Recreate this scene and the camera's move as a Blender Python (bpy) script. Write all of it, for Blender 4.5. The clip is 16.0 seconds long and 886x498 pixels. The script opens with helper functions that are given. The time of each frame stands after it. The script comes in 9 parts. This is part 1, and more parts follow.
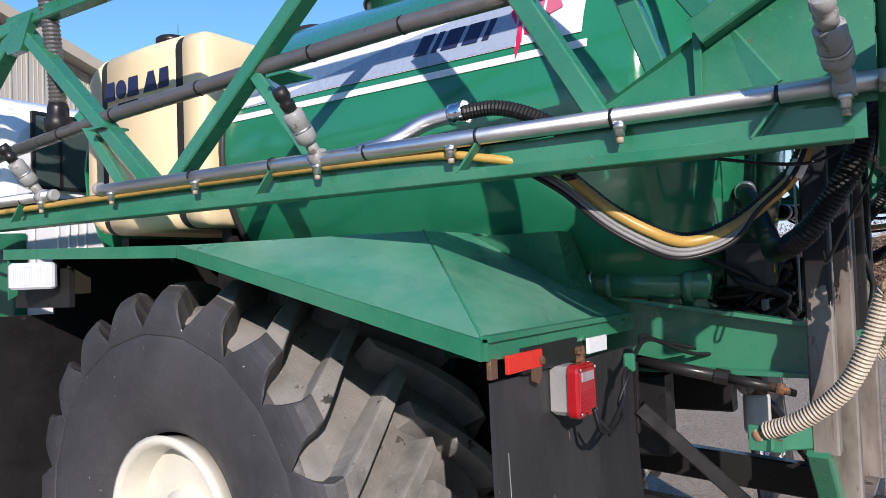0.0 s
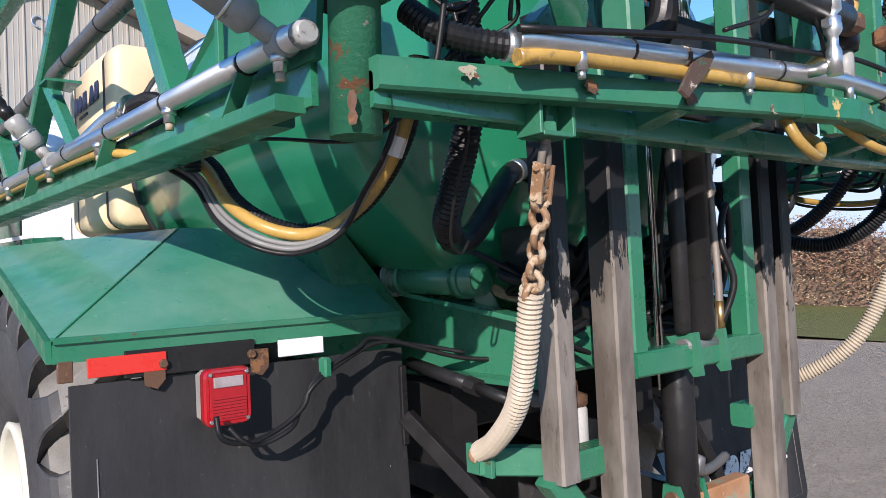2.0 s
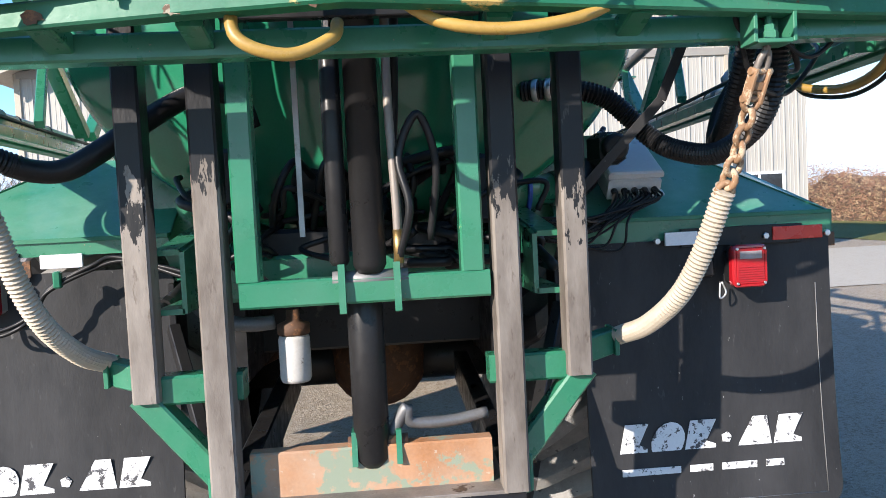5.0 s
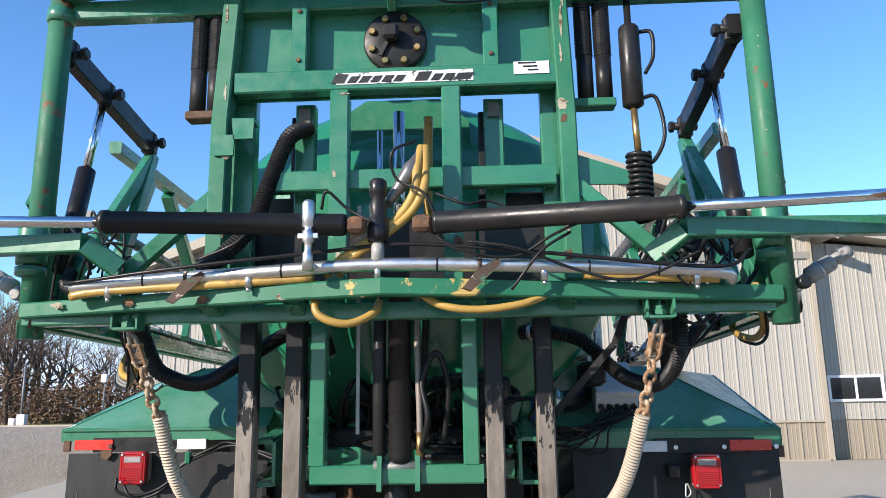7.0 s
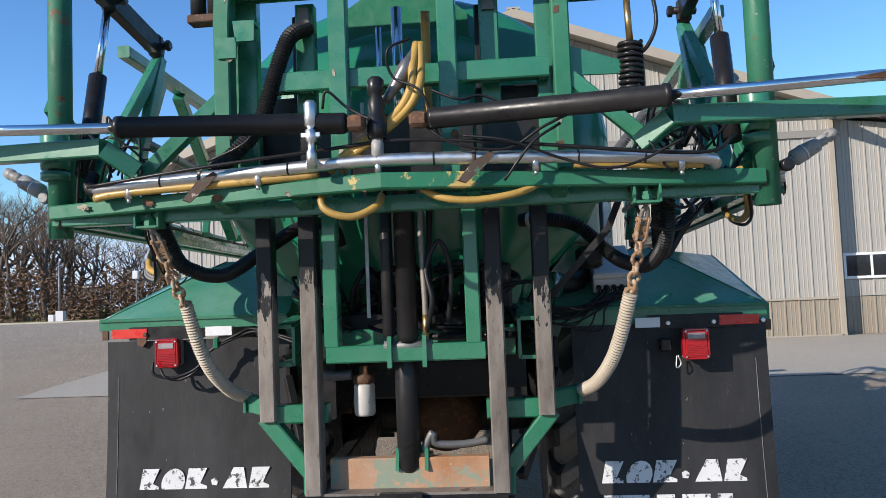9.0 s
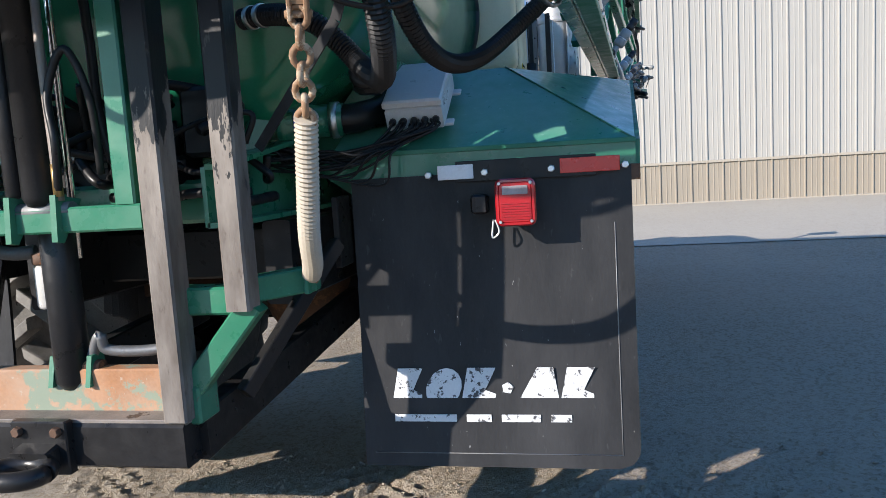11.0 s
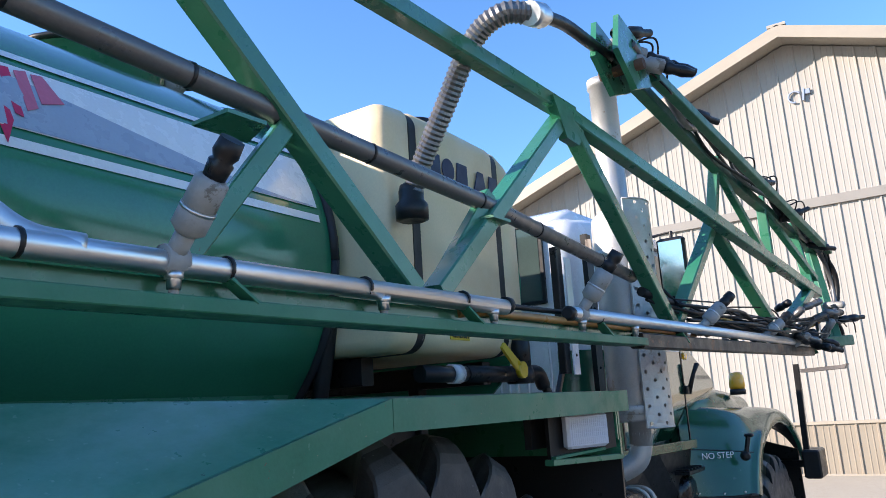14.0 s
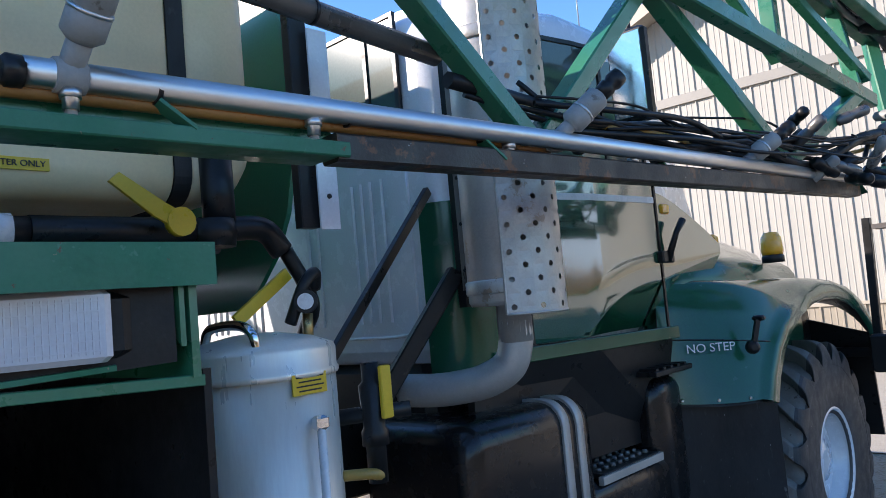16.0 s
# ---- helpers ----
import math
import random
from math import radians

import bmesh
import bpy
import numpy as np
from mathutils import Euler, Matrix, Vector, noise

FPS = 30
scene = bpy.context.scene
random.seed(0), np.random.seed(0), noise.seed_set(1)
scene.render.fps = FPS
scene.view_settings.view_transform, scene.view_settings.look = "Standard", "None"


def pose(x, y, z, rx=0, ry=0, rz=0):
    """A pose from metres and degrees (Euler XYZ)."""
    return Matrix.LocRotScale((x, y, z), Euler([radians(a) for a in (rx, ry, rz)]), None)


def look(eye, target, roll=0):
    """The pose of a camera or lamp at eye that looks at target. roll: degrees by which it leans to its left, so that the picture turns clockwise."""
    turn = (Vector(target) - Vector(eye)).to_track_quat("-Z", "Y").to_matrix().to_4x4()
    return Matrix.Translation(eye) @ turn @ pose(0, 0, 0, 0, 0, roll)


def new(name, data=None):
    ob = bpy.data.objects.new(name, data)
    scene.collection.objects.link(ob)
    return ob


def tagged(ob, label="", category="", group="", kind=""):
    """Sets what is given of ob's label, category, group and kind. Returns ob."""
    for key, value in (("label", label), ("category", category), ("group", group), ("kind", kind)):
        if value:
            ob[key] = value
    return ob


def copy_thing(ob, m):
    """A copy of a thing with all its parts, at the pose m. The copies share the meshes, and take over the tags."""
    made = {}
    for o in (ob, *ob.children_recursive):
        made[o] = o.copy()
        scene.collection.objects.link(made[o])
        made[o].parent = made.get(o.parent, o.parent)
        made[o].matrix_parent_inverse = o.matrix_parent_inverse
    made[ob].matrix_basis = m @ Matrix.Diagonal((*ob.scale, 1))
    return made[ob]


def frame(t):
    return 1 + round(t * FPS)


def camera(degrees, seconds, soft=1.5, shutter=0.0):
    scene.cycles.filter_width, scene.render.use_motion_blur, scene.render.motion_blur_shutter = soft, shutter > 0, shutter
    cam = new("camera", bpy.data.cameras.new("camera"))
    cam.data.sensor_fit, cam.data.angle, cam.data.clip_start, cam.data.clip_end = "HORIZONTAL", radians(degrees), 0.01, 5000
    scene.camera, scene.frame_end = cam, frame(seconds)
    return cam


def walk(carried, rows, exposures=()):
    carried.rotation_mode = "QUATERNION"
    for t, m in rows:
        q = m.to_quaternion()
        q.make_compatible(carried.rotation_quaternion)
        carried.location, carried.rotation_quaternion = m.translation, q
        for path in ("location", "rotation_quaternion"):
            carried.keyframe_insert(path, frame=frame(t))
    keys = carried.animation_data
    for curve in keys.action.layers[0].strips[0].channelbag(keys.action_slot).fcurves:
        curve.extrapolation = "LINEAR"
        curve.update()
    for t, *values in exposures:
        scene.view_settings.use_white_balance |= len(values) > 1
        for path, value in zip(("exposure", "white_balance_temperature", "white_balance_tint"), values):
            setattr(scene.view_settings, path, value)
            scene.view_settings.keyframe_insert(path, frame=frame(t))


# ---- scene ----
cam = camera(61.5, 16.0, soft=0.8)
METRES, EYE, TILT, LEAN, TURN = 10.5, 1.6, 0.0, 0.0, -55.7
ROWS = [
    (0.0, 0.0, 0.0, 0.0, 0.07, 1.98, 1.97),
    (0.5, 0.0277, 0.0072, -0.0002, 1.86, 2.44, 2.41),
    (1.0, 0.057, 0.0143, 0.0015, 6.21, 2.37, 2.38),
    (1.5, 0.0923, 0.019, -0.001, 11.72, 2.43, 2.42),
    (2.0, 0.1272, 0.0343, -0.0038, 17.47, 1.95, 2.73),
    (2.5, 0.1608, 0.0481, -0.0041, 23.47, 0.01, 2.65),
    (3.0, 0.1939, 0.0638, -0.0073, 29.38, -3.12, 2.75),
    (3.5, 0.2153, 0.0859, -0.0111, 34.83, -5.65, 2.28),
    (6.0, 0.3144, 0.1494, -0.0108, 57.24, 3.95, 1.95),
    (6.5, 0.334, 0.1335, -0.0079, 57.97, 9.17, 1.18),
    (7.0, 0.3542, 0.1217, -0.0055, 58.56, 11.79, 0.84),
    (7.5, 0.3722, 0.111, -0.0029, 59.04, 13.17, 0.88),
    (8.0, 0.3803, 0.1003, -0.0026, 59.54, 11.99, 1.47),
    (10.5, 0.3409, 0.2153, -0.0179, 63.43, -7.5, 2.92),
    (11.0, 0.3332, 0.2581, -0.0193, 66.42, -6.68, 3.5),
    (11.5, 0.3153, 0.2969, -0.0131, 72.29, -2.27, 4.86),
    (12.0, 0.3034, 0.3334, -0.0033, 78.9, 2.28, 4.59),
    (12.5, 0.2885, 0.3608, -0.002, 84.49, 5.94, 4.08),
    (13.0, 0.2697, 0.3919, 0.0035, 86.92, 9.54, 3.85),
    (13.5, 0.2507, 0.4251, 0.0061, 88.77, 11.54, 3.23),
    (14.0, 0.2267, 0.4512, 0.005, 89.8, 12.16, 3.36),
    (14.5, 0.1967, 0.4763, 0.0056, 89.68, 11.83, 3.76),
    (15.0, 0.1646, 0.5047, 0.005, 90.24, 10.29, 4.88),
    (15.5, 0.1303, 0.5281, 0.0007, 92.55, 7.56, 5.74),
    (16.0, 0.1007, 0.5512, -0.0042, 99.36, 4.48, 5.17),
]
walk(cam, [(t, pose(-2.85, -0.78, EYE, TILT, LEAN, TURN) @ pose(METRES * x, METRES * y, METRES * z, 90 + pitch, roll, yaw)) for t, x, y, z, yaw, pitch, roll in ROWS],
     exposures=[(0, 0.54, 6680, 18), (1, 0.64, 6730, 18), (2, 0.70, 6630, 18), (3, 0.60, 6580, 17), (3.5, 0.76, 6510, 16), (5.8, 1.34, 6910, 14), (6.5, 1.08, 6960, 14), (7, 0.90, 6960, 14), (7.5, 0.48, 6960, 14), (8.2, 0.34, 6910, 14), (10.5, 1.00, 6590, 13), (11.5, 1.12, 6540, 13), (12, 1.42, 6540, 18), (12.4, 1.75, 6590, 18), (12.6, 1.87, 6590, 18), (13, 1.87, 6730, 19), (13.5, 1.40, 6780, 19), (14, 1.32, 7080, 18), (15, 0.84, 7080, 18), (15.5, 0.82, 7030, 18), (16, 1.22, 6930, 18)])

# ---- world, sun ----
SUN_TRAVEL = Vector((1.12, 1.0, -0.65)).normalized()
world = bpy.data.worlds.new("world")
scene.world = world
world.use_nodes = True
wn = world.node_tree
sky = wn.nodes.new("ShaderNodeTexSky")
sky.sky_type = "NISHITA"
sky.sun_disc = False
sky.sun_elevation = math.asin(-SUN_TRAVEL.z)
sky.sun_rotation = math.atan2(-SUN_TRAVEL.x, -SUN_TRAVEL.y)
sky.air_density, sky.dust_density, sky.ozone_density = 1.0, 0.0, 4.8
sky.altitude = 1000
wn.nodes["Background"].inputs[1].default_value = 0.168
tone = wn.nodes.new("ShaderNodeHueSaturation")
tone.inputs["Saturation"].default_value = 1.12
wn.links.new(sky.outputs[0], tone.inputs["Color"])
haze = wn.nodes.new("ShaderNodeVectorMath")
haze.operation = "MINIMUM"
haze.inputs[1].default_value = (2.6, 3.4, 4.4)
wn.links.new(tone.outputs[0], haze.inputs[0])
wn.links.new(haze.outputs[0], wn.nodes["Background"].inputs[0])
sun_data = bpy.data.lights.new("sun", "SUN")
sun_data.energy, sun_data.angle, sun_data.color = 4.05, radians(0.53), (1.0, 0.94, 0.86)
sun = new("sun", sun_data)
sun.matrix_world = look((-20, -16, 12), Vector((-20, -16, 12)) + SUN_TRAVEL)


# ---- mesh helpers ----
class Geo:
    """Collects vertices and faces of one mesh."""

    def __init__(self):
        self.v, self.f, self.s = [], [], []

    def add(self, verts, faces, smooth=False):
        n = len(self.v)
        self.v += [Vector(p) for p in verts]
        self.f += [tuple(i + n for i in q) for q in faces]
        self.s += [smooth] * len(faces)
        return self

    def loft(self, rings, smooth=True, caps=True, closed=True):
        m = len(rings[0])
        verts = [p for r in rings for p in r]
        faces = []
        for i in range(len(rings) - 1):
            for j in range(m if closed else m - 1):
                k = (j + 1) % m
                faces.append((i * m + j, i * m + k, (i + 1) * m + k, (i + 1) * m + j))
        self.add(verts, faces, smooth)
        if caps:
            n = len(self.v) - len(verts)
            last = n + (len(rings) - 1) * m
            self.f += [tuple(n + j for j in reversed(range(m))), tuple(last + j for j in range(m))]
            self.s += [False, False]
        return self

    def bar(self, p, q, w, h=None, up=(0, 0, 1), bevel=0.09):
        """A rectangular tube from p to q with rounded corners; h lies along up."""
        h = w if h is None else h
        p, q = Vector(p), Vector(q)
        d = (q - p).normalized()
        u = Vector(up)
        if abs(d.dot(u.normalized())) > 0.98:
            u = Vector((0, 1, 0))
        side = d.cross(u).normalized()
        u = side.cross(d).normalized()
        b = min(w, h) * bevel
        sec = [(w / 2 - b, -h / 2), (w / 2, -h / 2 + b), (w / 2, h / 2 - b), (w / 2 - b, h / 2),
               (-w / 2 + b, h / 2), (-w / 2, h / 2 - b), (-w / 2, -h / 2 + b), (-w / 2 + b, -h / 2)]
        return self.loft([[c + side * a + u * e for a, e in sec] for c in (p, q)], smooth=False)

    def box(self, c, size, bevel=0.12, rz=0.0, rx=0.0):
        """A box with chamfered edges."""
        hx, hy, hz = (e / 2 for e in size)
        b = min(hx, hy, hz) * 2 * bevel
        m = Matrix.Translation(c) @ Matrix.Rotation(radians(rz), 4, "Z") @ Matrix.Rotation(radians(rx), 4, "X")

        def ring(x, y, z):
            c8 = [(x - b, -y), (x, -y + b), (x, y - b), (x - b, y), (-x + b, y), (-x, y - b), (-x, -y + b), (-x + b, -y)]
            return [m @ Vector((i, j, z)) for i, j in c8]
        return self.loft([ring(hx - b, hy - b, -hz), ring(hx, hy, -hz + b), ring(hx, hy, hz - b), ring(hx - b, hy - b, hz)], smooth=False)

    def plate(self, pts, push):
        """A flat polygon given thickness by the vector push."""
        push = Vector(push)
        a = [Vector(p) for p in pts]
        return self.loft([a, [p + push for p in a]], smooth=False)

    def tube(self, pts, r, n=12, caps=True, smooth=True):
        """A round tube along points; r is one radius or one per point."""
        pts = [Vector(p) for p in pts]
        rs = r if isinstance(r, (list, tuple)) else [r] * len(pts)
        rings, u = [], None
        for i, p in enumerate(pts):
            d = (pts[min(i + 1, len(pts) - 1)] - pts[max(i - 1, 0)]).normalized()
            if u is None:
                u = d.orthogonal().normalized()
            u = (u - d * u.dot(d)).normalized()
            w = d.cross(u)
            rings.append([p + (u * math.cos(2 * math.pi * k / n) + w * math.sin(2 * math.pi * k / n)) * rs[i] for k in range(n)])
        return self.loft(rings, smooth=smooth, caps=caps)

    def lathe(self, profile, c, axis, n=24, caps=True, smooth=True):
        """A turned form; profile holds (radius, distance along axis)."""
        a = Vector(axis).normalized()
        u = a.orthogonal().normalized()
        w = a.cross(u)
        c = Vector(c)
        rings = [[c + a * t + (u * math.cos(2 * math.pi * k / n) + w * math.sin(2 * math.pi * k / n)) * r for k in range(n)] for r, t in profile]
        return self.loft(rings, smooth=smooth, caps=caps)

    def round_box(self, c, size, r):
        """A moulded box along y with round long edges and eased ends."""
        hx, hy, hz = (e / 2 for e in size)
        rings = []
        for y, k in ((-hy, 0.06), (-hy + 0.012, 0.03), (-hy + 0.04, 0.006), (-hy + 0.07, 0.0), (hy - 0.07, 0.0), (hy - 0.04, 0.006), (hy - 0.012, 0.03), (hy, 0.06)):
            ring = []
            for ux, uz, a0 in ((1, 1, 0), (-1, 1, 90), (-1, -1, 180), (1, -1, 270)):
                for j in range(6):
                    a = radians(a0 + 18 * j)
                    ring.append(Vector(c) + Vector((ux * (hx - k - r) + r * math.cos(a), y, uz * (hz - k - r) + r * math.sin(a))))
            rings.append(ring)
        return self.loft(rings, smooth=True)

    def hexnut(self, c, axis, r=0.012, h=0.012):
        return self.lathe([(r, 0), (r, h * 0.8), (r * 0.8, h)], c, axis, n=6, smooth=False)


def spline(pts, n=8):
    """Points of a smooth curve through pts."""
    p = [Vector(a) for a in pts]
    p = [p[0] * 2 - p[1]] + p + [p[-1] * 2 - p[-2]]
    out = []
    for i in range(1, len(p) - 2):
        a, b, c, d = p[i - 1:i + 3]
        for k in range(n):
            t = k / n
            out.append(0.5 * (2 * b + (c - a) * t + (2 * a - 5 * b + 4 * c - d) * t * t + (3 * b - a - 3 * c + d) * t ** 3))
    return out + [p[-2]]


def even(pts, step):
    """The same line with points at even steps."""
    out, left = [pts[0]], step
    for a, b in zip(pts, pts[1:]):
        seg = (b - a).length
        pos = left
        while pos <= seg:
            out.append(a.lerp(b, pos / seg))
            pos += step
        left = pos - seg
    return out


def ribbed(g, pts, r, pitch=0.012, depth=0.12, n=12):
    """A corrugated hose along pts."""
    line = even(spline(pts, 14), pitch / 2)
    return g.tube(line, [r * (1 - depth * (i % 2)) for i in range(len(line))], n, smooth=False)


origin = {}


def thing(name, label, category, base=(0, 0, 0), group="", kind=""):
    ob = new(name)
    ob.location = base
    ob.empty_display_size = 0.1
    origin[ob.name] = Vector(base)
    return tagged(ob, label, category, group, kind)


def part(name, g, material, parent=None, label=""):
    """Links a mesh; under a parent its points are taken from the parent's base."""
    me = bpy.data.meshes.new(name)
    o = origin.get(parent.name, Vector()) if parent else Vector()
    me.from_pydata([tuple(p - o) for p in g.v], [], g.f)
    me.polygons.foreach_set("use_smooth", g.s)
    me.materials.append(material)
    ob = new(name, me)
    if parent:
        ob.parent = parent
        origin[ob.name] = o
    if label:
        ob["label"] = label
    return ob


def solo(name, g, material, label, category, group="", kind=""):
    return tagged(part(name, g, material), label, category, group, kind)


def writing(name, text, size, m, material, parent, depth=0.001):
    """Lettering in the built-in font as a mesh."""
    cu = bpy.data.curves.new(name, "FONT")
    cu.body, cu.size, cu.extrude, cu.align_x, cu.align_y = text, size, depth, "CENTER", "CENTER"
    tmp = new(name, cu)
    dg = bpy.context.evaluated_depsgraph_get()
    me = bpy.data.meshes.new_from_object(tmp.evaluated_get(dg))
    bpy.data.objects.remove(tmp)
    me.transform(Matrix.Translation(-origin.get(parent.name, Vector())) @ m)
    me.materials.clear()
    me.materials.append(material)
    ob = new(name, me)
    ob.parent = parent
    origin[ob.name] = origin.get(parent.name, Vector())
    return ob


# ---- materials ----
def mat(name, color, rough=0.5, metal=0.0, dark=0.75, scale=18.0, bump=0.15, spots=None, spot_at=0.62, spot_scale=6.0, coat=0.0, rough_var=0.15, fine=140.0, stretch=None, dust=None, dust_amount=0.5, dust_scale=2.6, spec=0.5, chips=None, chip_at=0.70):
    """A painted, cast or rubber surface: broad tone, fine grain, and spots of a second colour."""
    m = bpy.data.materials.new(name)
    m.use_nodes = True
    t = m.node_tree
    b = t.nodes["Principled BSDF"]
    link, node = t.links.new, t.nodes.new
    geo = node("ShaderNodeNewGeometry")
    src = geo.outputs["Position"]
    if stretch:
        mp = node("ShaderNodeMapping")
        mp.inputs["Scale"].default_value = stretch
        link(src, mp.inputs[0])
        src = mp.outputs[0]

    def noise_node(s, detail=4.0, rough_n=0.6):
        n = node("ShaderNodeTexNoise")
        n.inputs["Scale"].default_value, n.inputs["Detail"].default_value, n.inputs["Roughness"].default_value = s, detail, rough_n
        link(src, n.inputs["Vector"])
        return n.outputs["Fac"]

    def ramp(fac, lo, hi, a, c):
        r = node("ShaderNodeMapRange")
        r.inputs["From Min"].default_value, r.inputs["From Max"].default_value = lo, hi
        r.inputs["To Min"].default_value, r.inputs["To Max"].default_value = a, c
        link(fac, r.inputs["Value"])
        return r.outputs[0]

    def mix(fac, a, c):
        x = node("ShaderNodeMix")
        x.data_type = "RGBA"
        link(fac, x.inputs["Factor"])
        for sock, val in ((x.inputs["A"], a), (x.inputs["B"], c)):
            if hasattr(val, "is_linked"):
                link(val, sock)
            else:
                sock.default_value = (*val, 1)
        return x.outputs["Result"]
    broad = noise_node(scale * 0.22)
    grain = noise_node(fine, 3.0)
    deep = tuple(c * dark for c in color)
    col = mix(ramp(broad, 0.35, 0.65, 0, 1), deep, color)
    col = mix(ramp(grain, 0.3, 0.75, 0, 0.28), col, tuple(min(1, c * 1.25 + 0.012) for c in color))
    if dust:
        col = mix(ramp(noise_node(dust_scale, 6.0, 0.68), 0.36, 0.72, 0, dust_amount), col, dust)
        col = mix(ramp(noise_node(60.0, 2.0), 0.68, 0.74, 0, dust_amount), col, dust)
    if spots:
        sp = noise_node(spot_scale, 6.0, 0.7)
        k = ramp(sp, spot_at, spot_at + 0.035, 0, 1)
        col = mix(k, col, spots)
    if chips:
        k1 = ramp(noise_node(34.0, 5.0, 0.72), chip_at, chip_at + 0.02, 0, 1)
        col = mix(k1, col, chips)
        col = mix(ramp(noise_node(75.0, 3.0, 0.6), 0.735, 0.745, 0, 0.8), col, tuple(min(0.7, 2.2 * c + 0.05) for c in chips))
    link(col, b.inputs["Base Color"])
    link(ramp(noise_node(scale), 0.3, 0.7, max(0.02, rough - rough_var), min(1, rough + rough_var)), b.inputs["Roughness"])
    b.inputs["Specular IOR Level"].default_value = spec
    b.inputs["Metallic"].default_value = metal
    b.inputs["Coat Weight"].default_value = coat
    b.inputs["Coat Roughness"].default_value = 0.12
    if bump:
        bp = node("ShaderNodeBump")
        bp.inputs["Strength"].default_value = bump
        bp.inputs["Distance"].default_value = 0.002
        link(grain, bp.inputs["Height"])
        link(bp.outputs[0], b.inputs["Normal"])
    return m


GREEN = mat("green_paint", (0.013, 0.165, 0.085), 0.34, dark=0.82, bump=0.06, spots=(0.12, 0.045, 0.02), spot_at=0.745, spot_scale=9, coat=0.55, dust=(0.09, 0.235, 0.16), dust_amount=0.34, chips=(0.10, 0.055, 0.03), chip_at=0.715)
GREEN_DUSTY = mat("dusty_green_paint", (0.030, 0.22, 0.135), 0.4, dark=0.8, bump=0.08, spots=(0.14, 0.05, 0.025), spot_at=0.735, spot_scale=10, coat=0.35, dust=(0.19, 0.33, 0.25), dust_amount=0.6, dust_scale=3.2, chips=(0.05, 0.06, 0.05), chip_at=0.71)
GREEN_SCALED = mat("scaling_green_paint", (0.014, 0.15, 0.08), 0.55, dark=0.65, bump=0.45, spots=(0.15, 0.075, 0.04), spot_at=0.60, spot_scale=9, spec=0.3, dust=(0.10, 0.20, 0.145), dust_amount=0.35, chips=(0.26, 0.23, 0.20), chip_at=0.655)
GREEN_WORN = mat("worn_green_paint", (0.014, 0.16, 0.085), 0.42, dark=0.75, bump=0.12, spots=(0.13, 0.05, 0.022), spot_at=0.68, spot_scale=11, coat=0.0, spec=0.3, dust=(0.10, 0.235, 0.165), dust_amount=0.5, chips=(0.13, 0.08, 0.05), chip_at=0.675)
TANK_GREEN = mat("tank_green_paint", (0.010, 0.182, 0.092), 0.2, dark=0.9, bump=0.02, spots=(0.45, 0.5, 0.45), spot_at=0.755, spot_scale=42, coat=0.6, rough_var=0.06)
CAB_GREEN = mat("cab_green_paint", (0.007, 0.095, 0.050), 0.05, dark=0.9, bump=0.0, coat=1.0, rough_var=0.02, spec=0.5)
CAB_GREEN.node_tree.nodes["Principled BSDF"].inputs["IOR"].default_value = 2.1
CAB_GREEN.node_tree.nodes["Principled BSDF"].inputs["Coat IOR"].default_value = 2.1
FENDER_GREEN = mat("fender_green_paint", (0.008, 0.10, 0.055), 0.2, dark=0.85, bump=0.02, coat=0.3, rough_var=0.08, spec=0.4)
WHITE_PAINT = mat("white_paint", (0.74, 0.76, 0.79), 0.22, dark=0.95, bump=0.03, coat=0.7)
BLACK_PAINT = mat("black_paint", (0.011, 0.011, 0.012), 0.38, dark=0.7, bump=0.15, spots=(0.06, 0.052, 0.045), spot_at=0.66, spot_scale=7, dust=(0.04, 0.037, 0.034), dust_amount=0.3, spec=0.3)
WORN_STEEL = mat("worn_steel", (0.24, 0.21, 0.185), 0.55, metal=0.3, dark=0.5, bump=0.5, spots=(0.06, 0.04, 0.03), spot_at=0.6, spot_scale=8, stretch=(1, 1, 0.25))
RUBBER = mat("black_rubber", (0.016, 0.0165, 0.018), 0.5, dark=0.75, bump=0.25, spots=(0.11, 0.11, 0.11), spot_at=0.70, spot_scale=13, dust=(0.06, 0.06, 0.062), dust_amount=0.55, spec=0.25, chips=(0.12, 0.12, 0.12), chip_at=0.735, stretch=(1, 1, 0.35))
TYRE = mat("tyre_rubber", (0.034, 0.034, 0.037), 0.6, dark=0.7, bump=0.5, spots=(0.2, 0.19, 0.175), spot_at=0.70, spot_scale=11, dust=(0.085, 0.083, 0.082), dust_amount=0.5, chips=(0.3, 0.29, 0.27), chip_at=0.73)
LUG = mat("dusty_tread_rubber", (0.175, 0.168, 0.158), 0.85, dark=0.55, bump=0.9, dust=(0.30, 0.285, 0.262), dust_amount=0.7, spots=(0.06, 0.055, 0.05), spot_at=0.62, spot_scale=16, dust_scale=4)
LUG_TOP = mat("worn_lug_rubber", (0.165, 0.162, 0.156), 0.75, dark=0.6, bump=0.8, dust=(0.37, 0.355, 0.33), dust_amount=0.6, spots=(0.04, 0.038, 0.036), spot_at=0.63, spot_scale=14, dust_scale=5, chips=(0.26, 0.25, 0.23), chip_at=0.70)
HOSE_BLACK = mat("black_hose", (0.010, 0.010, 0.011), 0.42, dark=0.8, bump=0.05, spec=0.3)
HOSE_YELLOW = mat("yellow_hose", (0.47, 0.29, 0.07), 0.38, dark=0.6, bump=0.05, spots=(0.28, 0.18, 0.06), spot_at=0.58)
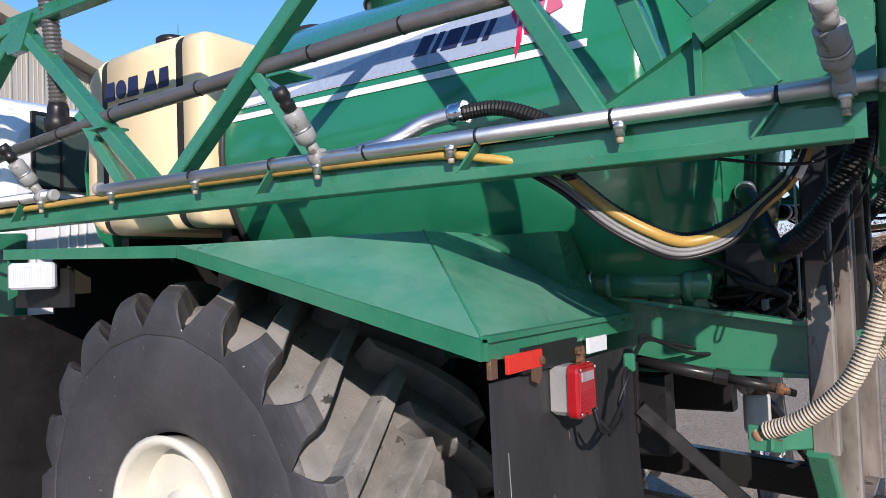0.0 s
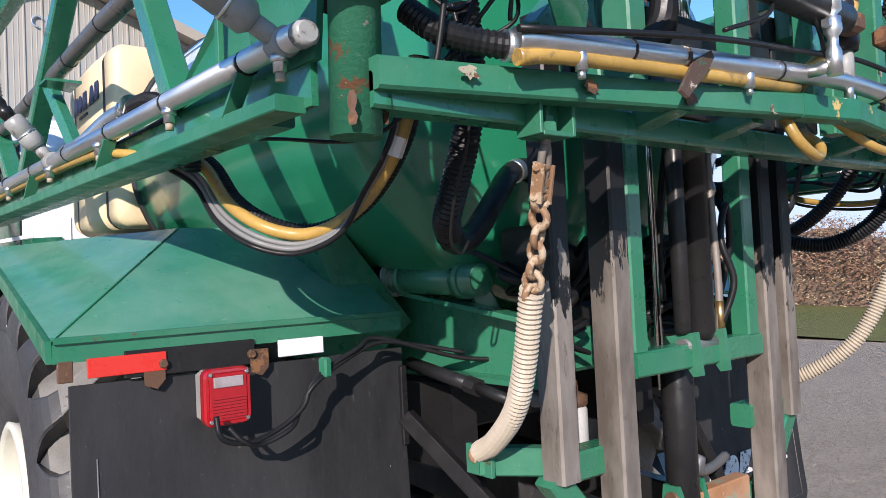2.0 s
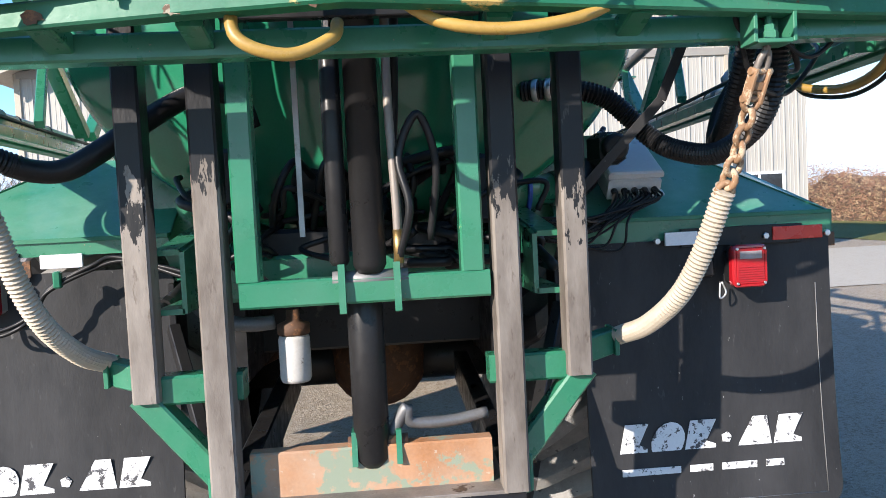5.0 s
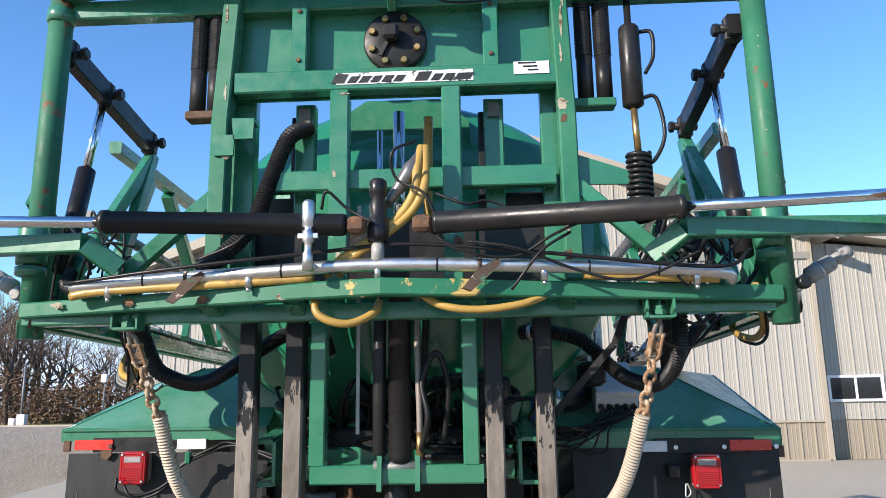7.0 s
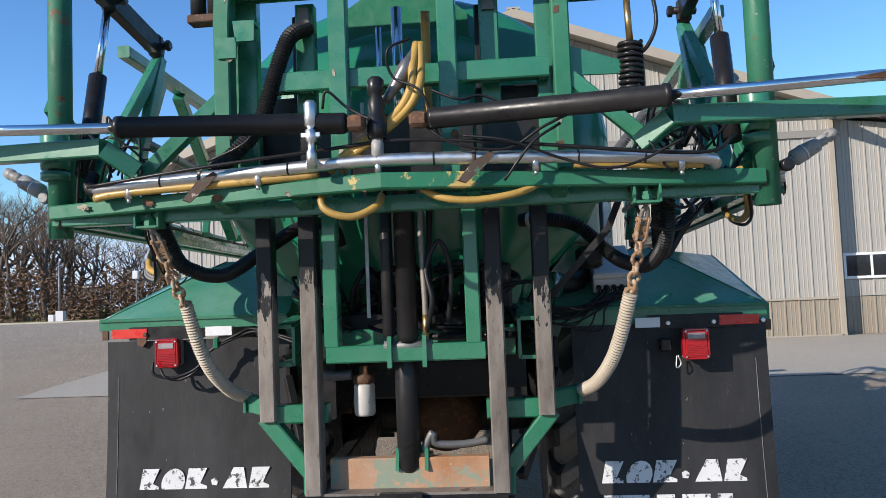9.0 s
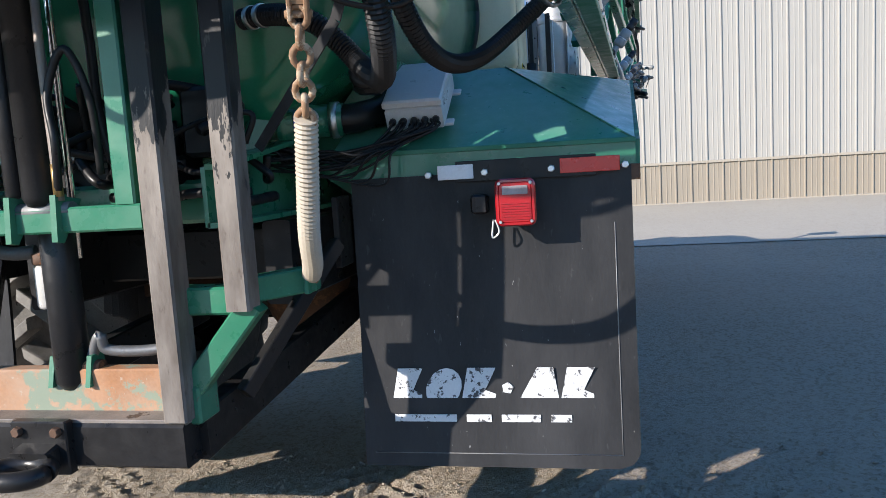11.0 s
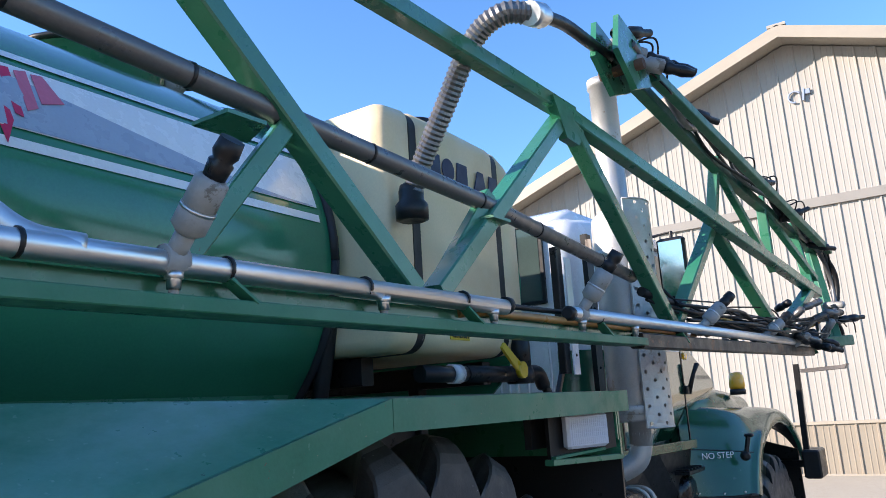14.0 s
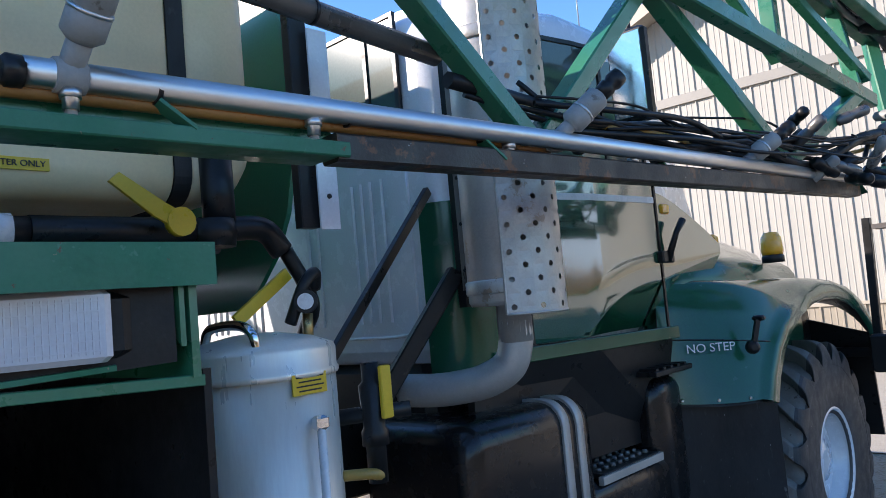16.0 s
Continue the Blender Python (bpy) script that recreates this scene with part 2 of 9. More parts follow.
HOSE_GREY = mat("grey_hose", (0.2, 0.2, 0.2), 0.5, dark=0.75, bump=0.1)
STEEL = mat("stainless_steel", (0.68, 0.68, 0.68), 0.38, metal=1.0, dark=0.9, bump=0.08, rough_var=0.1, stretch=(1, 0.2, 1))
DULL_STEEL = mat("dull_steel", (0.50, 0.49, 0.47), 0.5, metal=0.55, dark=0.8, bump=0.15, spots=(0.36, 0.31, 0.26), spot_at=0.62, spot_scale=7)
DRUM_STEEL = mat("brushed_steel", (0.84, 0.76, 0.67), 0.38, metal=0.4, dark=0.92, bump=0.12, stretch=(1, 1, 0.15))
CHROME = mat("chrome_rod", (0.75, 0.75, 0.76), 0.1, metal=1.0, dark=0.95, bump=0.0, rough_var=0.04)
GREY_PIPE = mat("dark_grey_pipe", (0.17, 0.165, 0.162), 0.36, metal=0.55, dark=0.8, bump=0.1, spots=(0.2, 0.19, 0.18), spot_at=0.66)
GREY_PLASTIC = mat("grey_plastic", (0.31, 0.315, 0.31), 0.5, dark=0.7, bump=0.15, spots=(0.14, 0.13, 0.115), spot_at=0.58, spot_scale=14, dust=(0.20, 0.20, 0.185), dust_amount=0.5, dust_scale=12)
BLACK_PLASTIC = mat("black_plastic", (0.011, 0.011, 0.012), 0.38, dark=0.8, bump=0.08, spec=0.35)
GLOSS_BLACK = mat("gloss_black_plastic", (0.008, 0.008, 0.009), 0.25, dark=0.85, bump=0.02, coat=0.15, spec=0.35, rough_var=0.08)
CREAM = mat("cream_plastic", (0.72, 0.58, 0.36), 0.45, dark=0.93, bump=0.04, spots=(0.62, 0.48, 0.3), spot_at=0.72, spot_scale=4)
RUST = mat("rusty_chain", (0.30, 0.17, 0.09), 0.75, dark=0.6, bump=0.5, spots=(0.42, 0.32, 0.22), spot_at=0.52, spot_scale=30)
RUST_DARK = mat("rusty_steel", (0.11, 0.055, 0.03), 0.8, dark=0.55, bump=0.5, spots=(0.2, 0.09, 0.04), spot_at=0.55, spot_scale=24)
SLEEVE = mat("cream_sleeve", (0.46, 0.39, 0.30), 0.6, dark=0.7, bump=0.2, dust=(0.34, 0.29, 0.22), dust_amount=0.6)
ORANGE = mat("worn_orange_paint", (0.45, 0.19, 0.07), 0.65, dark=0.6, bump=0.3, spots=(0.22, 0.26, 0.19), spot_at=0.55, spot_scale=5, dust=(0.42, 0.34, 0.26), dust_amount=0.7)
RED_TAPE = mat("red_reflector", (0.62, 0.03, 0.02), 0.3, dark=0.9, bump=0.05, coat=0.4)
WHITE_TAPE = mat("white_reflector", (0.72, 0.73, 0.76), 0.3, dark=0.93, bump=0.05, coat=0.4)
RED_LENS = mat("red_lens", (0.36, 0.008, 0.014), 0.10, dark=0.85, bump=0.0, coat=0.8)
LENS_WINDOW = mat("smoky_lens_window", (0.34, 0.30, 0.31), 0.12, dark=0.7, bump=0.0, coat=0.8, scale=120)
CLEAR_LENS = mat("clear_lens", (0.55, 0.58, 0.63), 0.12, dark=0.9, bump=0.0, coat=0.8)
AMBER = mat("amber_lens", (0.95, 0.40, 0.01), 0.3, dark=0.9, bump=0.0, coat=0.8)
RIM_CREAM = mat("cream_rim_paint", (0.60, 0.58, 0.49), 0.45, dark=0.88, bump=0.08, spots=(0.28, 0.2, 0.12), spot_at=0.70, spot_scale=14)
BOX_GREY = mat("grey_box_plastic", (0.56, 0.57, 0.58), 0.4, dark=0.92, bump=0.04)
INK_BLUE = mat("dark_blue_lettering", (0.012, 0.02, 0.07), 0.5, dark=0.9, bump=0.0)
INK_RED = mat("red_lettering", (0.62, 0.02, 0.09), 0.45, dark=0.85, bump=0.0)
INK_PINK = mat("faded_pink_lettering", (0.62, 0.14, 0.22), 0.45, dark=0.8, bump=0.0)
INK_WHITE = mat("worn_white_lettering", (0.66, 0.67, 0.68), 0.6, dark=0.85, bump=0.0, spots=(0.06, 0.06, 0.065), spot_at=0.55, spot_scale=34)
INK_BLACK = mat("black_lettering", (0.012, 0.012, 0.012), 0.5, bump=0.0)
BEAM_BARE = mat("weathered_beam_steel", (0.038, 0.029, 0.024), 0.45, metal=0.2, dark=0.45, bump=0.4, spots=(0.13, 0.058, 0.028), spot_at=0.54, spot_scale=7, dust=(0.10, 0.088, 0.078), dust_amount=0.35, chips=(0.16, 0.145, 0.13), chip_at=0.69)
STRIPE_GREY = mat("blue_grey_stripe", (0.30, 0.36, 0.46), 0.3, dark=0.92, bump=0.02, coat=0.4)
STRIPE_WHITE = mat("white_stripe", (0.72, 0.73, 0.74), 0.25, dark=0.94, bump=0.02, coat=0.5)
YELLOW_PAINT = mat("yellow_paint", (0.68, 0.44, 0.02), 0.4, dark=0.85, bump=0.05)
TIP_TAN = mat("tan_plastic", (0.36, 0.29, 0.22), 0.5, dark=0.8, bump=0.1)
BRASS = mat("brass", (0.5, 0.33, 0.14), 0.4, metal=0.9, dark=0.7, bump=0.1)
GLASS_TINT = mat("tinted_cab_glass", (0.05, 0.075, 0.07), 0.04, dark=0.6, bump=0.0, coat=0.6, rough_var=0.02, scale=6)
GLASS_DARK = mat("dark_window_glass", (0.02, 0.024, 0.028), 0.04, dark=0.8, bump=0.0, coat=0.6, rough_var=0.02)
FILTER_WHITE = mat("dirty_white_paint", (0.55, 0.54, 0.52), 0.5, dark=0.7, bump=0.1, spots=(0.2, 0.18, 0.16), spot_at=0.6, spot_scale=20)
FLAKED = mat("flaked_rusty_paint", (0.07, 0.042, 0.03), 0.75, dark=0.55, bump=0.5, spots=(0.42, 0.36, 0.30), spot_at=0.60, spot_scale=30, chips=(0.03, 0.12, 0.07), chip_at=0.60)
BLUE_PLASTIC = mat("blue_plastic", (0.02, 0.08, 0.4), 0.4, bump=0.05)
CAST_GREY = mat("cast_grey", (0.2, 0.2, 0.2), 0.55, metal=0.5, dark=0.7, bump=0.3)


def worn_post(name, z0):
    """Black paint above a ragged line at height z0, bare streaked steel below."""
    m = bpy.data.materials.new(name)
    m.use_nodes = True
    t = m.node_tree
    b = t.nodes["Principled BSDF"]
    link, node = t.links.new, t.nodes.new
    geo, sep, mp = node("ShaderNodeNewGeometry"), node("ShaderNodeSeparateXYZ"), node("ShaderNodeMapping")
    mp.inputs["Scale"].default_value = (1, 1, 0.3)
    link(geo.outputs["Position"], sep.inputs[0])
    link(geo.outputs["Position"], mp.inputs[0])

    def tex(s, detail):
        n = node("ShaderNodeTexNoise")
        n.inputs["Scale"].default_value, n.inputs["Detail"].default_value, n.inputs["Roughness"].default_value = s, detail, 0.65
        link(mp.outputs[0], n.inputs["Vector"])
        return n.outputs["Fac"]

    def rng(fac, lo, hi, a, c):
        r = node("ShaderNodeMapRange")
        for k, v in zip(("From Min", "From Max", "To Min", "To Max"), (lo, hi, a, c)):
            r.inputs[k].default_value = v
        link(fac, r.inputs["Value"])
        return r.outputs[0]

    def mixc(fac, a, c):
        x = node("ShaderNodeMix")
        x.data_type = "RGBA"
        link(fac, x.inputs["Factor"])
        for sock, val in ((x.inputs["A"], a), (x.inputs["B"], c)):
            if isinstance(val, tuple):
                sock.default_value = (*val, 1)
            else:
                link(val, sock)
        return x.outputs["Result"]
    edge = node("ShaderNodeMath")
    edge.operation = "ADD"
    link(sep.outputs["Z"], edge.inputs[0])
    link(rng(tex(16.0, 6.0), 0.3, 0.7, -0.16, 0.16), edge.inputs[1])
    paint = rng(edge.outputs[0], z0 - 0.006, z0 + 0.006, 0, 1)
    steel = mixc(rng(tex(9.0, 5.0), 0.35, 0.68, 0, 1), (0.115, 0.095, 0.08), (0.27, 0.24, 0.21))
    steel = mixc(rng(tex(55.0, 4.0), 0.6, 0.72, 0, 0.7), steel, (0.07, 0.05, 0.038))
    black = mixc(rng(tex(40.0, 4.0), 0.66, 0.7, 0, 0.6), (0.011, 0.011, 0.012), (0.09, 0.08, 0.07))
    link(mixc(paint, steel, black), b.inputs["Base Color"])
    link(rng(paint, 0, 1, 0.62, 0.42), b.inputs["Roughness"])
    link(rng(paint, 0, 1, 0.25, 0.0), b.inputs["Metallic"])
    b.inputs["Specular IOR Level"].default_value = 0.35
    bp = node("ShaderNodeBump")
    bp.inputs["Strength"].default_value, bp.inputs["Distance"].default_value = 0.5, 0.002
    link(tex(60.0, 4.0), bp.inputs["Height"])
    link(bp.outputs[0], b.inputs["Normal"])
    return m


POST_INNER, POST_OUTER = worn_post("worn_inner_post", 1.56), worn_post("worn_outer_post", 1.50)


# ---- ground, building, distance ----
def ground_z(x, y):
    t = min(1.0, max(0.0, (y - 5.5) / 7.5))
    return 0.25 * t * t * (3 - 2 * t)


def ground_material(name, a, b, stone, scale, bump, rough=0.9):
    m = bpy.data.materials.new(name)
    m.use_nodes = True
    t = m.node_tree
    p = t.nodes["Principled BSDF"]
    link, node = t.links.new, t.nodes.new
    geo = node("ShaderNodeNewGeometry")

    def tex(kind, s, detail=5.0):
        n = node(kind)
        n.inputs["Scale"].default_value = s
        if "Detail" in n.inputs:
            n.inputs["Detail"].default_value = detail
        link(geo.outputs["Position"], n.inputs["Vector"])
        return n
    broad, fine = tex("ShaderNodeTexNoise", 0.45), tex("ShaderNodeTexNoise", 14.0)
    vor = tex("ShaderNodeTexVoronoi", scale)
    vor2 = tex("ShaderNodeTexVoronoi", scale * 2.7)

    def mixc(fac, c1, c2):
        x = node("ShaderNodeMix")
        x.data_type = "RGBA"
        link(fac, x.inputs["Factor"])
        for s, c in ((x.inputs["A"], c1), (x.inputs["B"], c2)):
            if isinstance(c, tuple):
                s.default_value = (*c, 1)
            else:
                link(c, s)
        return x.outputs["Result"]

    def rng(fac, lo, hi, c=0.0, d=1.0):
        r = node("ShaderNodeMapRange")
        for k, v in zip(("From Min", "From Max", "To Min", "To Max"), (lo, hi, c, d)):
            r.inputs[k].default_value = v
        link(fac, r.inputs["Value"])
        return r.outputs[0]
    col = mixc(rng(broad.outputs["Fac"], 0.35, 0.68), a, b)
    col = mixc(rng(fine.outputs["Fac"], 0.4, 0.75, 0, 0.5), col, tuple(c * 0.62 for c in a))
    col = mixc(rng(vor.outputs["Color"], 0.55, 1.0, 0, 0.75), col, stone)
    link(col, p.inputs["Base Color"])
    p.inputs["Roughness"].default_value = rough
    p.inputs["Specular IOR Level"].default_value = 0.08
    add = node("ShaderNodeMath")
    add.operation = "ADD"
    link(vor.outputs["Distance"], add.inputs[0])
    link(vor2.outputs["Distance"], add.inputs[1])
    add2 = node("ShaderNodeMath")
    add2.operation = "ADD"
    link(add.outputs[0], add2.inputs[0])
    link(rng(fine.outputs["Fac"], 0.2, 0.8, 0, 1.5), add2.inputs[1])
    bp = node("ShaderNodeBump")
    bp.inputs["Strength"].default_value = bump
    bp.inputs["Distance"].default_value = 0.010
    link(add2.outputs[0], bp.inputs["Height"])
    link(bp.outputs[0], p.inputs["Normal"])
    return m


GRAVEL = ground_material("gravel", (0.28, 0.222, 0.158), (0.385, 0.315, 0.235), (0.47, 0.405, 0.33), 55.0, 0.9)
CONCRETE = ground_material("concrete", (0.34, 0.30, 0.24), (0.39, 0.35, 0.285), (0.43, 0.395, 0.335), 120.0, 0.15)
GRASS = ground_material("grass", (0.10, 0.13, 0.035), (0.16, 0.16, 0.05), (0.2, 0.19, 0.08), 30.0, 0.8)
SIDING = mat("cream_siding", (0.355, 0.337, 0.30), 0.45, dark=0.95, bump=0.02, scale=6)
WAINSCOT = mat("tan_siding", (0.28, 0.24, 0.185), 0.5, dark=0.93, bump=0.02, scale=6)
TRIM_GREY = mat("grey_trim", (0.25, 0.235, 0.21), 0.5, dark=0.92, bump=0.02)
TRIM_TAN = mat("tan_trim", (0.36, 0.315, 0.25), 0.45, dark=0.94, bump=0.02)
ROOF_TAN = mat("roof_metal", (0.36, 0.325, 0.27), 0.4, dark=0.92, bump=0.02)
BARK = mat("bark", (0.12, 0.09, 0.07), 0.9, dark=0.6, bump=0.3)
BRUSH = mat("brown_brush", (0.20, 0.115, 0.065), 0.9, dark=0.5, bump=0.0, scale=3, spots=(0.30, 0.20, 0.10), spot_at=0.58, spot_scale=0.8)
TWIG = mat("twigs", (0.17, 0.12, 0.085), 0.9, dark=0.6, bump=0.0, scale=3)
DRY_LEAF = mat("dry_red_leaves", (0.27, 0.14, 0.085), 0.8, dark=0.55, bump=0.0, scale=5, spots=(0.42, 0.30, 0.17), spot_at=0.52, spot_scale=3)

g = Geo()
xs = [-600, -250, -120, -60, -30, -15, -8] + [-4 + 0.12 * i for i in range(20)] + [-1.6 + 0.025 * i for i in range(148)] + [2.1 + 0.045 * i for i in range(20)] + [3 + 0.12 * i for i in range(30)] + [8, 11, 15, 30, 60, 120, 250, 600]
ys = [-400, -120, -50, -20, -8] + [-4 + 0.12 * i for i in range(17)] + [-1.95 + 0.025 * i for i in range(76)] + [-0.05 + 0.045 * i for i in range(29)] + [1.25 + 0.14 * i for i in range(28)] + [5.5 + 0.75 * i for i in range(11)] + [20, 40, 80, 160, 320, 900]


def rough_z(x, y):
    if not (-4 < x < 6.1 and -4 < y < 5.1):
        return 0.0
    v = Vector((x, y, 0))
    fade = min(1.0, min(x + 4, 6.1 - x, y + 4, 5.1 - y) / 1.5)
    near = max(0.0, min(1.0, min(x + 1.6, 2.6 - x, y + 1.95, 1.25 - y) / 0.4))
    h = fade * (0.014 * noise.noise(v * 1.7) + 0.010 * noise.noise(v * 4.0)) + near * (0.010 * noise.noise(v * 7.0) + 0.012 * abs(noise.noise(v * 13.0)) + 0.010 * noise.noise(v * 24.0))
    for track in (-0.75, 0.62, 1.75):
        d = abs(x + 0.25 * y - track)
        if d < 0.3:
            h += near * 0.016 * (1 if math.sin((y + 0.9 * d) * 44) > 0.0 else -0.7) * min(1.0, (0.3 - d) * 8) * (0.6 + 0.6 * noise.noise(v * 1.3))
    return h - 0.008 * fade


verts = [(x, y, ground_z(x, y) + rough_z(x, y)) for y in ys for x in xs]
nx = len(xs)
g.add(verts, [(j * nx + i, j * nx + i + 1, (j + 1) * nx + i + 1, (j + 1) * nx + i) for j in range(len(ys) - 1) for i in range(nx - 1)])
solo("ground", g, GRAVEL, "dusty tan gravel yard with fine stones and wheel marks", "ground", kind="structure")


rnd = random.Random(12)
g = Geo()
for _ in range(5200):
    x, y = rnd.gauss(0.6, 1.7), rnd.uniform(-2.4, 1.6)
    r = 0.004 + 0.011 * rnd.random() ** 3
    c = Vector((x, y, ground_z(x, y) + rough_z(x, y) + r * 0.3))
    a = rnd.uniform(0, 6.3)
    u, w = Vector((math.cos(a), math.sin(a), 0.2)) * r * rnd.uniform(0.8, 1.6), Vector((-math.sin(a), math.cos(a), 0.1)) * r
    h = Vector((rnd.uniform(-0.3, 0.3) * r, 0, r * rnd.uniform(0.5, 0.9)))
    g.add([c + u, c + w, c - u, c - w, c + h, c - h], [(0, 1, 4), (1, 2, 4), (2, 3, 4), (3, 0, 4), (1, 0, 5), (2, 1, 5), (3, 2, 5), (0, 3, 5)])
solo("loose_stones", g, GRAVEL, "small tan stones and clods strewn over the gravel", "stones", kind="stuff")


def sheet(name, x0, x1, y0, y1, material, lift, label, category):
    s = Geo()
    n = 16
    rows = [y0 + (y1 - y0) * i / n for i in range(n + 1)]
    s.add([(x, y, ground_z(x, y) + lift) for y in rows for x in (x0, x1)], [(2 * i, 2 * i + 1, 2 * i + 3, 2 * i + 2) for i in range(n)])
    return solo(name, s, material, label, category, kind="structure")


sheet("pavement", -7.6, 15, 8.3, 13.58, CONCRETE, 0.012, "pale concrete apron along the building wall", "pavement")
sheet("grass", -160, -9, 58, 220, GRASS, 0.02, "dull green autumn grass strip before the woods", "grass")
sheet("grass", 12.3, 24.5, -40, 60, GRASS, 0.02, "mown green grass verge beside the hedge", "grass")
g = Geo()
g.bar((-160, 57.8, 0.30), (-9, 57.8, 0.30), 0.3, 0.16)
solo("kerb", g, CONCRETE, "pale concrete kerb along the grass", "kerb", kind="structure")

WALL_Y, BASE_Z, PEAK_X, PEAK_Z, PITCH = 13.6, 0.22, 0.88, 7.62, 0.36
WALL_L, WALL_R = -7.2, 7.7


def gable(x):
    return PEAK_Z - PITCH * abs(x - PEAK_X)


def siding_wall(x0, x1, y, z0, top, rib=0.305):
    """Ribbed sheet from x0 to x1, up to top(x)."""
    s = Geo()
    prof = []
    x = x0
    while x < x1 - 0.001:
        for dx, d in ((0.0, 0.0), (rib * 0.29, 0.0), (rib * 0.31, 0.006), (rib * 0.35, 0.006), (rib * 0.37, 0.0), (rib * 0.57, 0.0), (rib * 0.59, 0.006), (rib * 0.63, 0.006), (rib * 0.65, 0.0), (rib * 0.84, 0.0), (rib * 0.88, 0.024), (rib * 0.95, 0.024), (rib * 0.99, 0.0)):
            if x + dx < x1:
                prof.append((x + dx, y - d))
        x += rib
    prof.append((x1, y))
    v = []
    for px, py in prof:
        v += [(px, py, z0), (px, py, top(px))]
    s.add(v, [(2 * i, 2 * i + 2, 2 * i + 3, 2 * i + 1) for i in range(len(prof) - 1)])
    return s


shed = thing("storage_building", "cream ribbed metal building with a tan lower band and gable roof", "building", (0.55, WALL_Y, BASE_Z))
part("wall", siding_wall(WALL_L, WALL_R, WALL_Y, 1.09, gable), SIDING, shed, "cream ribbed siding")
part("lower_wall", siding_wall(WALL_L, WALL_R, WALL_Y + 0.004, BASE_Z, lambda x: 1.07), WAINSCOT, shed, "tan ribbed lower siding")
g = Geo().bar((WALL_L, WALL_Y - 0.02, 1.08), (WALL_R, WALL_Y - 0.02, 1.08), 0.03, 0.05)
part("band_trim", g, TRIM_TAN, shed)
g = Geo().bar((WALL_L, WALL_Y - 0.03, 4.69), (WALL_R, WALL_Y - 0.03, 4.69), 0.05, 0.16)
part("door_track", g, TRIM_GREY, shed, "grey horizontal track cover")
g = Geo().bar((WALL_L, WALL_Y - 0.02, BASE_Z + 0.03), (WALL_R, WALL_Y - 0.02, BASE_Z + 0.03), 0.05, 0.07)
part("base_trim", g, TRIM_TAN, shed)
for x in (WALL_L, WALL_R):
    part("corner_trim", Geo().bar((x, WALL_Y - 0.015, BASE_Z), (x, WALL_Y - 0.015, gable(x)), 0.12, 0.06), TRIM_TAN, shed)
# inner body of walls, so that the building is closed
g = Geo()
g.plate([(WALL_L, WALL_Y + 0.03, BASE_Z - 0.3), (WALL_R, WALL_Y + 0.03, BASE_Z - 0.3), (WALL_R, WALL_Y + 0.03, gable(WALL_R) - 0.02), (PEAK_X, WALL_Y + 0.03, PEAK_Z - 0.02), (WALL_L, WALL_Y + 0.03, gable(WALL_L) - 0.02)], (0, 26, 0))
part("body", g, SIDING, shed)
for sx, x in ((-1, WALL_L - 0.45), (1, WALL_R + 0.45)):
    top = Vector((PEAK_X, 0, PEAK_Z + 0.02))
    low = Vector((x, 0, gable(x) + 0.02))
    g = Geo()
    g.plate([top + Vector((0, WALL_Y - 0.5, 0)), low + Vector((0, WALL_Y - 0.5, 0)), low + Vector((0, WALL_Y + 27, 0)), top + Vector((0, WALL_Y + 27, 0))], (0, 0, 0.10))
    part("roof", g, ROOF_TAN, shed, "tan metal roof slope")
    g = Geo()
    a, b = top + Vector((0, WALL_Y - 0.52, 0.02)), low + Vector((0, WALL_Y - 0.52, 0.02))
    g.plate([a + Vector((0, 0, 0.12)), b + Vector((0, 0, 0.12)), b + Vector((0, 0, -0.10)), a + Vector((0, 0, -0.10))], (0, -0.03, 0))
    part("fascia", g, TRIM_TAN, shed, "tan roof edge board")
g = Geo().bar((PEAK_X, WALL_Y - 0.55, PEAK_Z + 0.16), (PEAK_X, WALL_Y + 27, PEAK_Z + 0.16), 0.3, 0.05)
part("ridge_cap", g, ROOF_TAN, shed)
# set-back side wing with a window
WY = WALL_Y + 0.45
part("wing_wall", siding_wall(WALL_R + 0.02, 9.75, WY, 1.09, lambda x: 5.1 - 0.1 * (x - 7.7)), SIDING, shed, "cream ribbed siding of the set-back wing")
part("wing_lower_wall", siding_wall(WALL_R + 0.02, 9.75, WY + 0.004, BASE_Z, lambda x: 1.07), WAINSCOT, shed)
g = Geo().plate([(7.72, WY + 0.03, 0), (9.75, WY + 0.03, 0), (9.75, WY + 0.03, 4.9), (7.72, WY + 0.03, 5.08)], (0, 12, 0))
part("wing_body", g, SIDING, shed)
g = Geo().plate([(7.7, WY - 0.5, 5.28), (10.25, WY - 0.5, 4.86), (10.25, WY + 12, 4.86), (7.7, WY + 12, 5.28)], (0, 0, 0.16))
part("wing_roof", g, ROOF_TAN, shed)
win = part("window", Geo().bar((8.03, WY - 0.03, 2.02), (9.13, WY - 0.03, 2.02), 0.06, 0.06).bar((8.03, WY - 0.03, 1.50), (9.13, WY - 0.03, 1.50), 0.06, 0.06)
           .bar((8.0, WY - 0.03, 1.47), (8.0, WY - 0.03, 2.05), 0.06, 0.06).bar((9.16, WY - 0.03, 1.47), (9.16, WY - 0.03, 2.05), 0.06, 0.06).bar((8.58, WY - 0.03, 1.47), (8.58, WY - 0.03, 2.05), 0.05, 0.05), WHITE_PAINT, shed, "white sliding window frame")
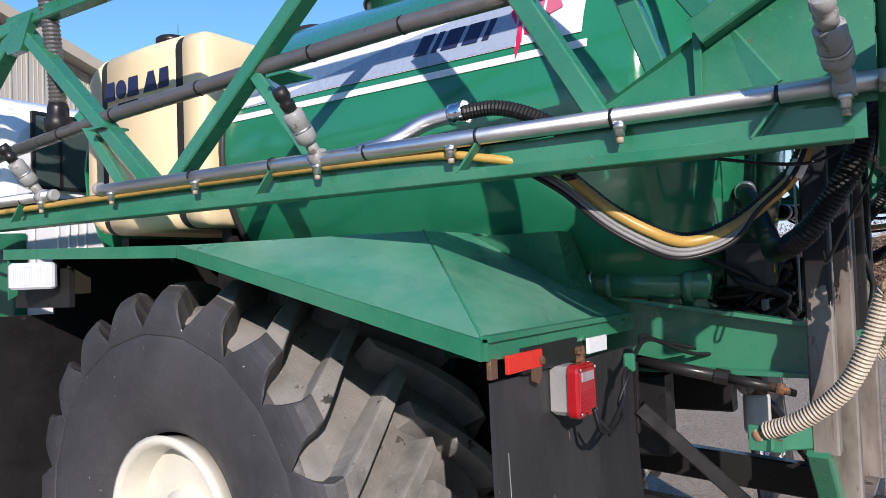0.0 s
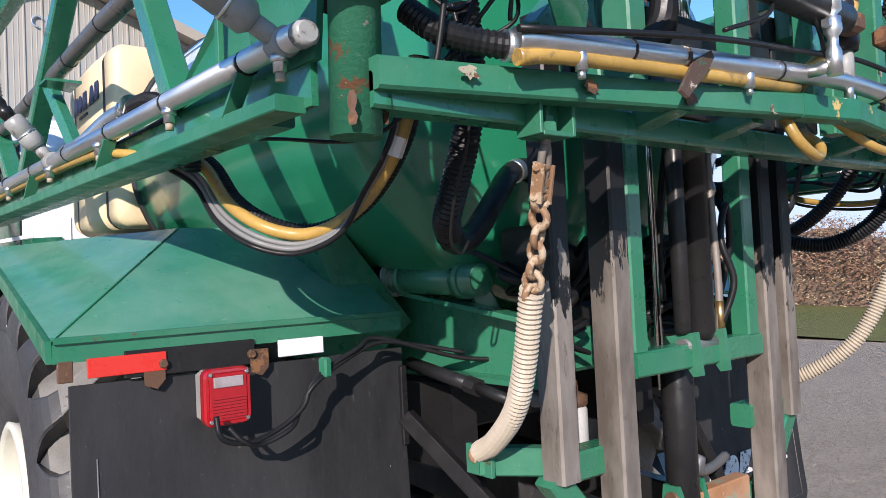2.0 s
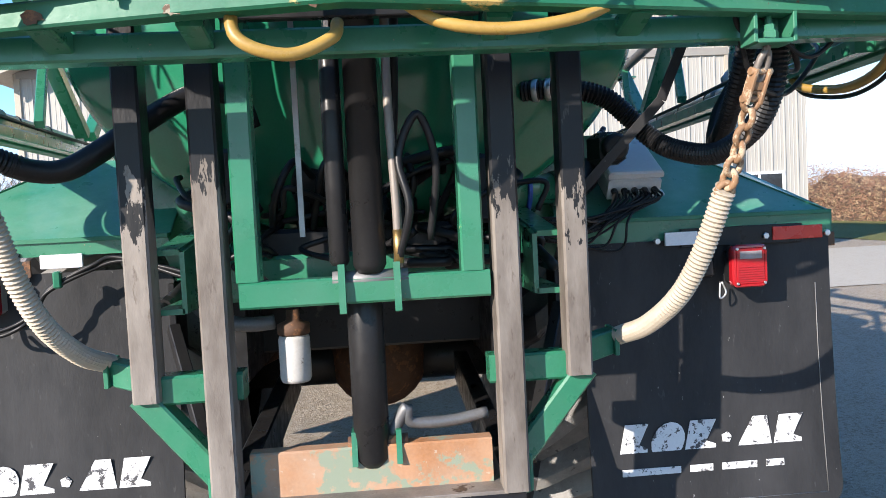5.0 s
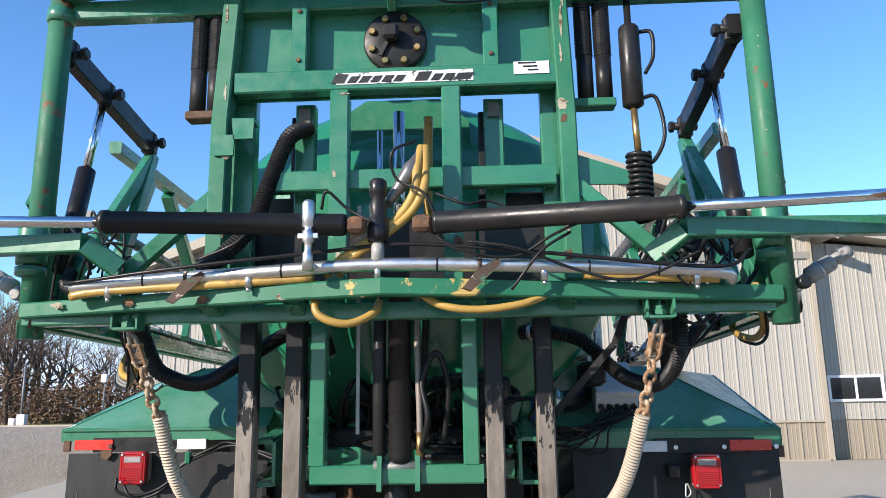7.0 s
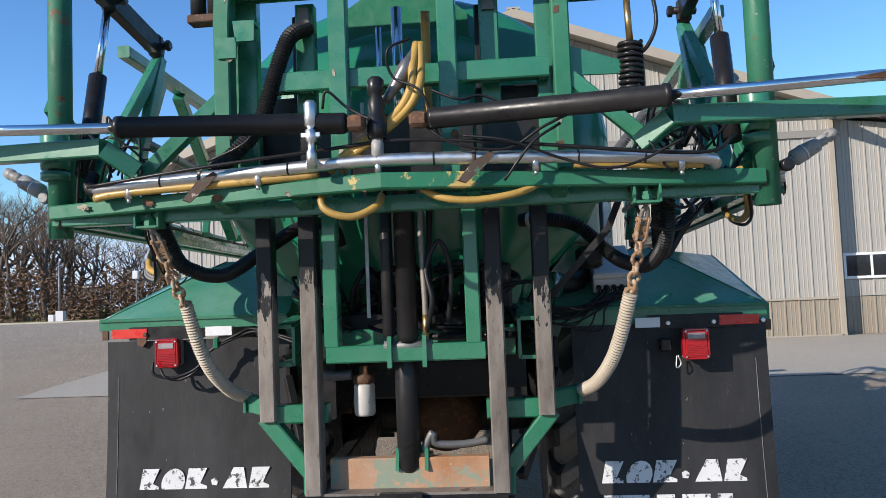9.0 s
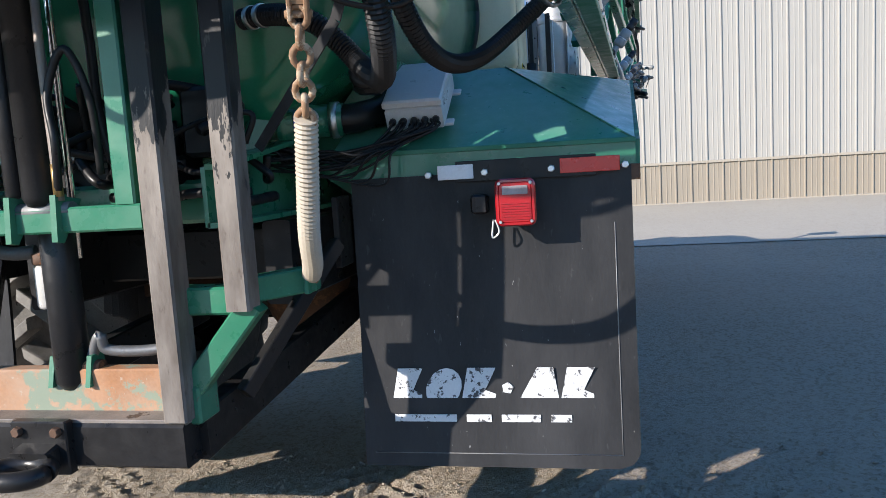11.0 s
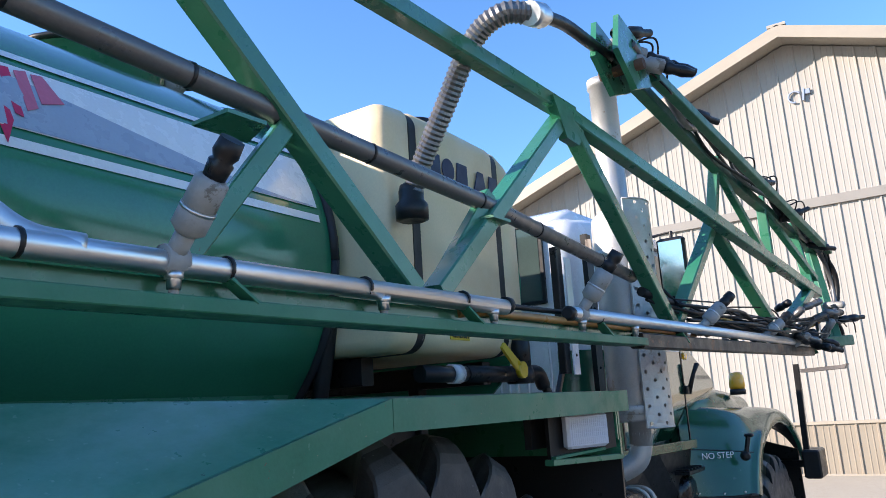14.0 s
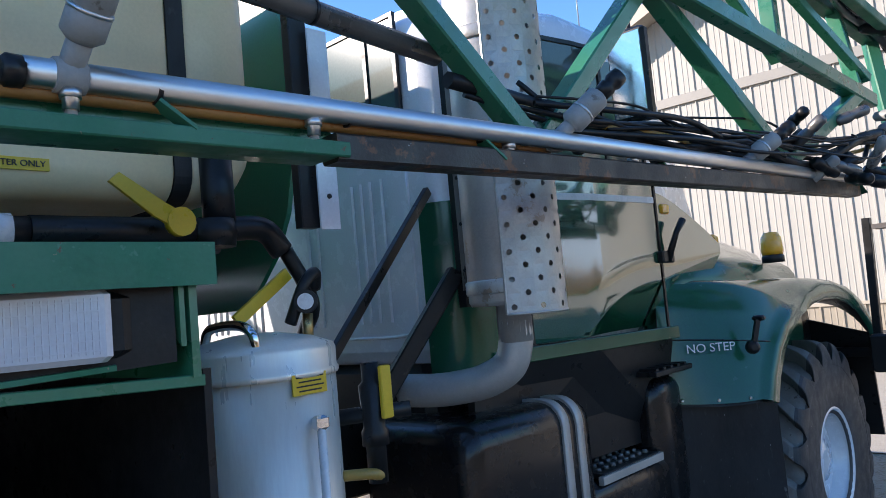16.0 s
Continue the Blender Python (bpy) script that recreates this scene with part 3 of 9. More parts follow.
for x in (8.3, 8.86):
    part("pane", Geo().box((x, WY - 0.025, 1.76), (0.52, 0.02, 0.5)), GLASS_DARK, win, "dark reflecting pane")
sign = thing("wall_sign", "pale grey and blue round emblem high on the gable", "sign", (1.0, WALL_Y - 0.03, 6.6))
part("emblem", Geo().tube([Vector((0.93 + 0.10 * math.cos(a / 6), WALL_Y - 0.04, 6.6 + 0.10 * math.sin(a / 6))) for a in range(3, 30)], 0.018, 6), STRIPE_GREY, sign)
part("emblem", Geo().bar((1.06, WALL_Y - 0.04, 6.50), (1.09, WALL_Y - 0.04, 6.72), 0.03, 0.06).box((1.13, WALL_Y - 0.04, 6.65), (0.11, 0.03, 0.09), 0.3), STRIPE_GREY, sign)


# ---- the sprayer truck: chassis, fenders, wheels, cab ----
truck = thing("sprayer_truck", "green and white flotation spray truck with worn paint", "truck", (0, 2.5, 0))


def tyre(x, y, r, w, cz):
    """The carcass of a tyre round an axle along x, with the floor of the tread."""
    h = w / 2
    half = [(r * 0.38, 0.84), (r * 0.41, 0.90), (r * 0.45, 0.93), (r * 0.56, 0.985), (r * 0.66, 1.0), (r * 0.75, 1.0), (r * 0.785, 0.99), (r * 0.81, 0.965), (r * 0.83, 0.92), (r * 0.85, 0.86), (r * 0.868, 0.78), (r * 0.878, 0.65), (r * 0.882, 0.4), (r * 0.885, 0.0)]
    prof = [(a, -h * b) for a, b in half] + [(a, h * b) for a, b in reversed(half[:-1])]
    return Geo().lathe(prof, (x, y, cz), (1, 0, 0), 72, caps=False)


def tread_band(x, y, r, w, cz):
    """The dusty floor between the tread bars."""
    half = [(r * 0.832, 0.93), (r * 0.854, 0.865), (r * 0.872, 0.785), (r * 0.882, 0.65), (r * 0.886, 0.4), (r * 0.889, 0.0)]
    prof = [(a, -w / 2 * b) for a, b in half] + [(a, w / 2 * b) for a, b in reversed(half[:-1])]
    return Geo().lathe(prof, (x, y, cz), (1, 0, 0), 72, caps=False)


def lug(x, y, r, w, side, a0, lugs, cz):
    """One curved tread bar; its outer end runs down the shoulder and widens into the sidewall."""
    c, h = Vector((x, y, cz)), w / 2
    pitch = math.pi / lugs
    rows = []
    for xo, ro, xi, ri, hw, k in ((-0.05, 1.0, -0.05, 0.87, 0.20, 1.5), (0.10, 1.0, 0.10, 0.87, 0.21, 1.5), (0.25, 0.999, 0.25, 0.87, 0.22, 1.5), (0.40, 0.997, 0.40, 0.868, 0.235, 1.5), (0.55, 0.994, 0.55, 0.862, 0.25, 1.5),
                                  (0.68, 0.99, 0.66, 0.855, 0.29, 1.5), (0.79, 0.984, 0.73, 0.845, 0.32, 1.5), (0.87, 0.974, 0.78, 0.835, 0.35, 1.4), (0.93, 0.955, 0.82, 0.825, 0.38, 1.35), (0.968, 0.928, 0.85, 0.815, 0.44, 1.3),
                                  (0.988, 0.90, 0.87, 0.805, 0.53, 1.25), (0.998, 0.872, 0.90, 0.795, 0.65, 1.2), (1.003, 0.845, 0.93, 0.785, 0.80, 1.12), (1.003, 0.82, 0.96, 0.78, 0.92, 1.05), (1.0, 0.79, 0.97, 0.77, 0.99, 1.0)):
        t = min(xo, 0.9)
        mid = a0 - (0.36 * t + 0.06 * t * t) * (h / 0.43) * (0.785 / r)
        half = hw * pitch
        ring = []
        for q, d, kk in ((0.0, -1, k), (0.90, -1, 1.1), (0.985, -1, 0.98), (1.0, -1, 0.84), (1.0, 1, 0.84), (0.985, 1, 0.98), (0.90, 1, 1.1), (0.0, 1, k)):
            px, pr, a = side * h * (xi + (xo - xi) * q), r * (ri + (ro - ri) * q), mid + d * half * min(kk, 0.999 / hw)
            ring.append(c + Vector((px, pr * math.sin(a), pr * math.cos(a))))
        rows.append(ring)
    return Geo().loft(rows[:8], smooth=False), Geo().loft(rows[7:], smooth=False)


def wheel(sx, x, y, r, w, rim_r, lugs, rim_material, label, cz):
    tw = part("wheel", tyre(sx * x, y, r, w, cz), TYRE, truck, label)
    part("tread_band", tread_band(sx * x, y, r, w, cz), LUG, tw, "dusty tread floor")
    for side in (-1, 1):
        for k in range(lugs):
            bar, end = lug(sx * x, y, r, w, side, 2 * math.pi * (k + (0.5 if side > 0 else 0)) / lugs, lugs, cz)
            part("lug", bar, LUG_TOP, tw)
            part("lug_end", end, TYRE, tw)
    o = sx * (x + w / 2 - 0.025)
    c = Vector((o, y, cz))
    ax = (sx, 0, 0)
    g = Geo().lathe([(rim_r * 1.02, -0.09), (rim_r * 1.03, -0.02), (rim_r * 1.06, 0.004), (rim_r * 0.99, 0.012), (rim_r * 0.93, -0.004), (rim_r * 0.90, -0.045), (rim_r * 0.885, -0.05), (rim_r * 0.87, -0.11), (rim_r * 0.80, -0.16), (rim_r * 0.42, -0.15), (rim_r * 0.40, -0.06), (rim_r * 0.18, -0.05)], c, ax, 40)
    part("rim", g, rim_material, tw, "painted steel rim")
    for k in range(10):
        a = 2 * math.pi * k / 10
        part("wheel_nut", Geo().hexnut(c + Vector((-sx * 0.14, math.cos(a) * rim_r * 0.55, math.sin(a) * rim_r * 0.55)), ax, 0.018, 0.03), CAST_GREY, tw)
    return tw


for sx in (-1, 1):
    wheel(sx, 0.975 if sx < 0 else 1.005, 1.325, 0.80, 0.86, 0.285, 20, RIM_CREAM, "wide flotation tyre with deep worn lugs", 0.815)
    wheel(sx, 1.08, 5.70, 0.61, 0.42, 0.26, 20, WHITE_PAINT, "front flotation tyre with lugs", 0.61)

# chassis
for sx in (-1, 1):
    part("chassis_rail", Geo().bar((sx * 0.42, 0.0, 1.12), (sx * 0.42, 6.6, 1.0), 0.09, 0.26), BLACK_PAINT, truck, "black steel chassis rail")
    g = Geo().plate([(sx * 0.44, 0.55, 1.56), (sx * 0.44, -0.44, 1.42), (sx * 0.44, -0.44, 1.27), (sx * 0.44, 0.6, 1.27)], (-sx * 0.012, 0, 0))
    g.bar((sx * 0.47, 0.6, 1.275), (sx * 0.47, -0.44, 1.275), 0.07, 0.014).bar((sx * 0.47, 0.55, 1.56), (sx * 0.47, -0.44, 1.42), 0.06, 0.014)
    part("frame_gusset", g, GREEN, truck, "green tapered rear frame plate")
    part("axle_tube", Geo().tube([(sx * 0.1, 1.36, 0.785), (sx * 0.62, 1.36, 0.785)], 0.11, 16), BLACK_PAINT, truck)
    part("rear_strut", Geo().bar((sx * 0.60, 0.04, 1.17), (sx * 0.42, -0.30, 0.80), 0.035, 0.045), BLACK_PAINT, truck)
    part("hanger_bracket", Geo().box((sx * 0.60, 0.10, 1.2), (0.02, 0.12, 0.22)), BLACK_PAINT, truck)
    part("leaf_spring", Geo().bar((sx * 0.5, 0.75, 0.93), (sx * 0.5, 1.36, 0.86), 0.08, 0.07).bar((sx * 0.5, 1.36, 0.86), (sx * 0.5, 1.95, 0.93), 0.08, 0.07), RUST_DARK, truck)
part("differential", Geo().lathe([(0.05, -0.24), (0.16, -0.2), (0.23, -0.08), (0.23, 0.08), (0.16, 0.2), (0.05, 0.26)], (0.0, 1.36, 0.80), (0, 1, 0), 24), RUST_DARK, truck, "dusty axle housing")
part("drive_shaft", Geo().tube([(0, 1.7, 0.85), (0, 4.4, 0.95)], 0.045, 12), BLACK_PAINT, truck)
for y, z in ((0.35, 1.12), (2.3, 1.06), (3.0, 1.05)):
    part("cross_member", Geo().bar((-0.42, y, z), (0.42, y, z), 0.1, 0.18), BLACK_PAINT, truck)
# box added to keep the bright background out of the gap here
part("gap_filler", Geo().box((0, 2.45, 1.34), (1.0, 0.45, 0.62), 0.06), BLACK_PAINT, truck, "black box added to darken the gap under the rinse tank")
part("valve_block", Geo().box((-0.02, -0.16, 1.41), (0.56, 0.12, 0.10)), BLACK_PAINT, truck, "black hydraulic valve bank")
part("rear_crossbeam", Geo().bar((-0.42, -0.2, 1.33), (0.42, -0.2, 1.33), 0.12, 0.12), GREEN, truck)
for k in range(7):
    part("valve_coil", Geo().lathe([(0.02, 0), (0.02, 0.07), (0.012, 0.075), (0.012, 0.1)], (-0.24 + 0.075 * k, -0.17, 1.46), (0, 0, 1), 10), BLACK_PLASTIC, truck)

# bumper and hitch
hb = part("rear_bumper", Geo().bar((-0.412, -0.49, 0.738), (0.367, -0.49, 0.738), 0.09, 0.115), BLACK_PAINT, truck, "scuffed black steel rear bumper")
for sx in (-1, 1):
    part("bumper_arm", Geo().bar((sx * 0.36, -0.46, 0.74), (sx * 0.36, 0.9, 0.82), 0.06, 0.13), BLACK_PAINT, truck)
part("cross_plate", Geo().bar((-0.30, -0.43, 0.855), (0.30, -0.43, 0.855), 0.05, 0.12), ORANGE, truck, "orange and green worn steel crossbar")
part("bumper_top", Geo().box((0, -0.47, 0.797), (0.74, 0.11, 0.014)), WORN_STEEL, truck)
hitch = part("tow_hitch", Geo().box((-0.02, -0.545, 0.74), (0.16, 0.03, 0.14)).bar((-0.02, -0.55, 0.725), (-0.02, -0.60, 0.715), 0.11, 0.06), BLACK_PAINT, truck, "black cast tow loop")
part("loop", Geo().tube([Vector((-0.02 + 0.075 * math.cos(a * math.pi / 10), -0.64 + 0.055 * math.sin(a * math.pi / 10), 0.71)) for a in range(21)], 0.024, 10), BLACK_PAINT, hitch)
for dx in (-0.055, 0.055):
    part("bolt", Geo().hexnut((-0.02 + dx, -0.56, 0.785), (0, -1, 0), 0.014, 0.015), RUST_DARK, hitch)
part("safety_hook", Geo().plate([(-0.31, -0.60, 0.600), (-0.28, -0.60, 0.612), (-0.22, -0.57, 0.650), (-0.13, -0.55, 0.665), (-0.13, -0.55, 0.64), (-0.20, -0.57, 0.615), (-0.26, -0.60, 0.59)], (0.01, 0.05, 0.004)), BLACK_PAINT, truck, "flat black steel hook")


def fender(sx):
    """Sheet steel fender over the rear wheel: sloped rear face, folded outer face, level rail."""
    back = 0.045 if sx < 0 else 0.015

    def P(x, y, z):
        return Vector((sx * x, y + back * max(0.0, 1 - abs(y) / 1.0), z + (0.012 if sx < 0 and y < 1 else 0)))
    A, B = P(0.60, 0.02, 1.432), P(1.50, 0.02, 1.428)
    C = P(1.105, 0.455, 1.705)
    D = P(0.66, 0.455, 1.705)
    E1, F1 = P(1.548, 1.01, 1.677), P(1.565, 2.15, 1.677)
    G1, H1 = P(0.85, 1.6, 1.705), P(0.85, 2.15, 1.705)
    down = Vector((0, 0, -0.075))
    if sx < 0:
        A, B, C, D = Vector((-0.60, 0.06, 1.458)), Vector((-1.48, 0.06, 1.458)), Vector((-1.05, 0.515, 1.733)), Vector((-0.62, 0.515, 1.733))
        E1, F1, G1, H1 = Vector((-1.465, 1.11, 1.714)), Vector((-1.465, 2.15, 1.75)), Vector((-0.85, 1.6, 1.74)), Vector((-0.85, 2.15, 1.755))
        down = Vector((0, 0, -0.047))
    s = Geo()
    s.add([A, B, C, D, E1, F1, G1, H1], [(0, 1, 2, 3), (1, 4, 2), (2, 4, 5, 7, 6), (2, 6, 3)])
    out = Vector((sx * 0.012, 0, 0))
    inner = Vector((0, 0, -0.012))
    s.add([p + inner for p in (A, B, C, D, E1, F1, G1, H1)], [(3, 2, 1, 0), (2, 4, 1), (6, 7, 5, 4, 2), (3, 6, 2)])
    fd = part("fender", s, GREEN_DUSTY, truck, "folded green sheet-steel wheel fender, scuffed at the corners")
    part("rear_lip", Geo().plate([A, B, B + down, A + down], (0, -0.012, 0)), GREEN, fd)
    part("top_edge", Geo().bar(A + Vector((0, -0.006, 0.0)), B + Vector((0, -0.006, 0.0)), 0.03, 0.014), GREEN_WORN, fd)
    part("side_lip", Geo().plate([B + out * 0.1, E1, E1 + down * 0.8, B + down], out), GREEN_WORN, fd)
    part("side_rail", Geo().plate([E1 + Vector((0, 0.002, 0)), F1, F1 + down * 0.8, E1 + down * 0.8 + Vector((0, 0.002, 0))], out), GREEN_WORN, fd)
    part("fold_seam", Geo().tube([B + Vector((0, 0, 0.002)), C + Vector((0, 0, 0.002))], 0.003, 6), GREEN, fd)
    part("corner_scrape", Geo().box(B + (Vector((-0.004, -0.012, -0.09)) if sx > 0 else Vector((0.022, -0.008, -0.066))), (0.03, 0.012, 0.045)), RUST_DARK, fd, "rusty corner bracket")
    # dark inner guard, front panel and work light
    g = Geo().plate([P(1.54, 2.14, 1.50), P(0.45, 2.14, 1.50), P(0.45, 2.14, 0.50), P(1.53, 2.14, 0.50)], (0, 0.012, 0))
    part("front_mudguard", g, BLACK_PAINT, fd, "black rubber panel before the wheel")
    part("light_plate", Geo().plate([P(1.42, 1.80, 1.67), P(1.44, 2.14, 1.67), P(1.44, 2.14, 1.53), P(1.42, 1.80, 1.53)], P(-0.02, 0, 0) - P(0, 0, 0)), BLACK_PAINT, fd)
    lift = 0.065 if sx < 0 else 0.0
    g = Geo().plate([P(1.30 if sx < 0 else 0.85, 2.12, 1.66 + lift), P(1.55 - lift, 2.12, 1.66 + lift), P(1.55 - lift, 2.12, 1.49 + lift), P(1.30 if sx < 0 else 0.85, 2.12, 1.49 + lift)], (0, 0.012, 0))
    g.bar(P(1.47 - lift, 1.8, 1.495 + lift), P(1.535 - lift, 2.14, 1.485 + lift), 0.03, 0.016)
    if sx < 0:
        # sheet added to hide the pale cab wall and darken the opening
        part("dark_filler", Geo().plate([(-1.30, 2.128, 1.73), (-0.45, 2.128, 1.73), (-0.45, 2.128, 1.45), (-1.30, 2.128, 1.45)], (0, 0.008, 0)), BLACK_PAINT, fd, "black sheet added to darken the opening under the fender")
        part("pale_bracket", Geo().plate([(-1.29, 2.04, 1.685), (-1.29, 2.04, 1.575), (-1.20, 2.04, 1.575), (-1.20, 2.04, 1.635)], (0, 0.008, 0)), CREAM, fd, "cream bracket plate beside the lamp")
    if sx > 0:
        part("light_box", g, GREEN, fd)
    else:
        part("light_box", Geo().plate([(-1.47, 2.125, 1.73), (-1.40, 2.125, 1.73), (-1.40, 2.125, 1.60), (-1.47, 2.125, 1.56)], (0, 0.01, 0)), GREEN_WORN, fd)
    g = Geo().plate([P(0.53, 0.45, 1.69), P(0.53, 2.1, 1.69), P(0.53, 2.1, 0.70), P(0.53, 0.45, 1.0)], (-sx * 0.01, 0, 0))
    part("inner_guard", g, BLACK_PAINT, fd)
    c = Vector((1.512, 1.945, 1.572)) if sx > 0 else Vector((-1.485, 1.91, 1.645))
    turn = 70 if sx > 0 else 56
    lamp = part("work_light", Geo().box(c - Vector((sx * 0.02, -0.03, 0)), (0.158, 0.05, 0.088), 0.2, rz=sx * turn), BLACK_PLASTIC, truck, "rectangular work light with ribbed clear lens")
    part("lens", Geo().box(c + Vector((sx * 0.012, -0.012, 0)), (0.165, 0.03, 0.094), 0.25, rz=sx * turn), CLEAR_LENS, lamp)
    nrm = Vector((sx * math.sin(radians(turn)), -math.cos(radians(turn)), 0))
    tan = Vector((nrm.y, -nrm.x, 0))
    for k in range(18):
        p = c + Vector((sx * 0.012, -0.012, 0)) + nrm * 0.0155 + tan * (-0.068 + 0.008 * k)
        part("lens_rib", Geo().bar(p - Vector((0, 0, 0.036)), p + Vector((0, 0, 0.036)), 0.0022, 0.0022), CLEAR_LENS, lamp)
    for k in range(6):
        p = c + Vector((sx * 0.012, -0.012, -0.031 + 0.0125 * k)) + nrm * 0.0155
        part("lens_rib", Geo().bar(p - tan * 0.07, p + tan * 0.07, 0.002, 0.002), CLEAR_LENS, lamp)
    if sx > 0:
        part("lamp_backplate", Geo().plate([(1.468, 1.815, 1.50), (1.468, 1.815, 1.655), (1.545, 2.10, 1.655), (1.545, 2.10, 1.515)], (-0.012, 0.003, 0)), BLACK_PAINT, fd, "dark plate behind the work light")
        part("lamp_lip", Geo().bar((1.475, 1.815, 1.506), (1.535, 2.02, 1.516), 0.02, 0.008), GREEN_WORN, fd)
        part("rail_gusset", Geo().plate([(1.55, 2.105, 1.65), (1.40, 2.105, 1.65), (1.55, 2.105, 1.535)], (0, 0.008, 0)), GREEN, fd, "green corner gusset under the rail")
    return fd


for sx in (-1, 1):
    fender(sx)


def flap(sx):
    """Rubber mud flap with worn lettering blocks, tapes and a tail light."""
    x0, x1 = (0.668, 1.486) if sx > 0 else (0.595, 1.45)
    ob = thing("mud_flap", "black rubber mud flap with worn white lettering, hung under the fender", "mud flap", (sx * 1.07, 0.0, 0.49), "mud flaps")
    off = 0.055 if sx < 0 else 0.012
    zt = 0.03 if sx < 0 else 0.0
    s = Geo()
    rows = []
    for t in [k / 10 for k in range(10)] + [0.93, 0.95, 0.97, 0.985, 1.0]:
        z = 1.36 - 0.87 * t
        y = off - 0.055 * t * t
        q = max(0.0, 1 - (z - 0.49) / 0.06)
        cut = 0.06 * (1 - math.sqrt(max(0.0, 1 - q * q)))
        rows.append([(sx * x0, y, z), (sx * (x1 - cut), y, z), (sx * (x1 - cut), y + 0.012, z), (sx * x0, y + 0.012, z)])
    s.loft([[Vector(p) for p in r] for r in rows], smooth=False)
    sheet_ob = part("rubber_sheet", s, RUBBER, ob)

    def fy(z):
        t = (1.36 - z) / 0.87
        return off - 0.055 * t * t

    # stitched border groove
    for xa in (x1 - 0.05,):
        part("border_line", Geo().tube([(sx * xa, fy(z) - 0.0008, z) for z in (1.2, 1.0, 0.8, 0.62, 0.53)], 0.0018, 5), CAST_GREY, ob)
    part("border_line", Geo().tube([(sx * (x0 + 0.03), fy(0.53) - 0.0008, 0.53), (sx * (x1 - 0.05), fy(0.53) - 0.0008, 0.53)], 0.0018, 5), CAST_GREY, ob)
    # emblem: a row of plain slanted blocks and ovals
    left = (0.765 if sx > 0 else -1.29)
    zc = 0.725
    widths = (0.096, 0.104, 0.108, 0.0, 0.128, 0.10)
    x = left
    for k, wd in enumerate(widths):
        if not wd:
            part("emblem_star", Geo().lathe([(0.018, 0), (0.018, 0.003)], (x + 0.02, fy(zc) - 0.001, zc), (0, -1, 0), 5, smooth=False), INK_WHITE, ob)
            x += 0.045
            continue
        h, sl = 0.061, 0.02
        s = Geo()
        yb = fy(zc) - 0.001
        lo, hi = (-h, h)
        if k == 1:
            pts = [(x + wd / 2 + wd * 0.52 * math.cos(a * math.pi / 8) + sl * math.sin(a * math.pi / 8) * 0.6, yb, zc + h * math.sin(a * math.pi / 8)) for a in range(16)]
        elif k == 4:
            pts = [(x - 0.006, yb, zc + lo), (x + wd, yb, zc + lo), (x + wd * 0.86, yb, zc + hi), (x + wd * 0.5, yb, zc + hi)]
        else:
            pts = [(x - sl * 0.5, yb, zc + lo), (x + wd - 0.01, yb, zc + lo), (x + wd - 0.01, yb, zc + lo * 0.3), (x + wd * 0.62, yb, zc + lo * 0.1), (x + wd * 0.75 + sl, yb, zc + hi), (x + sl * 0.8, yb, zc + hi)]
        s.plate(pts[::-1], (0, -0.002, 0))
        part("emblem_block", s, INK_WHITE, ob, "worn white block")
        x += wd + 0.006
    xx = left
    for wd in (0.19, 0.075, 0.115, 0.06):
        part("text_bar", Geo().box((xx + wd / 2, fy(0.635) - 0.002, 0.635), (wd, 0.003, 0.022)), INK_WHITE, ob, "worn white line of small lettering")
        xx += wd + 0.03
    # top plate, tapes, bolts
    if sx < 0:
        for x in (1.03, 1.28):
            part("bracket_ear", Geo().plate([(sx * x - 0.024, off - 0.014, 1.40), (sx * x + 0.024, off - 0.014, 1.40), (sx * x + 0.024, off - 0.014, 1.355), (sx * x + 0.006, off - 0.014, 1.335), (sx * x - 0.02, off - 0.014, 1.345)], (0, -0.006, 0)), RUST_DARK, ob, "rusty bracket ear")
    part("mount_plate", Geo().box((sx * 1.19, off - 0.010, 1.365 + zt), (0.40 if sx > 0 else 0.30, 0.012, 0.06)), BLACK_PAINT, ob)
    part("red_tape", Geo().box((sx * 1.372 if sx > 0 else -1.335, off - 0.016, 1.366 + zt), (0.165, 0.010, 0.042)), RED_TAPE, ob, "red reflective strip")
    part("white_tape", Geo().box((sx * 0.99 if sx > 0 else -0.915, off - 0.016, 1.365 + zt), (0.105 if sx > 0 else 0.124, 0.010, 0.042)), WHITE_TAPE, ob, "white reflective strip")
    for x in ((0.91, 1.075, 1.265, 1.468) if sx > 0 else (1.05, 1.26)):
        part("bolt", Geo().hexnut((sx * x, off - 0.016, 1.36 + zt), (0, -1, 0), 0.011, 0.012), STEEL if sx > 0 else RUST_DARK, ob)
    return ob


for sx in (-1, 1):
    flap(sx)


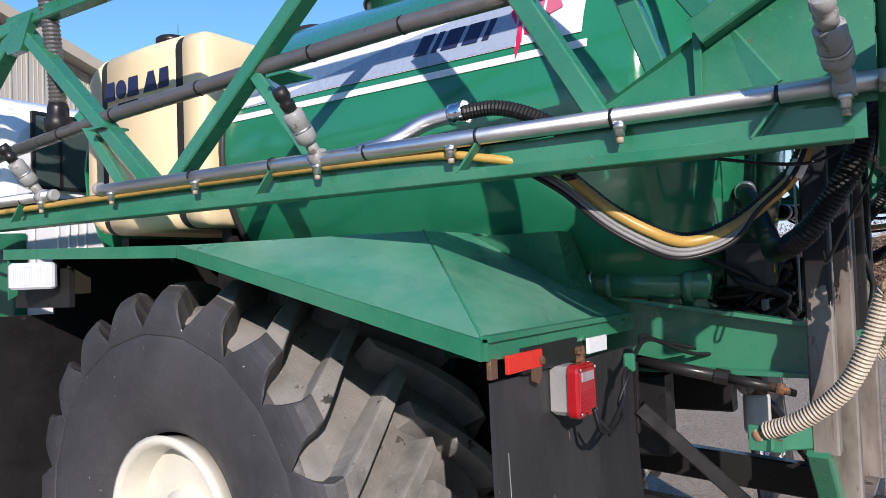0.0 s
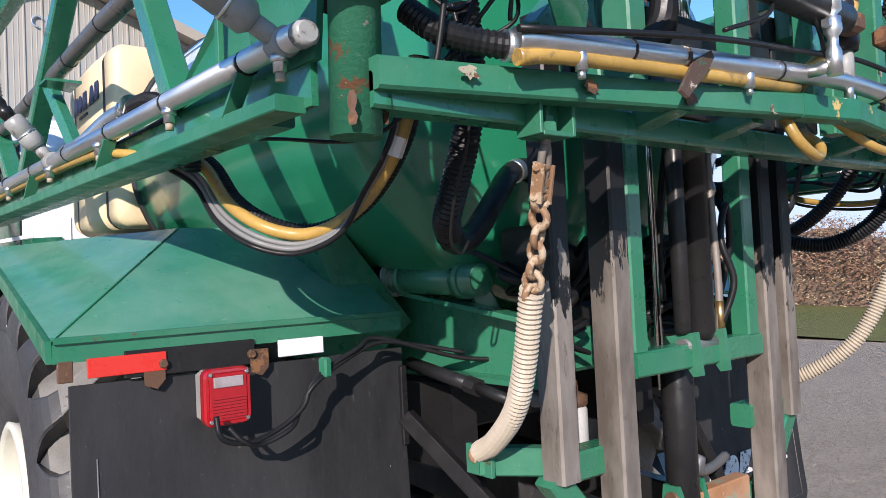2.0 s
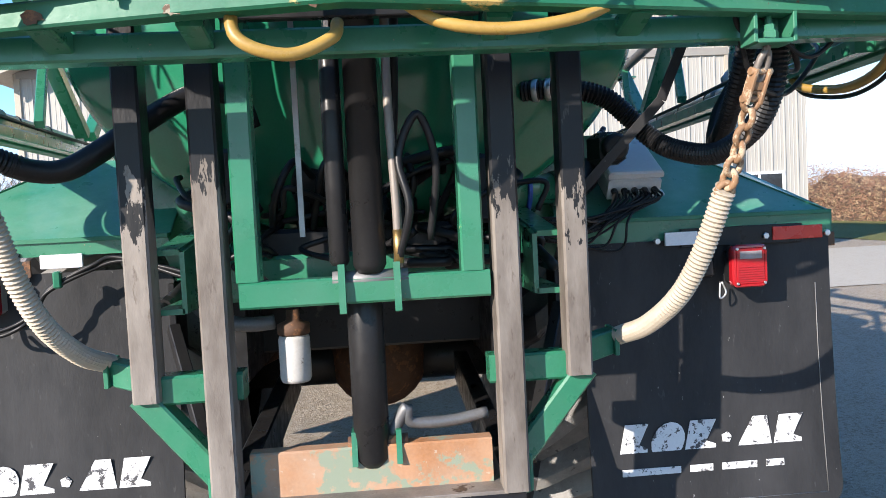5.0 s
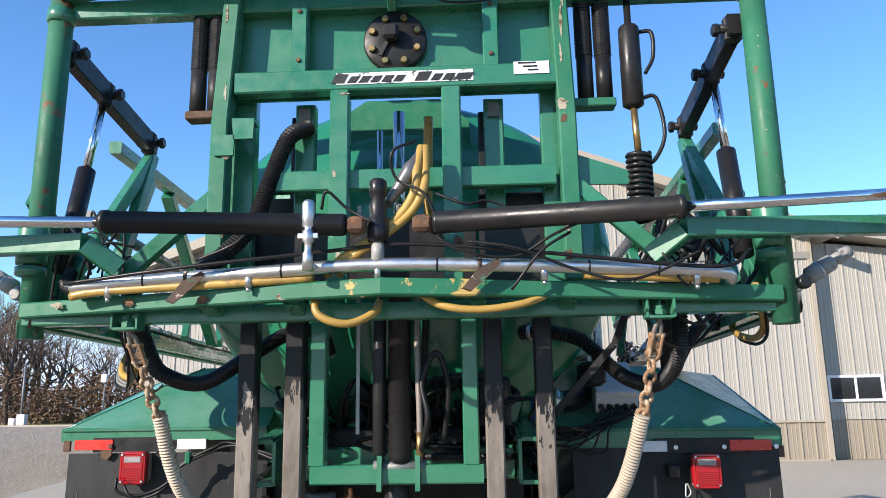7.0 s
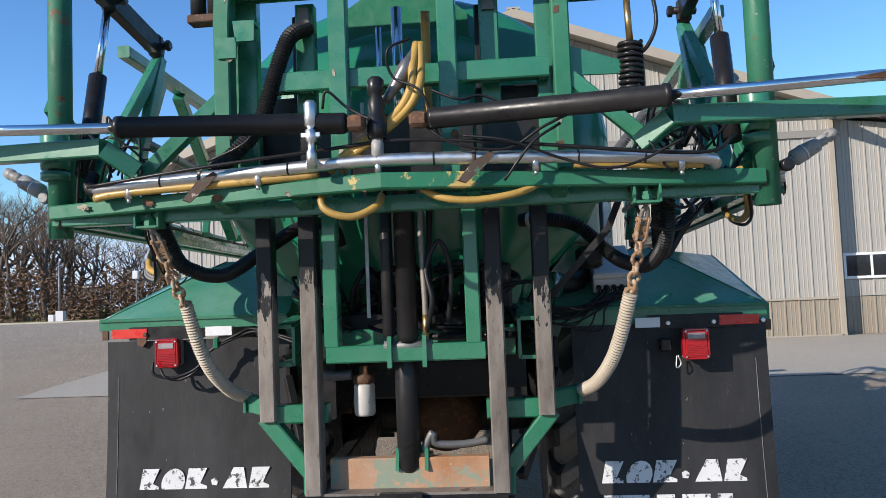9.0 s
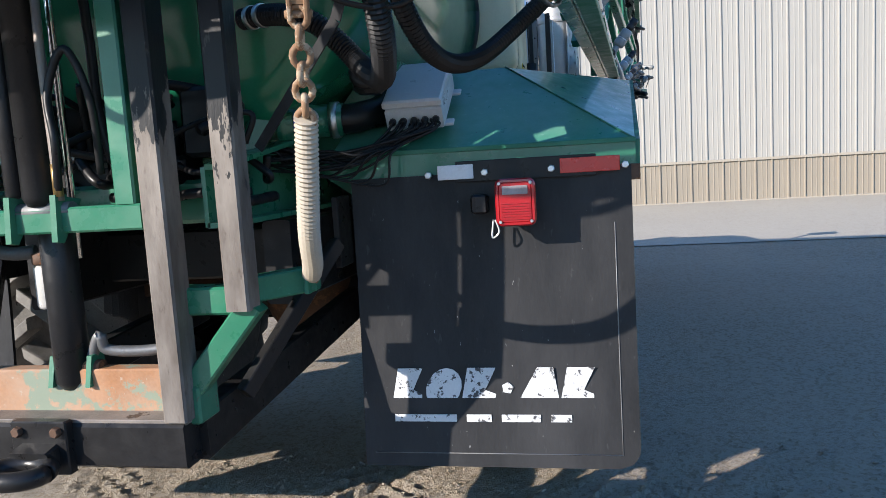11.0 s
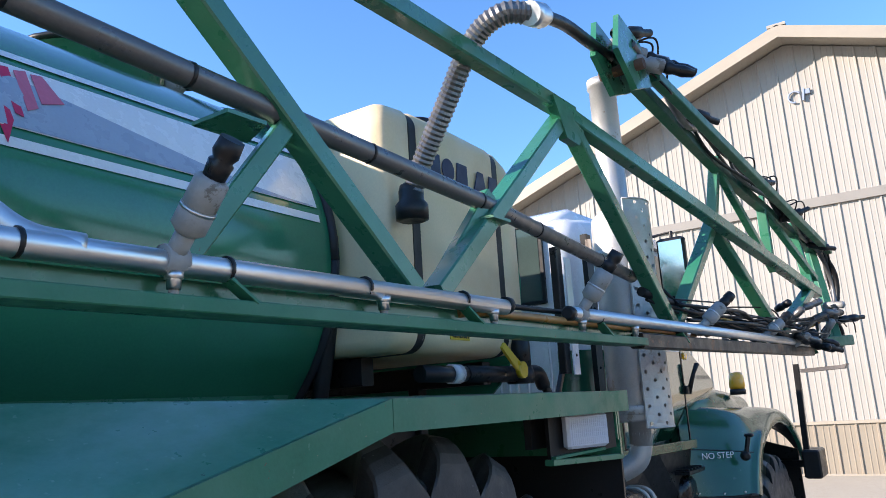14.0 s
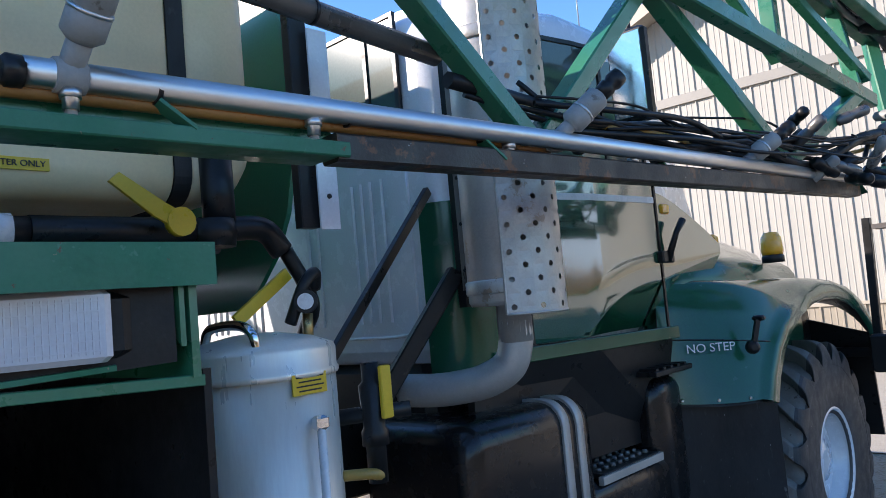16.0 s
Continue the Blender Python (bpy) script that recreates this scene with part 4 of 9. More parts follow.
def tail_light(sx):
    cx, cz = (1.168, 1.275) if sx > 0 else (-1.135, 1.305)
    oy = 0.012 if sx > 0 else 0.085
    ob = thing("tail_light", "red tail light with a clear lower window on a black bracket", "tail light", (cx, oy, cz - 0.06), "tail lights")
    housing = part("housing", Geo().box((cx, oy - 0.058, cz), (0.096, 0.07, 0.12), 0.15), BLACK_PLASTIC if sx > 0 else DULL_STEEL, ob)
    def rounded(y, w, h, r):
        out = []
        for ux, uz, a0 in ((w - r, h - r, 0), (-w + r, h - r, 90), (-w + r, -h + r, 180), (w - r, -h + r, 270)):
            out += [Vector((cx + ux + r * math.cos(radians(a0 + 18 * k)), oy + y, cz + uz + r * math.sin(radians(a0 + 18 * k)))) for k in range(6)]
        return out
    part("lens_frame", Geo().loft([rounded(-0.083, 0.056, 0.066, 0.02), rounded(-0.104, 0.056, 0.066, 0.02), rounded(-0.110, 0.052, 0.062, 0.018), rounded(-0.1105, 0.046, 0.056, 0.014), rounded(-0.1085, 0.045, 0.055, 0.013), rounded(-0.1115, 0.043, 0.053, 0.012)], smooth=False), RED_LENS, ob, "red plastic lens")
    part("clear_window", Geo().box((cx, oy - 0.112, cz + 0.034), (0.070, 0.005, 0.024), 0.2), LENS_WINDOW, ob, "clear window in the lens")
    for k in range(7):
        part("lens_rib", Geo().box((cx, oy - 0.1135, cz - 0.046 + 0.0072 * k), (0.080, 0.0025, 0.0022)), RED_LENS, ob)
    for dx in (-0.043, 0.043):
        for dz in (-0.053, 0.053):
            part("screw", Geo().lathe([(0.005, 0), (0.004, 0.004)], (cx + dx, oy - 0.112, cz + dz), (0, -1, 0), 8), STEEL, ob)
    if sx > 0:
        part("plug", Geo().box((cx - 0.11, oy - 0.03, cz - 0.005), (0.05, 0.04, 0.055), 0.15), BLACK_PLASTIC, ob, "black wiring plug")
        part("wire_clip", Geo().tube(spline([(cx - 0.07, oy - 0.05, cz - 0.05), (cx - 0.075, oy - 0.055, cz - 0.10), (cx - 0.055, oy - 0.055, cz - 0.085), (cx - 0.065, oy - 0.05, cz - 0.05)], 6), 0.003, 6), STEEL, ob)
    return ob


for sx in (-1, 1):
    tail_light(sx)
# wiring of the left light
g = Geo().tube(spline([(-1.18, -0.06, 1.27), (-1.17, -0.07, 1.22), (-1.10, -0.06, 1.20), (-1.02, -0.05, 1.22), (-0.96, -0.05, 1.26), (-0.92, -0.04, 1.32), (-0.80, -0.04, 1.38), (-0.72, -0.03, 1.40), (-0.5, -0.1, 1.33), (-0.35, -0.2, 1.32)], 8), 0.0065, 8)
solo("wire_loom", g, HOSE_BLACK, "black taped wiring loom clipped below the fender", "wiring", "wiring looms")
g = Geo().tube(spline([(-1.15, -0.055, 1.24), (-1.12, -0.07, 1.205), (-1.07, -0.055, 1.19), (-1.0, -0.06, 1.215), (-0.965, -0.04, 1.25), (-0.925, -0.05, 1.31), (-0.81, -0.035, 1.365), (-0.72, -0.035, 1.39), (-0.6, -0.06, 1.37), (-0.5, -0.11, 1.345)], 8), 0.006, 8)
solo("wire_loom", g, HOSE_BLACK, "second black wire twisted beside the loom", "wiring", "wiring looms")
solo("wire_clip", Geo().box((-0.895, -0.045, 1.345), (0.022, 0.03, 0.05), 0.2, rz=10), GREEN_WORN, "small green clip holding the loom", "clip", "")

# ---- cab ----
def rounded_ring(x, z0, z1, y, r=0.12, n=5):
    pts = []
    for cx, cz, a0 in ((x - r, z0 + r * 0.3, -90), (x - r, z1 - r, 0), (-x + r, z1 - r, 90), (-x + r, z0 + r * 0.3, 180)):
        rr = r if cz > (z0 + z1) / 2 else r * 0.3
        for k in range(n):
            a = radians(a0 + 90 * k / (n - 1))
            pts.append(Vector((cx + (r if cx > 0 else r) * math.cos(a) * (1 if cz > (z0 + z1) / 2 else 1), y, cz + rr * math.sin(a))))
    return pts


def cab_ring(x, z0, z1, y, tuck):
    """A section of the cab whose flanks draw in towards the sill."""
    top = [p for p in rounded_ring(x, z0, z1, y) if p.z > (z0 + z1) / 2]
    return [Vector((x - tuck, y, z0)), Vector((x - tuck * 0.8, y, z0 + 0.05)), Vector((x - 0.002, y, 1.66))] + top + [Vector((-x + 0.002, y, 1.66)), Vector((-x + tuck * 0.8, y, z0 + 0.05)), Vector((-x + tuck, y, z0))]


cabp = part("cab_body", Geo().loft([cab_ring(0.84, 1.42, 2.50, 3.35, 0.0), cab_ring(0.89, 1.38, 2.56, 3.38, 0.0), cab_ring(0.93, 1.36, 2.60, 3.46, 0.04), cab_ring(1.03, 1.34, 2.66, 4.0, 0.13), cab_ring(1.07, 1.34, 2.62, 4.5, 0.20), cab_ring(1.0, 1.34, 1.98, 4.95, 0.20)]), WHITE_PAINT, truck, "white steel cab")
for x in (0.18, 0.24, 0.46, 0.51, 0.56, 0.62):
    for sx in (-1, 1):
        part("pressed_rib", Geo().bar((sx * x, 3.347, 1.52), (sx * x, 3.347, 2.02), 0.014, 0.012, bevel=0.35), WHITE_PAINT, cabp)
for sx in (-1, 1):
    part("pressed_edge", Geo().tube(spline([(sx * 0.30, 3.349, 1.47), (sx * 0.66, 3.349, 1.47), (sx * 0.73, 3.349, 1.50), (sx * 0.75, 3.349, 1.58), (sx * 0.75, 3.349, 2.02)], 6), 0.006, 6), WHITE_PAINT, cabp)
for sx in (-1, 1):
    part("under_door", Geo().plate([(sx * 0.90, 3.42, 1.345), (sx * 1.03, 4.0, 1.345), (sx * 1.05, 4.52, 1.345), (sx * 1.0, 4.52, 0.95), (sx * 0.9, 3.42, 0.95)], (-sx * 0.03, 0, 0)), BLACK_PAINT, cabp, "black panel below the door")
part("cab_underside", Geo().box((0, 3.62, 1.22), (1.5, 0.5, 0.30), 0.1), BLACK_PAINT, cabp)
for sx in (-1, 1):
    rw = part("rear_window", Geo().box((sx * 0.50, 3.343, 2.36), (0.50, 0.02, 0.40), 0.3), GLASS_TINT, cabp, "tinted rear window in a white frame")
    for zz in (2.155, 2.565):
        part("window_seal", Geo().bar((sx * 0.24, 3.336, zz), (sx * 0.76, 3.336, zz), 0.016, 0.018), BLACK_PLASTIC, rw)
    for xx in (0.24, 0.61, 0.76):
        part("window_seal", Geo().bar((sx * xx, 3.334, 2.15), (sx * xx, 3.334, 2.57), 0.02, 0.016), BLACK_PLASTIC, rw)
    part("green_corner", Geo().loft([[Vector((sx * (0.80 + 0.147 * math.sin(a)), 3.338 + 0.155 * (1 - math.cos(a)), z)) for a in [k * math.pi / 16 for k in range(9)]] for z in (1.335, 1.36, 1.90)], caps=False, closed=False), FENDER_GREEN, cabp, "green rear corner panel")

    def side(y, z, off):
        """A point on the cab's flank, off metres outside it."""
        return Vector((sx * (0.93 + (0.10 * (y - 3.46) / 0.54 if y < 4.0 else 0.10 + 0.04 * (y - 4.0) / 0.5) + off), y, z))

    def side_panel(y0, y1, z0, z1, off, thick=0.008):
        s = Geo()
        ys2 = [y0, min(max(4.0, y0), y1), y1] if y0 < 4.0 < y1 else [y0, y1]
        s.loft([[side(y, z0, off), side(y, z1, off), side(y, z1, off - thick), side(y, z0, off - thick)] for y in ys2], smooth=False)
        return s
    part("side_window", side_panel(3.70, 4.14, 2.07, 2.50, 0.006), GLASS_TINT, cabp, "green-tinted door glass")
    part("vent_window", side_panel(4.165, 4.40, 2.07, 2.47, 0.006), GLASS_TINT, cabp)
    for y, z1 in ((3.685, 2.52), (4.145, 2.52), (4.40, 2.46)):
        part("window_frame", side_panel(y, y + 0.018, 2.05, z1, 0.012), BLACK_PLASTIC, cabp)
    for z in (2.052, 2.50):
        part("window_frame", side_panel(3.685, 4.41, z, z + 0.016, 0.012), BLACK_PLASTIC, cabp)
    for y, z0, z1 in ((3.66, 1.40, 2.55), (4.45, 1.38, 2.05)):
        part("door_seam", side_panel(y, y + 0.012, z0, z1, 0.009), BLACK_PLASTIC, cabp)

    def crease(y):
        """Height at which the flank turns in towards the sill."""
        return 1.42 + 0.17 * math.sin(math.pi / 2 * min(1.0, max(0.0, (y - 3.97) / 0.47))) ** 0.7 + max(0.0, y - 4.45) * 0.2

    def flank(y0, y1, top, n=14, m=12):
        """A pressed panel: upright above the crease, drawn in below it."""
        rows = []
        for i in range(n + 1):
            y = y0 + (y1 - y0) * i / n
            zc = crease(y)
            zs = [1.40 + (zc - 1.40) * k / m for k in range(m + 1)] + [zc + (top(y) - zc) * k / 4 for k in range(1, 5)]
            rows.append([side(y, z, 0.004 - 0.60 * max(0.0, zc - z) + 0.004 * math.sin(math.pi * (z - 1.40) / 0.65)) for z in zs])
        return Geo().loft(rows, smooth=True, caps=False, closed=False)
    part("door_panel", flank(3.672, 4.44, lambda y: 2.05), CAB_GREEN, cabp, "mirror-glossy green door panel")
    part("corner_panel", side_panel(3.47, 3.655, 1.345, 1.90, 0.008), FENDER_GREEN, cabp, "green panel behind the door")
    part("cowl_panel", flank(4.465, 4.95, lambda y: 1.95 - 0.22 * ((y - 4.465) / 0.485) ** 1.3), CAB_GREEN, cabp, "glossy green cowl panel")
    part("white_stripe", side_panel(3.47, 4.44, 1.905, 1.93, 0.011), STRIPE_WHITE, cabp)
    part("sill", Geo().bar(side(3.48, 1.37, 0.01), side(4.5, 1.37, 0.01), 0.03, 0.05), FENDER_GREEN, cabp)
    hinge = part("hood_hinge", Geo().tube([side(4.48, 1.66, 0.02), side(4.52, 1.78, 0.05), side(4.56, 1.83, 0.06)], [0.016, 0.012, 0.016], 8).box(side(4.48, 1.68, 0.015), (0.03, 0.10, 0.05), 0.2), BLACK_PLASTIC, cabp, "black rubber hood catch")
part("roof_cap", Geo().loft([rounded_ring(0.78, 2.50, 2.60, 3.40, 0.05), rounded_ring(0.85, 2.56, 2.685, 3.6, 0.06), rounded_ring(0.90, 2.58, 2.70, 4.2, 0.06), rounded_ring(0.86, 2.52, 2.68, 4.5, 0.05)]), WHITE_PAINT, cabp)
hood = part("hood", Geo().loft([rounded_ring(0.93, 1.2, 1.95, 4.50), rounded_ring(0.88, 1.2, 1.86, 5.2), rounded_ring(0.80, 1.1, 1.74, 6.3), rounded_ring(0.72, 1.1, 1.62, 6.45)]), CAB_GREEN, truck, "glossy green engine hood")
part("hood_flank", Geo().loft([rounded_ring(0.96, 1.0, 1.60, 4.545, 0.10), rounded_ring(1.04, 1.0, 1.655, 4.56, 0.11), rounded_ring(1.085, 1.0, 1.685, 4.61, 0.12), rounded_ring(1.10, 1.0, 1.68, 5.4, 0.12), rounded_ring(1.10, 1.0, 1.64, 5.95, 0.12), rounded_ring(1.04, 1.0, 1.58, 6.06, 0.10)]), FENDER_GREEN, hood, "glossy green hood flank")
part("hood_top", Geo().loft([rounded_ring(0.6, 1.92, 1.985, 4.6, 0.02), rounded_ring(0.5, 1.75, 1.80, 6.3, 0.02)]), WHITE_PAINT, hood)
part("front_bumper", Geo().bar((-1.2, 6.75, 0.95), (1.2, 6.75, 0.95), 0.12, 0.28), BLACK_PAINT, truck)


LIP = [(4.76, 1.045), (4.81, 1.14), (4.89, 1.235), (5.00, 1.31), (5.14, 1.37), (5.32, 1.415), (5.52, 1.435), (5.72, 1.43), (5.92, 1.40), (6.10, 1.34), (6.26, 1.24), (6.36, 1.10)]


def front_fender(sx):
    """Rear panel ruled between the cab and the wheel arch, then the crown over the wheel."""
    X1, n = 1.36, 12

    def row(left, lip, power):
        pts = []
        for i in range(n + 1):
            u = i / n
            b = 0.035 * math.sin(math.pi * u) if power < 2.5 else 0.0
            pts.append(Vector((sx * (left.x + (X1 - left.x) * u + b * 0.6), left.y + (lip[0] - left.y) * u - b, left.z + (lip[1] - left.z) * u ** power)))
        lipv = Vector((sx * X1, lip[0], lip[1]))
        out = (lipv - Vector((sx * X1, 5.68, 0.75))).normalized()
        pts = [p + out * 0.085 * (i / n) ** 2 - Vector((sx * 0.03 * (i / n) ** 4, 0, 0)) for i, p in enumerate(pts)]
        return pts + [lipv + out * 0.075 - Vector((sx * 0.012, 0, 0)), lipv + out * 0.055, lipv + Vector((sx * 0.004, 0, 0)), lipv - out * 0.008 - Vector((sx * 0.02, 0, 0))]
    rows = []
    for k in range(5):
        v = k / 4
        rows.append(row(Vector((1.00, 4.475 + 0.03 * v, 1.075 + 0.49 * v)), LIP[k], 1.0 + 1.2 * v))
    rows.append(row(Vector((0.99, 4.53, 1.575)), LIP[4], 2.6))
    for k in range(5, len(LIP)):
        t = (k - 4) / (len(LIP) - 5)
        rows.append(row(Vector((0.95, 4.60 + 1.75 * t, 1.56 - 0.16 * t * t)), LIP[k], 3.0))
    s = Geo().loft(rows, smooth=True, caps=False, closed=False)
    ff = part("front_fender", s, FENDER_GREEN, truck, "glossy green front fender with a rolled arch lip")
    part("inner_liner", Geo().loft([[p + Vector((-sx * 0.012, 0.014, -0.014)) for p in r[:n + 1]] for r in rows], smooth=True, caps=False, closed=False), BLACK_PAINT, ff)
    part("wheel_well", Geo().plate([(sx * 1.02, 4.60, 1.52), (sx * 1.02, 6.3, 1.42), (sx * 1.02, 6.4, 0.75), (sx * 1.02, 4.60, 0.55)], (-sx * 0.02, 0, 0)).plate([(sx * 0.98, 6.30, 1.3), (sx * 1.33, 6.30, 1.2), (sx * 1.33, 6.36, 0.62), (sx * 0.98, 6.36, 0.62)], (0, 0.02, 0)), BLACK_PAINT, ff, "black wheel well")
    part("panel_seam", Geo().tube([p + Vector((sx * 0.001, -0.001, 0)) for p in [rows[2][i].lerp(rows[3][i], 0.12) for i in range(n + 1)]], 0.0028, 5), BLACK_PLASTIC, ff)
    g = Geo().plate([(sx * 1.0, 4.50, 1.07), (sx * 1.35, 4.775, 1.045), (sx * 1.34, 4.80, 0.52), (sx * 1.0, 4.52, 0.52)], (-sx * 0.008, 0.012, 0))
    part("splash_flap", g, RUBBER, ff, "black rubber splash flap")
    for k in range(3):
        p = rows[0][2 + 4 * k].lerp(rows[1][2 + 4 * k], 0.12)
        part("rivet", Geo().lathe([(0.008, 0), (0.005, 0.006)], p, (sx * 0.6, -0.8, 0), 8), STEEL, ff)
    d = Vector((sx * 0.779, 0.627, 0))
    nrm = Vector((sx * 0.627, -0.779, 0))
    base = Vector((sx * 1.185, 4.575, 1.292))
    if sx > 0:
        m = Matrix((( d.x, 0, nrm.x, base.x), (d.y, 0, nrm.y, base.y), (0, 1, 0, base.z), (0, 0, 0, 1)))
        writing("no_step_text", "NO STEP", 0.05, m, STRIPE_WHITE, ff)
    q = base + d * 0.165 + nrm * 0.012
    latch = part("hood_latch", Geo().bar(q + Vector((0, 0, -0.015)), q + d * 0.03 + Vector((0, 0, 0.10)), 0.022, 0.02).lathe([(0.03, 0), (0.026, 0.02), (0.012, 0.03)], q + Vector((0, 0, -0.01)) - nrm * 0.01, nrm, 12).box(q + d * 0.035 + Vector((0, 0, 0.105)), (0.05, 0.03, 0.022), 0.3), BLACK_PLASTIC, ff, "black rubber hood latch")
    return ff


for sx in (-1, 1):
    front_fender(sx)
    bc = Vector((sx * 1.12, 5.58, 1.632))
    bl = part("marker_beacon", Geo().lathe([(0.055, 0), (0.055, 0.03), (0.05, 0.04)], bc, (0, 0, 1), 16), BLACK_PLASTIC, truck, "amber turn beacon on the fender")
    part("amber_lens", Geo().lathe([(0.05, 0.04), (0.056, 0.06), (0.05, 0.13), (0.035, 0.155), (0.0, 0.16)], bc, (0, 0, 1), 16), AMBER, bl)
    part("side_marker", Geo().box((sx * 1.072, 4.52, 1.882), (0.03, 0.07, 0.045), 0.25), AMBER, truck, "amber side marker")
    part("hood_marker", Geo().box((sx * 0.935, 5.28, 1.762), (0.06, 0.06, 0.075), 0.25), AMBER, truck)
    mr = part("mirror", Geo().box((sx * 1.19, 4.15, 2.36), (0.16, 0.05, 0.36), 0.25), BLACK_PLASTIC, truck, "tall black side mirror")
    part("mirror_glass", Geo().box((sx * 1.19, 4.122, 2.36), (0.135, 0.008, 0.32), 0.2), CHROME, mr)
    part("mirror_arm", Geo().tube([(sx * 1.0, 4.25, 2.58), (sx * 1.19, 4.17, 2.58), (sx * 1.19, 4.17, 2.15), (sx * 1.0, 4.3, 2.12)], 0.011, 8), BLACK_PAINT, mr)

# fuel tank and steps, only on the kerb side and the driver's side alike
for sx in (-1, 1):
    ft = part("fuel_tank", Geo().round_box((sx * 0.82, 3.52, 0.93), (0.50, 0.66, 0.56), 0.08), GLOSS_BLACK, truck, "glossy black step fuel tank with straps")
    for c, sz in (((sx * 0.82, 4.42, 0.93), (0.50, 0.24, 0.54)), ((sx * 0.70, 4.08, 0.93), (0.26, 0.66, 0.54)), ((sx * 0.82, 4.08, 0.78), (0.49, 0.66, 0.25))):
        part("tank_section", Geo().round_box(c, sz, 0.06), GLOSS_BLACK, ft)
    for y in (3.66, 3.74):
        part("tank_strap", Geo().loft([[Vector((sx * 0.82 + ux * (0.258 - 0.085) + 0.085 * math.cos(radians(a0 + 18 * j)), y + dy, 0.93 + uz * (0.288 - 0.085) + 0.085 * math.sin(radians(a0 + 18 * j)))) for ux, uz, a0 in ((1, 1, 0), (-1, 1, 90), (-1, -1, 180), (1, -1, 270)) for j in range(6)] for dy in (-0.02, 0.02)]), DULL_STEEL, ft, "steel strap")
    part("tread_plate", Geo().box((sx * 0.95, 4.08, 0.915), (0.22, 0.40, 0.02)), BLACK_PAINT, ft, "studded step tread")
    for i in range(4):
        for j in range(8):
            part("tread_stud", Geo().lathe([(0.012, 0), (0.010, 0.012)], (sx * (0.87 + 0.05 * i), 3.91 + 0.048 * j, 0.925), (0, 0, 1), 6), CAST_GREY, ft)
    part("step_edge", Geo().bar((sx * 1.06, 3.86, 0.905), (sx * 1.06, 4.30, 0.905), 0.02, 0.03), DULL_STEEL, ft)
    stp = part("cab_step", Geo().box((sx * 0.98, 4.42, 1.225), (0.26, 0.36, 0.02)), BLACK_PAINT, truck, "perforated cab step")
    for k in range(6):
        part("step_slat", Geo().box((sx * 0.98, 4.27 + 0.06 * k, 1.239), (0.24, 0.02, 0.012)), BLACK_PAINT, stp)

# exhaust on the right
ex = part("muffler", Geo().lathe([(0.05, 1.44), (0.05, 1.545), (0.118, 1.548), (0.125, 1.56), (0.125, 2.46), (0.12, 2.50), (0.066, 2.55), (0.066, 3.17), (0.074, 3.172), (0.074, 3.215), (0.06, 3.215)], (1.19, 3.30, 0), (0, 0, 1), 28), DULL_STEEL, truck, "dull steel upright exhaust muffler and stack")


def shield(c, r, a0, a1, z0, z1, parent):
    """A perforated guard: a curved sheet with round holes cut as octagons in a grid."""
    s = Geo()
    na = 9
    nz = int((z1 - z0) / 0.036)

    def at(a, z, off=0.0):
        t = radians(a)
        return Vector((c[0] + (r + off) * math.cos(t), c[1] + (r + off) * math.sin(t), z))
    da, dz = (a1 - a0) / na, (z1 - z0) / nz
    for i in range(nz):
        for j in range(na):
            za, aa = z0 + i * dz, a0 + j * da
            zc, ac = za + dz / 2, aa + da / 2
            o = [at(aa + da, zc, 0), at(aa + da, za + dz), at(ac, za + dz), at(aa, za + dz), at(aa, zc), at(aa, za), at(ac, za), at(aa + da, za)]
            if (i + j) % 2:
                s.add(o, [tuple(range(8))])
                continue
            ring = [at(ac + 0.21 * da * math.cos(math.pi * k / 4), zc + 0.0085 * math.sin(math.pi * k / 4)) for k in range(8)]
            s.add(o + ring, [(k, (k + 1) % 8, 8 + (k + 1) % 8, 8 + k) for k in range(8)])
    for a in (a0, a1):
        s.bar(at(a, z0), at(a, z1), 0.006, 0.006)
    for z in (z0, z1):
        s.tube([at(a0 + (a1 - a0) * k / 10, z) for k in range(11)], 0.004, 5)
    return part("heat_shield", s, DULL_STEEL, parent, "perforated steel heat shield")


shield((1.19, 3.30), 0.155, -58, 80, 1.52, 2.56, ex)
for z in (1.58, 2.30):
    part("clamp", Geo().lathe([(0.128, 0), (0.131, 0.005), (0.131, 0.035), (0.128, 0.04)], (1.19, 3.30, z), (0, 0, 1), 24), DULL_STEEL, ex)
part("exhaust_elbow", Geo().tube(spline([(1.19, 3.30, 1.50), (1.188, 3.30, 1.44), (1.165, 3.29, 1.375), (1.10, 3.265, 1.335), (1.02, 3.235, 1.318), (0.94, 3.205, 1.312), (0.84, 3.17, 1.315)], 8), 0.05, 18), DULL_STEEL, ex, "discoloured steel elbow")
part("mount_post", Geo().bar((1.02, 3.30, 1.55), (1.02, 3.30, 2.45), 0.035, 0.05), BLACK_PAINT, ex)
part("mount_strip", Geo().bar((1.046, 3.272, 1.60), (1.046, 3.272, 2.42), 0.03, 0.006, up=(0, 1, 0)), WORN_STEEL, ex, "drilled steel strip")
for k in range(5):
    part("strip_hole", Geo().lathe([(0.006, 0), (0.006, 0.003)], (1.046, 3.2705, 1.66 + 0.14 * k), (0, -1, 0), 8), BLACK_PAINT, ex)
part("mount_stay", Geo().bar((1.0, 3.28, 1.66), (0.84, 3.02, 1.24), 0.055, 0.05), BLACK_PAINT, ex, "black sloping stay")
part("brace_rod", Geo().bar((0.86, 3.33, 1.935), (0.97, 2.76, 1.40), 0.02, 0.03), BLACK_PAINT, truck)
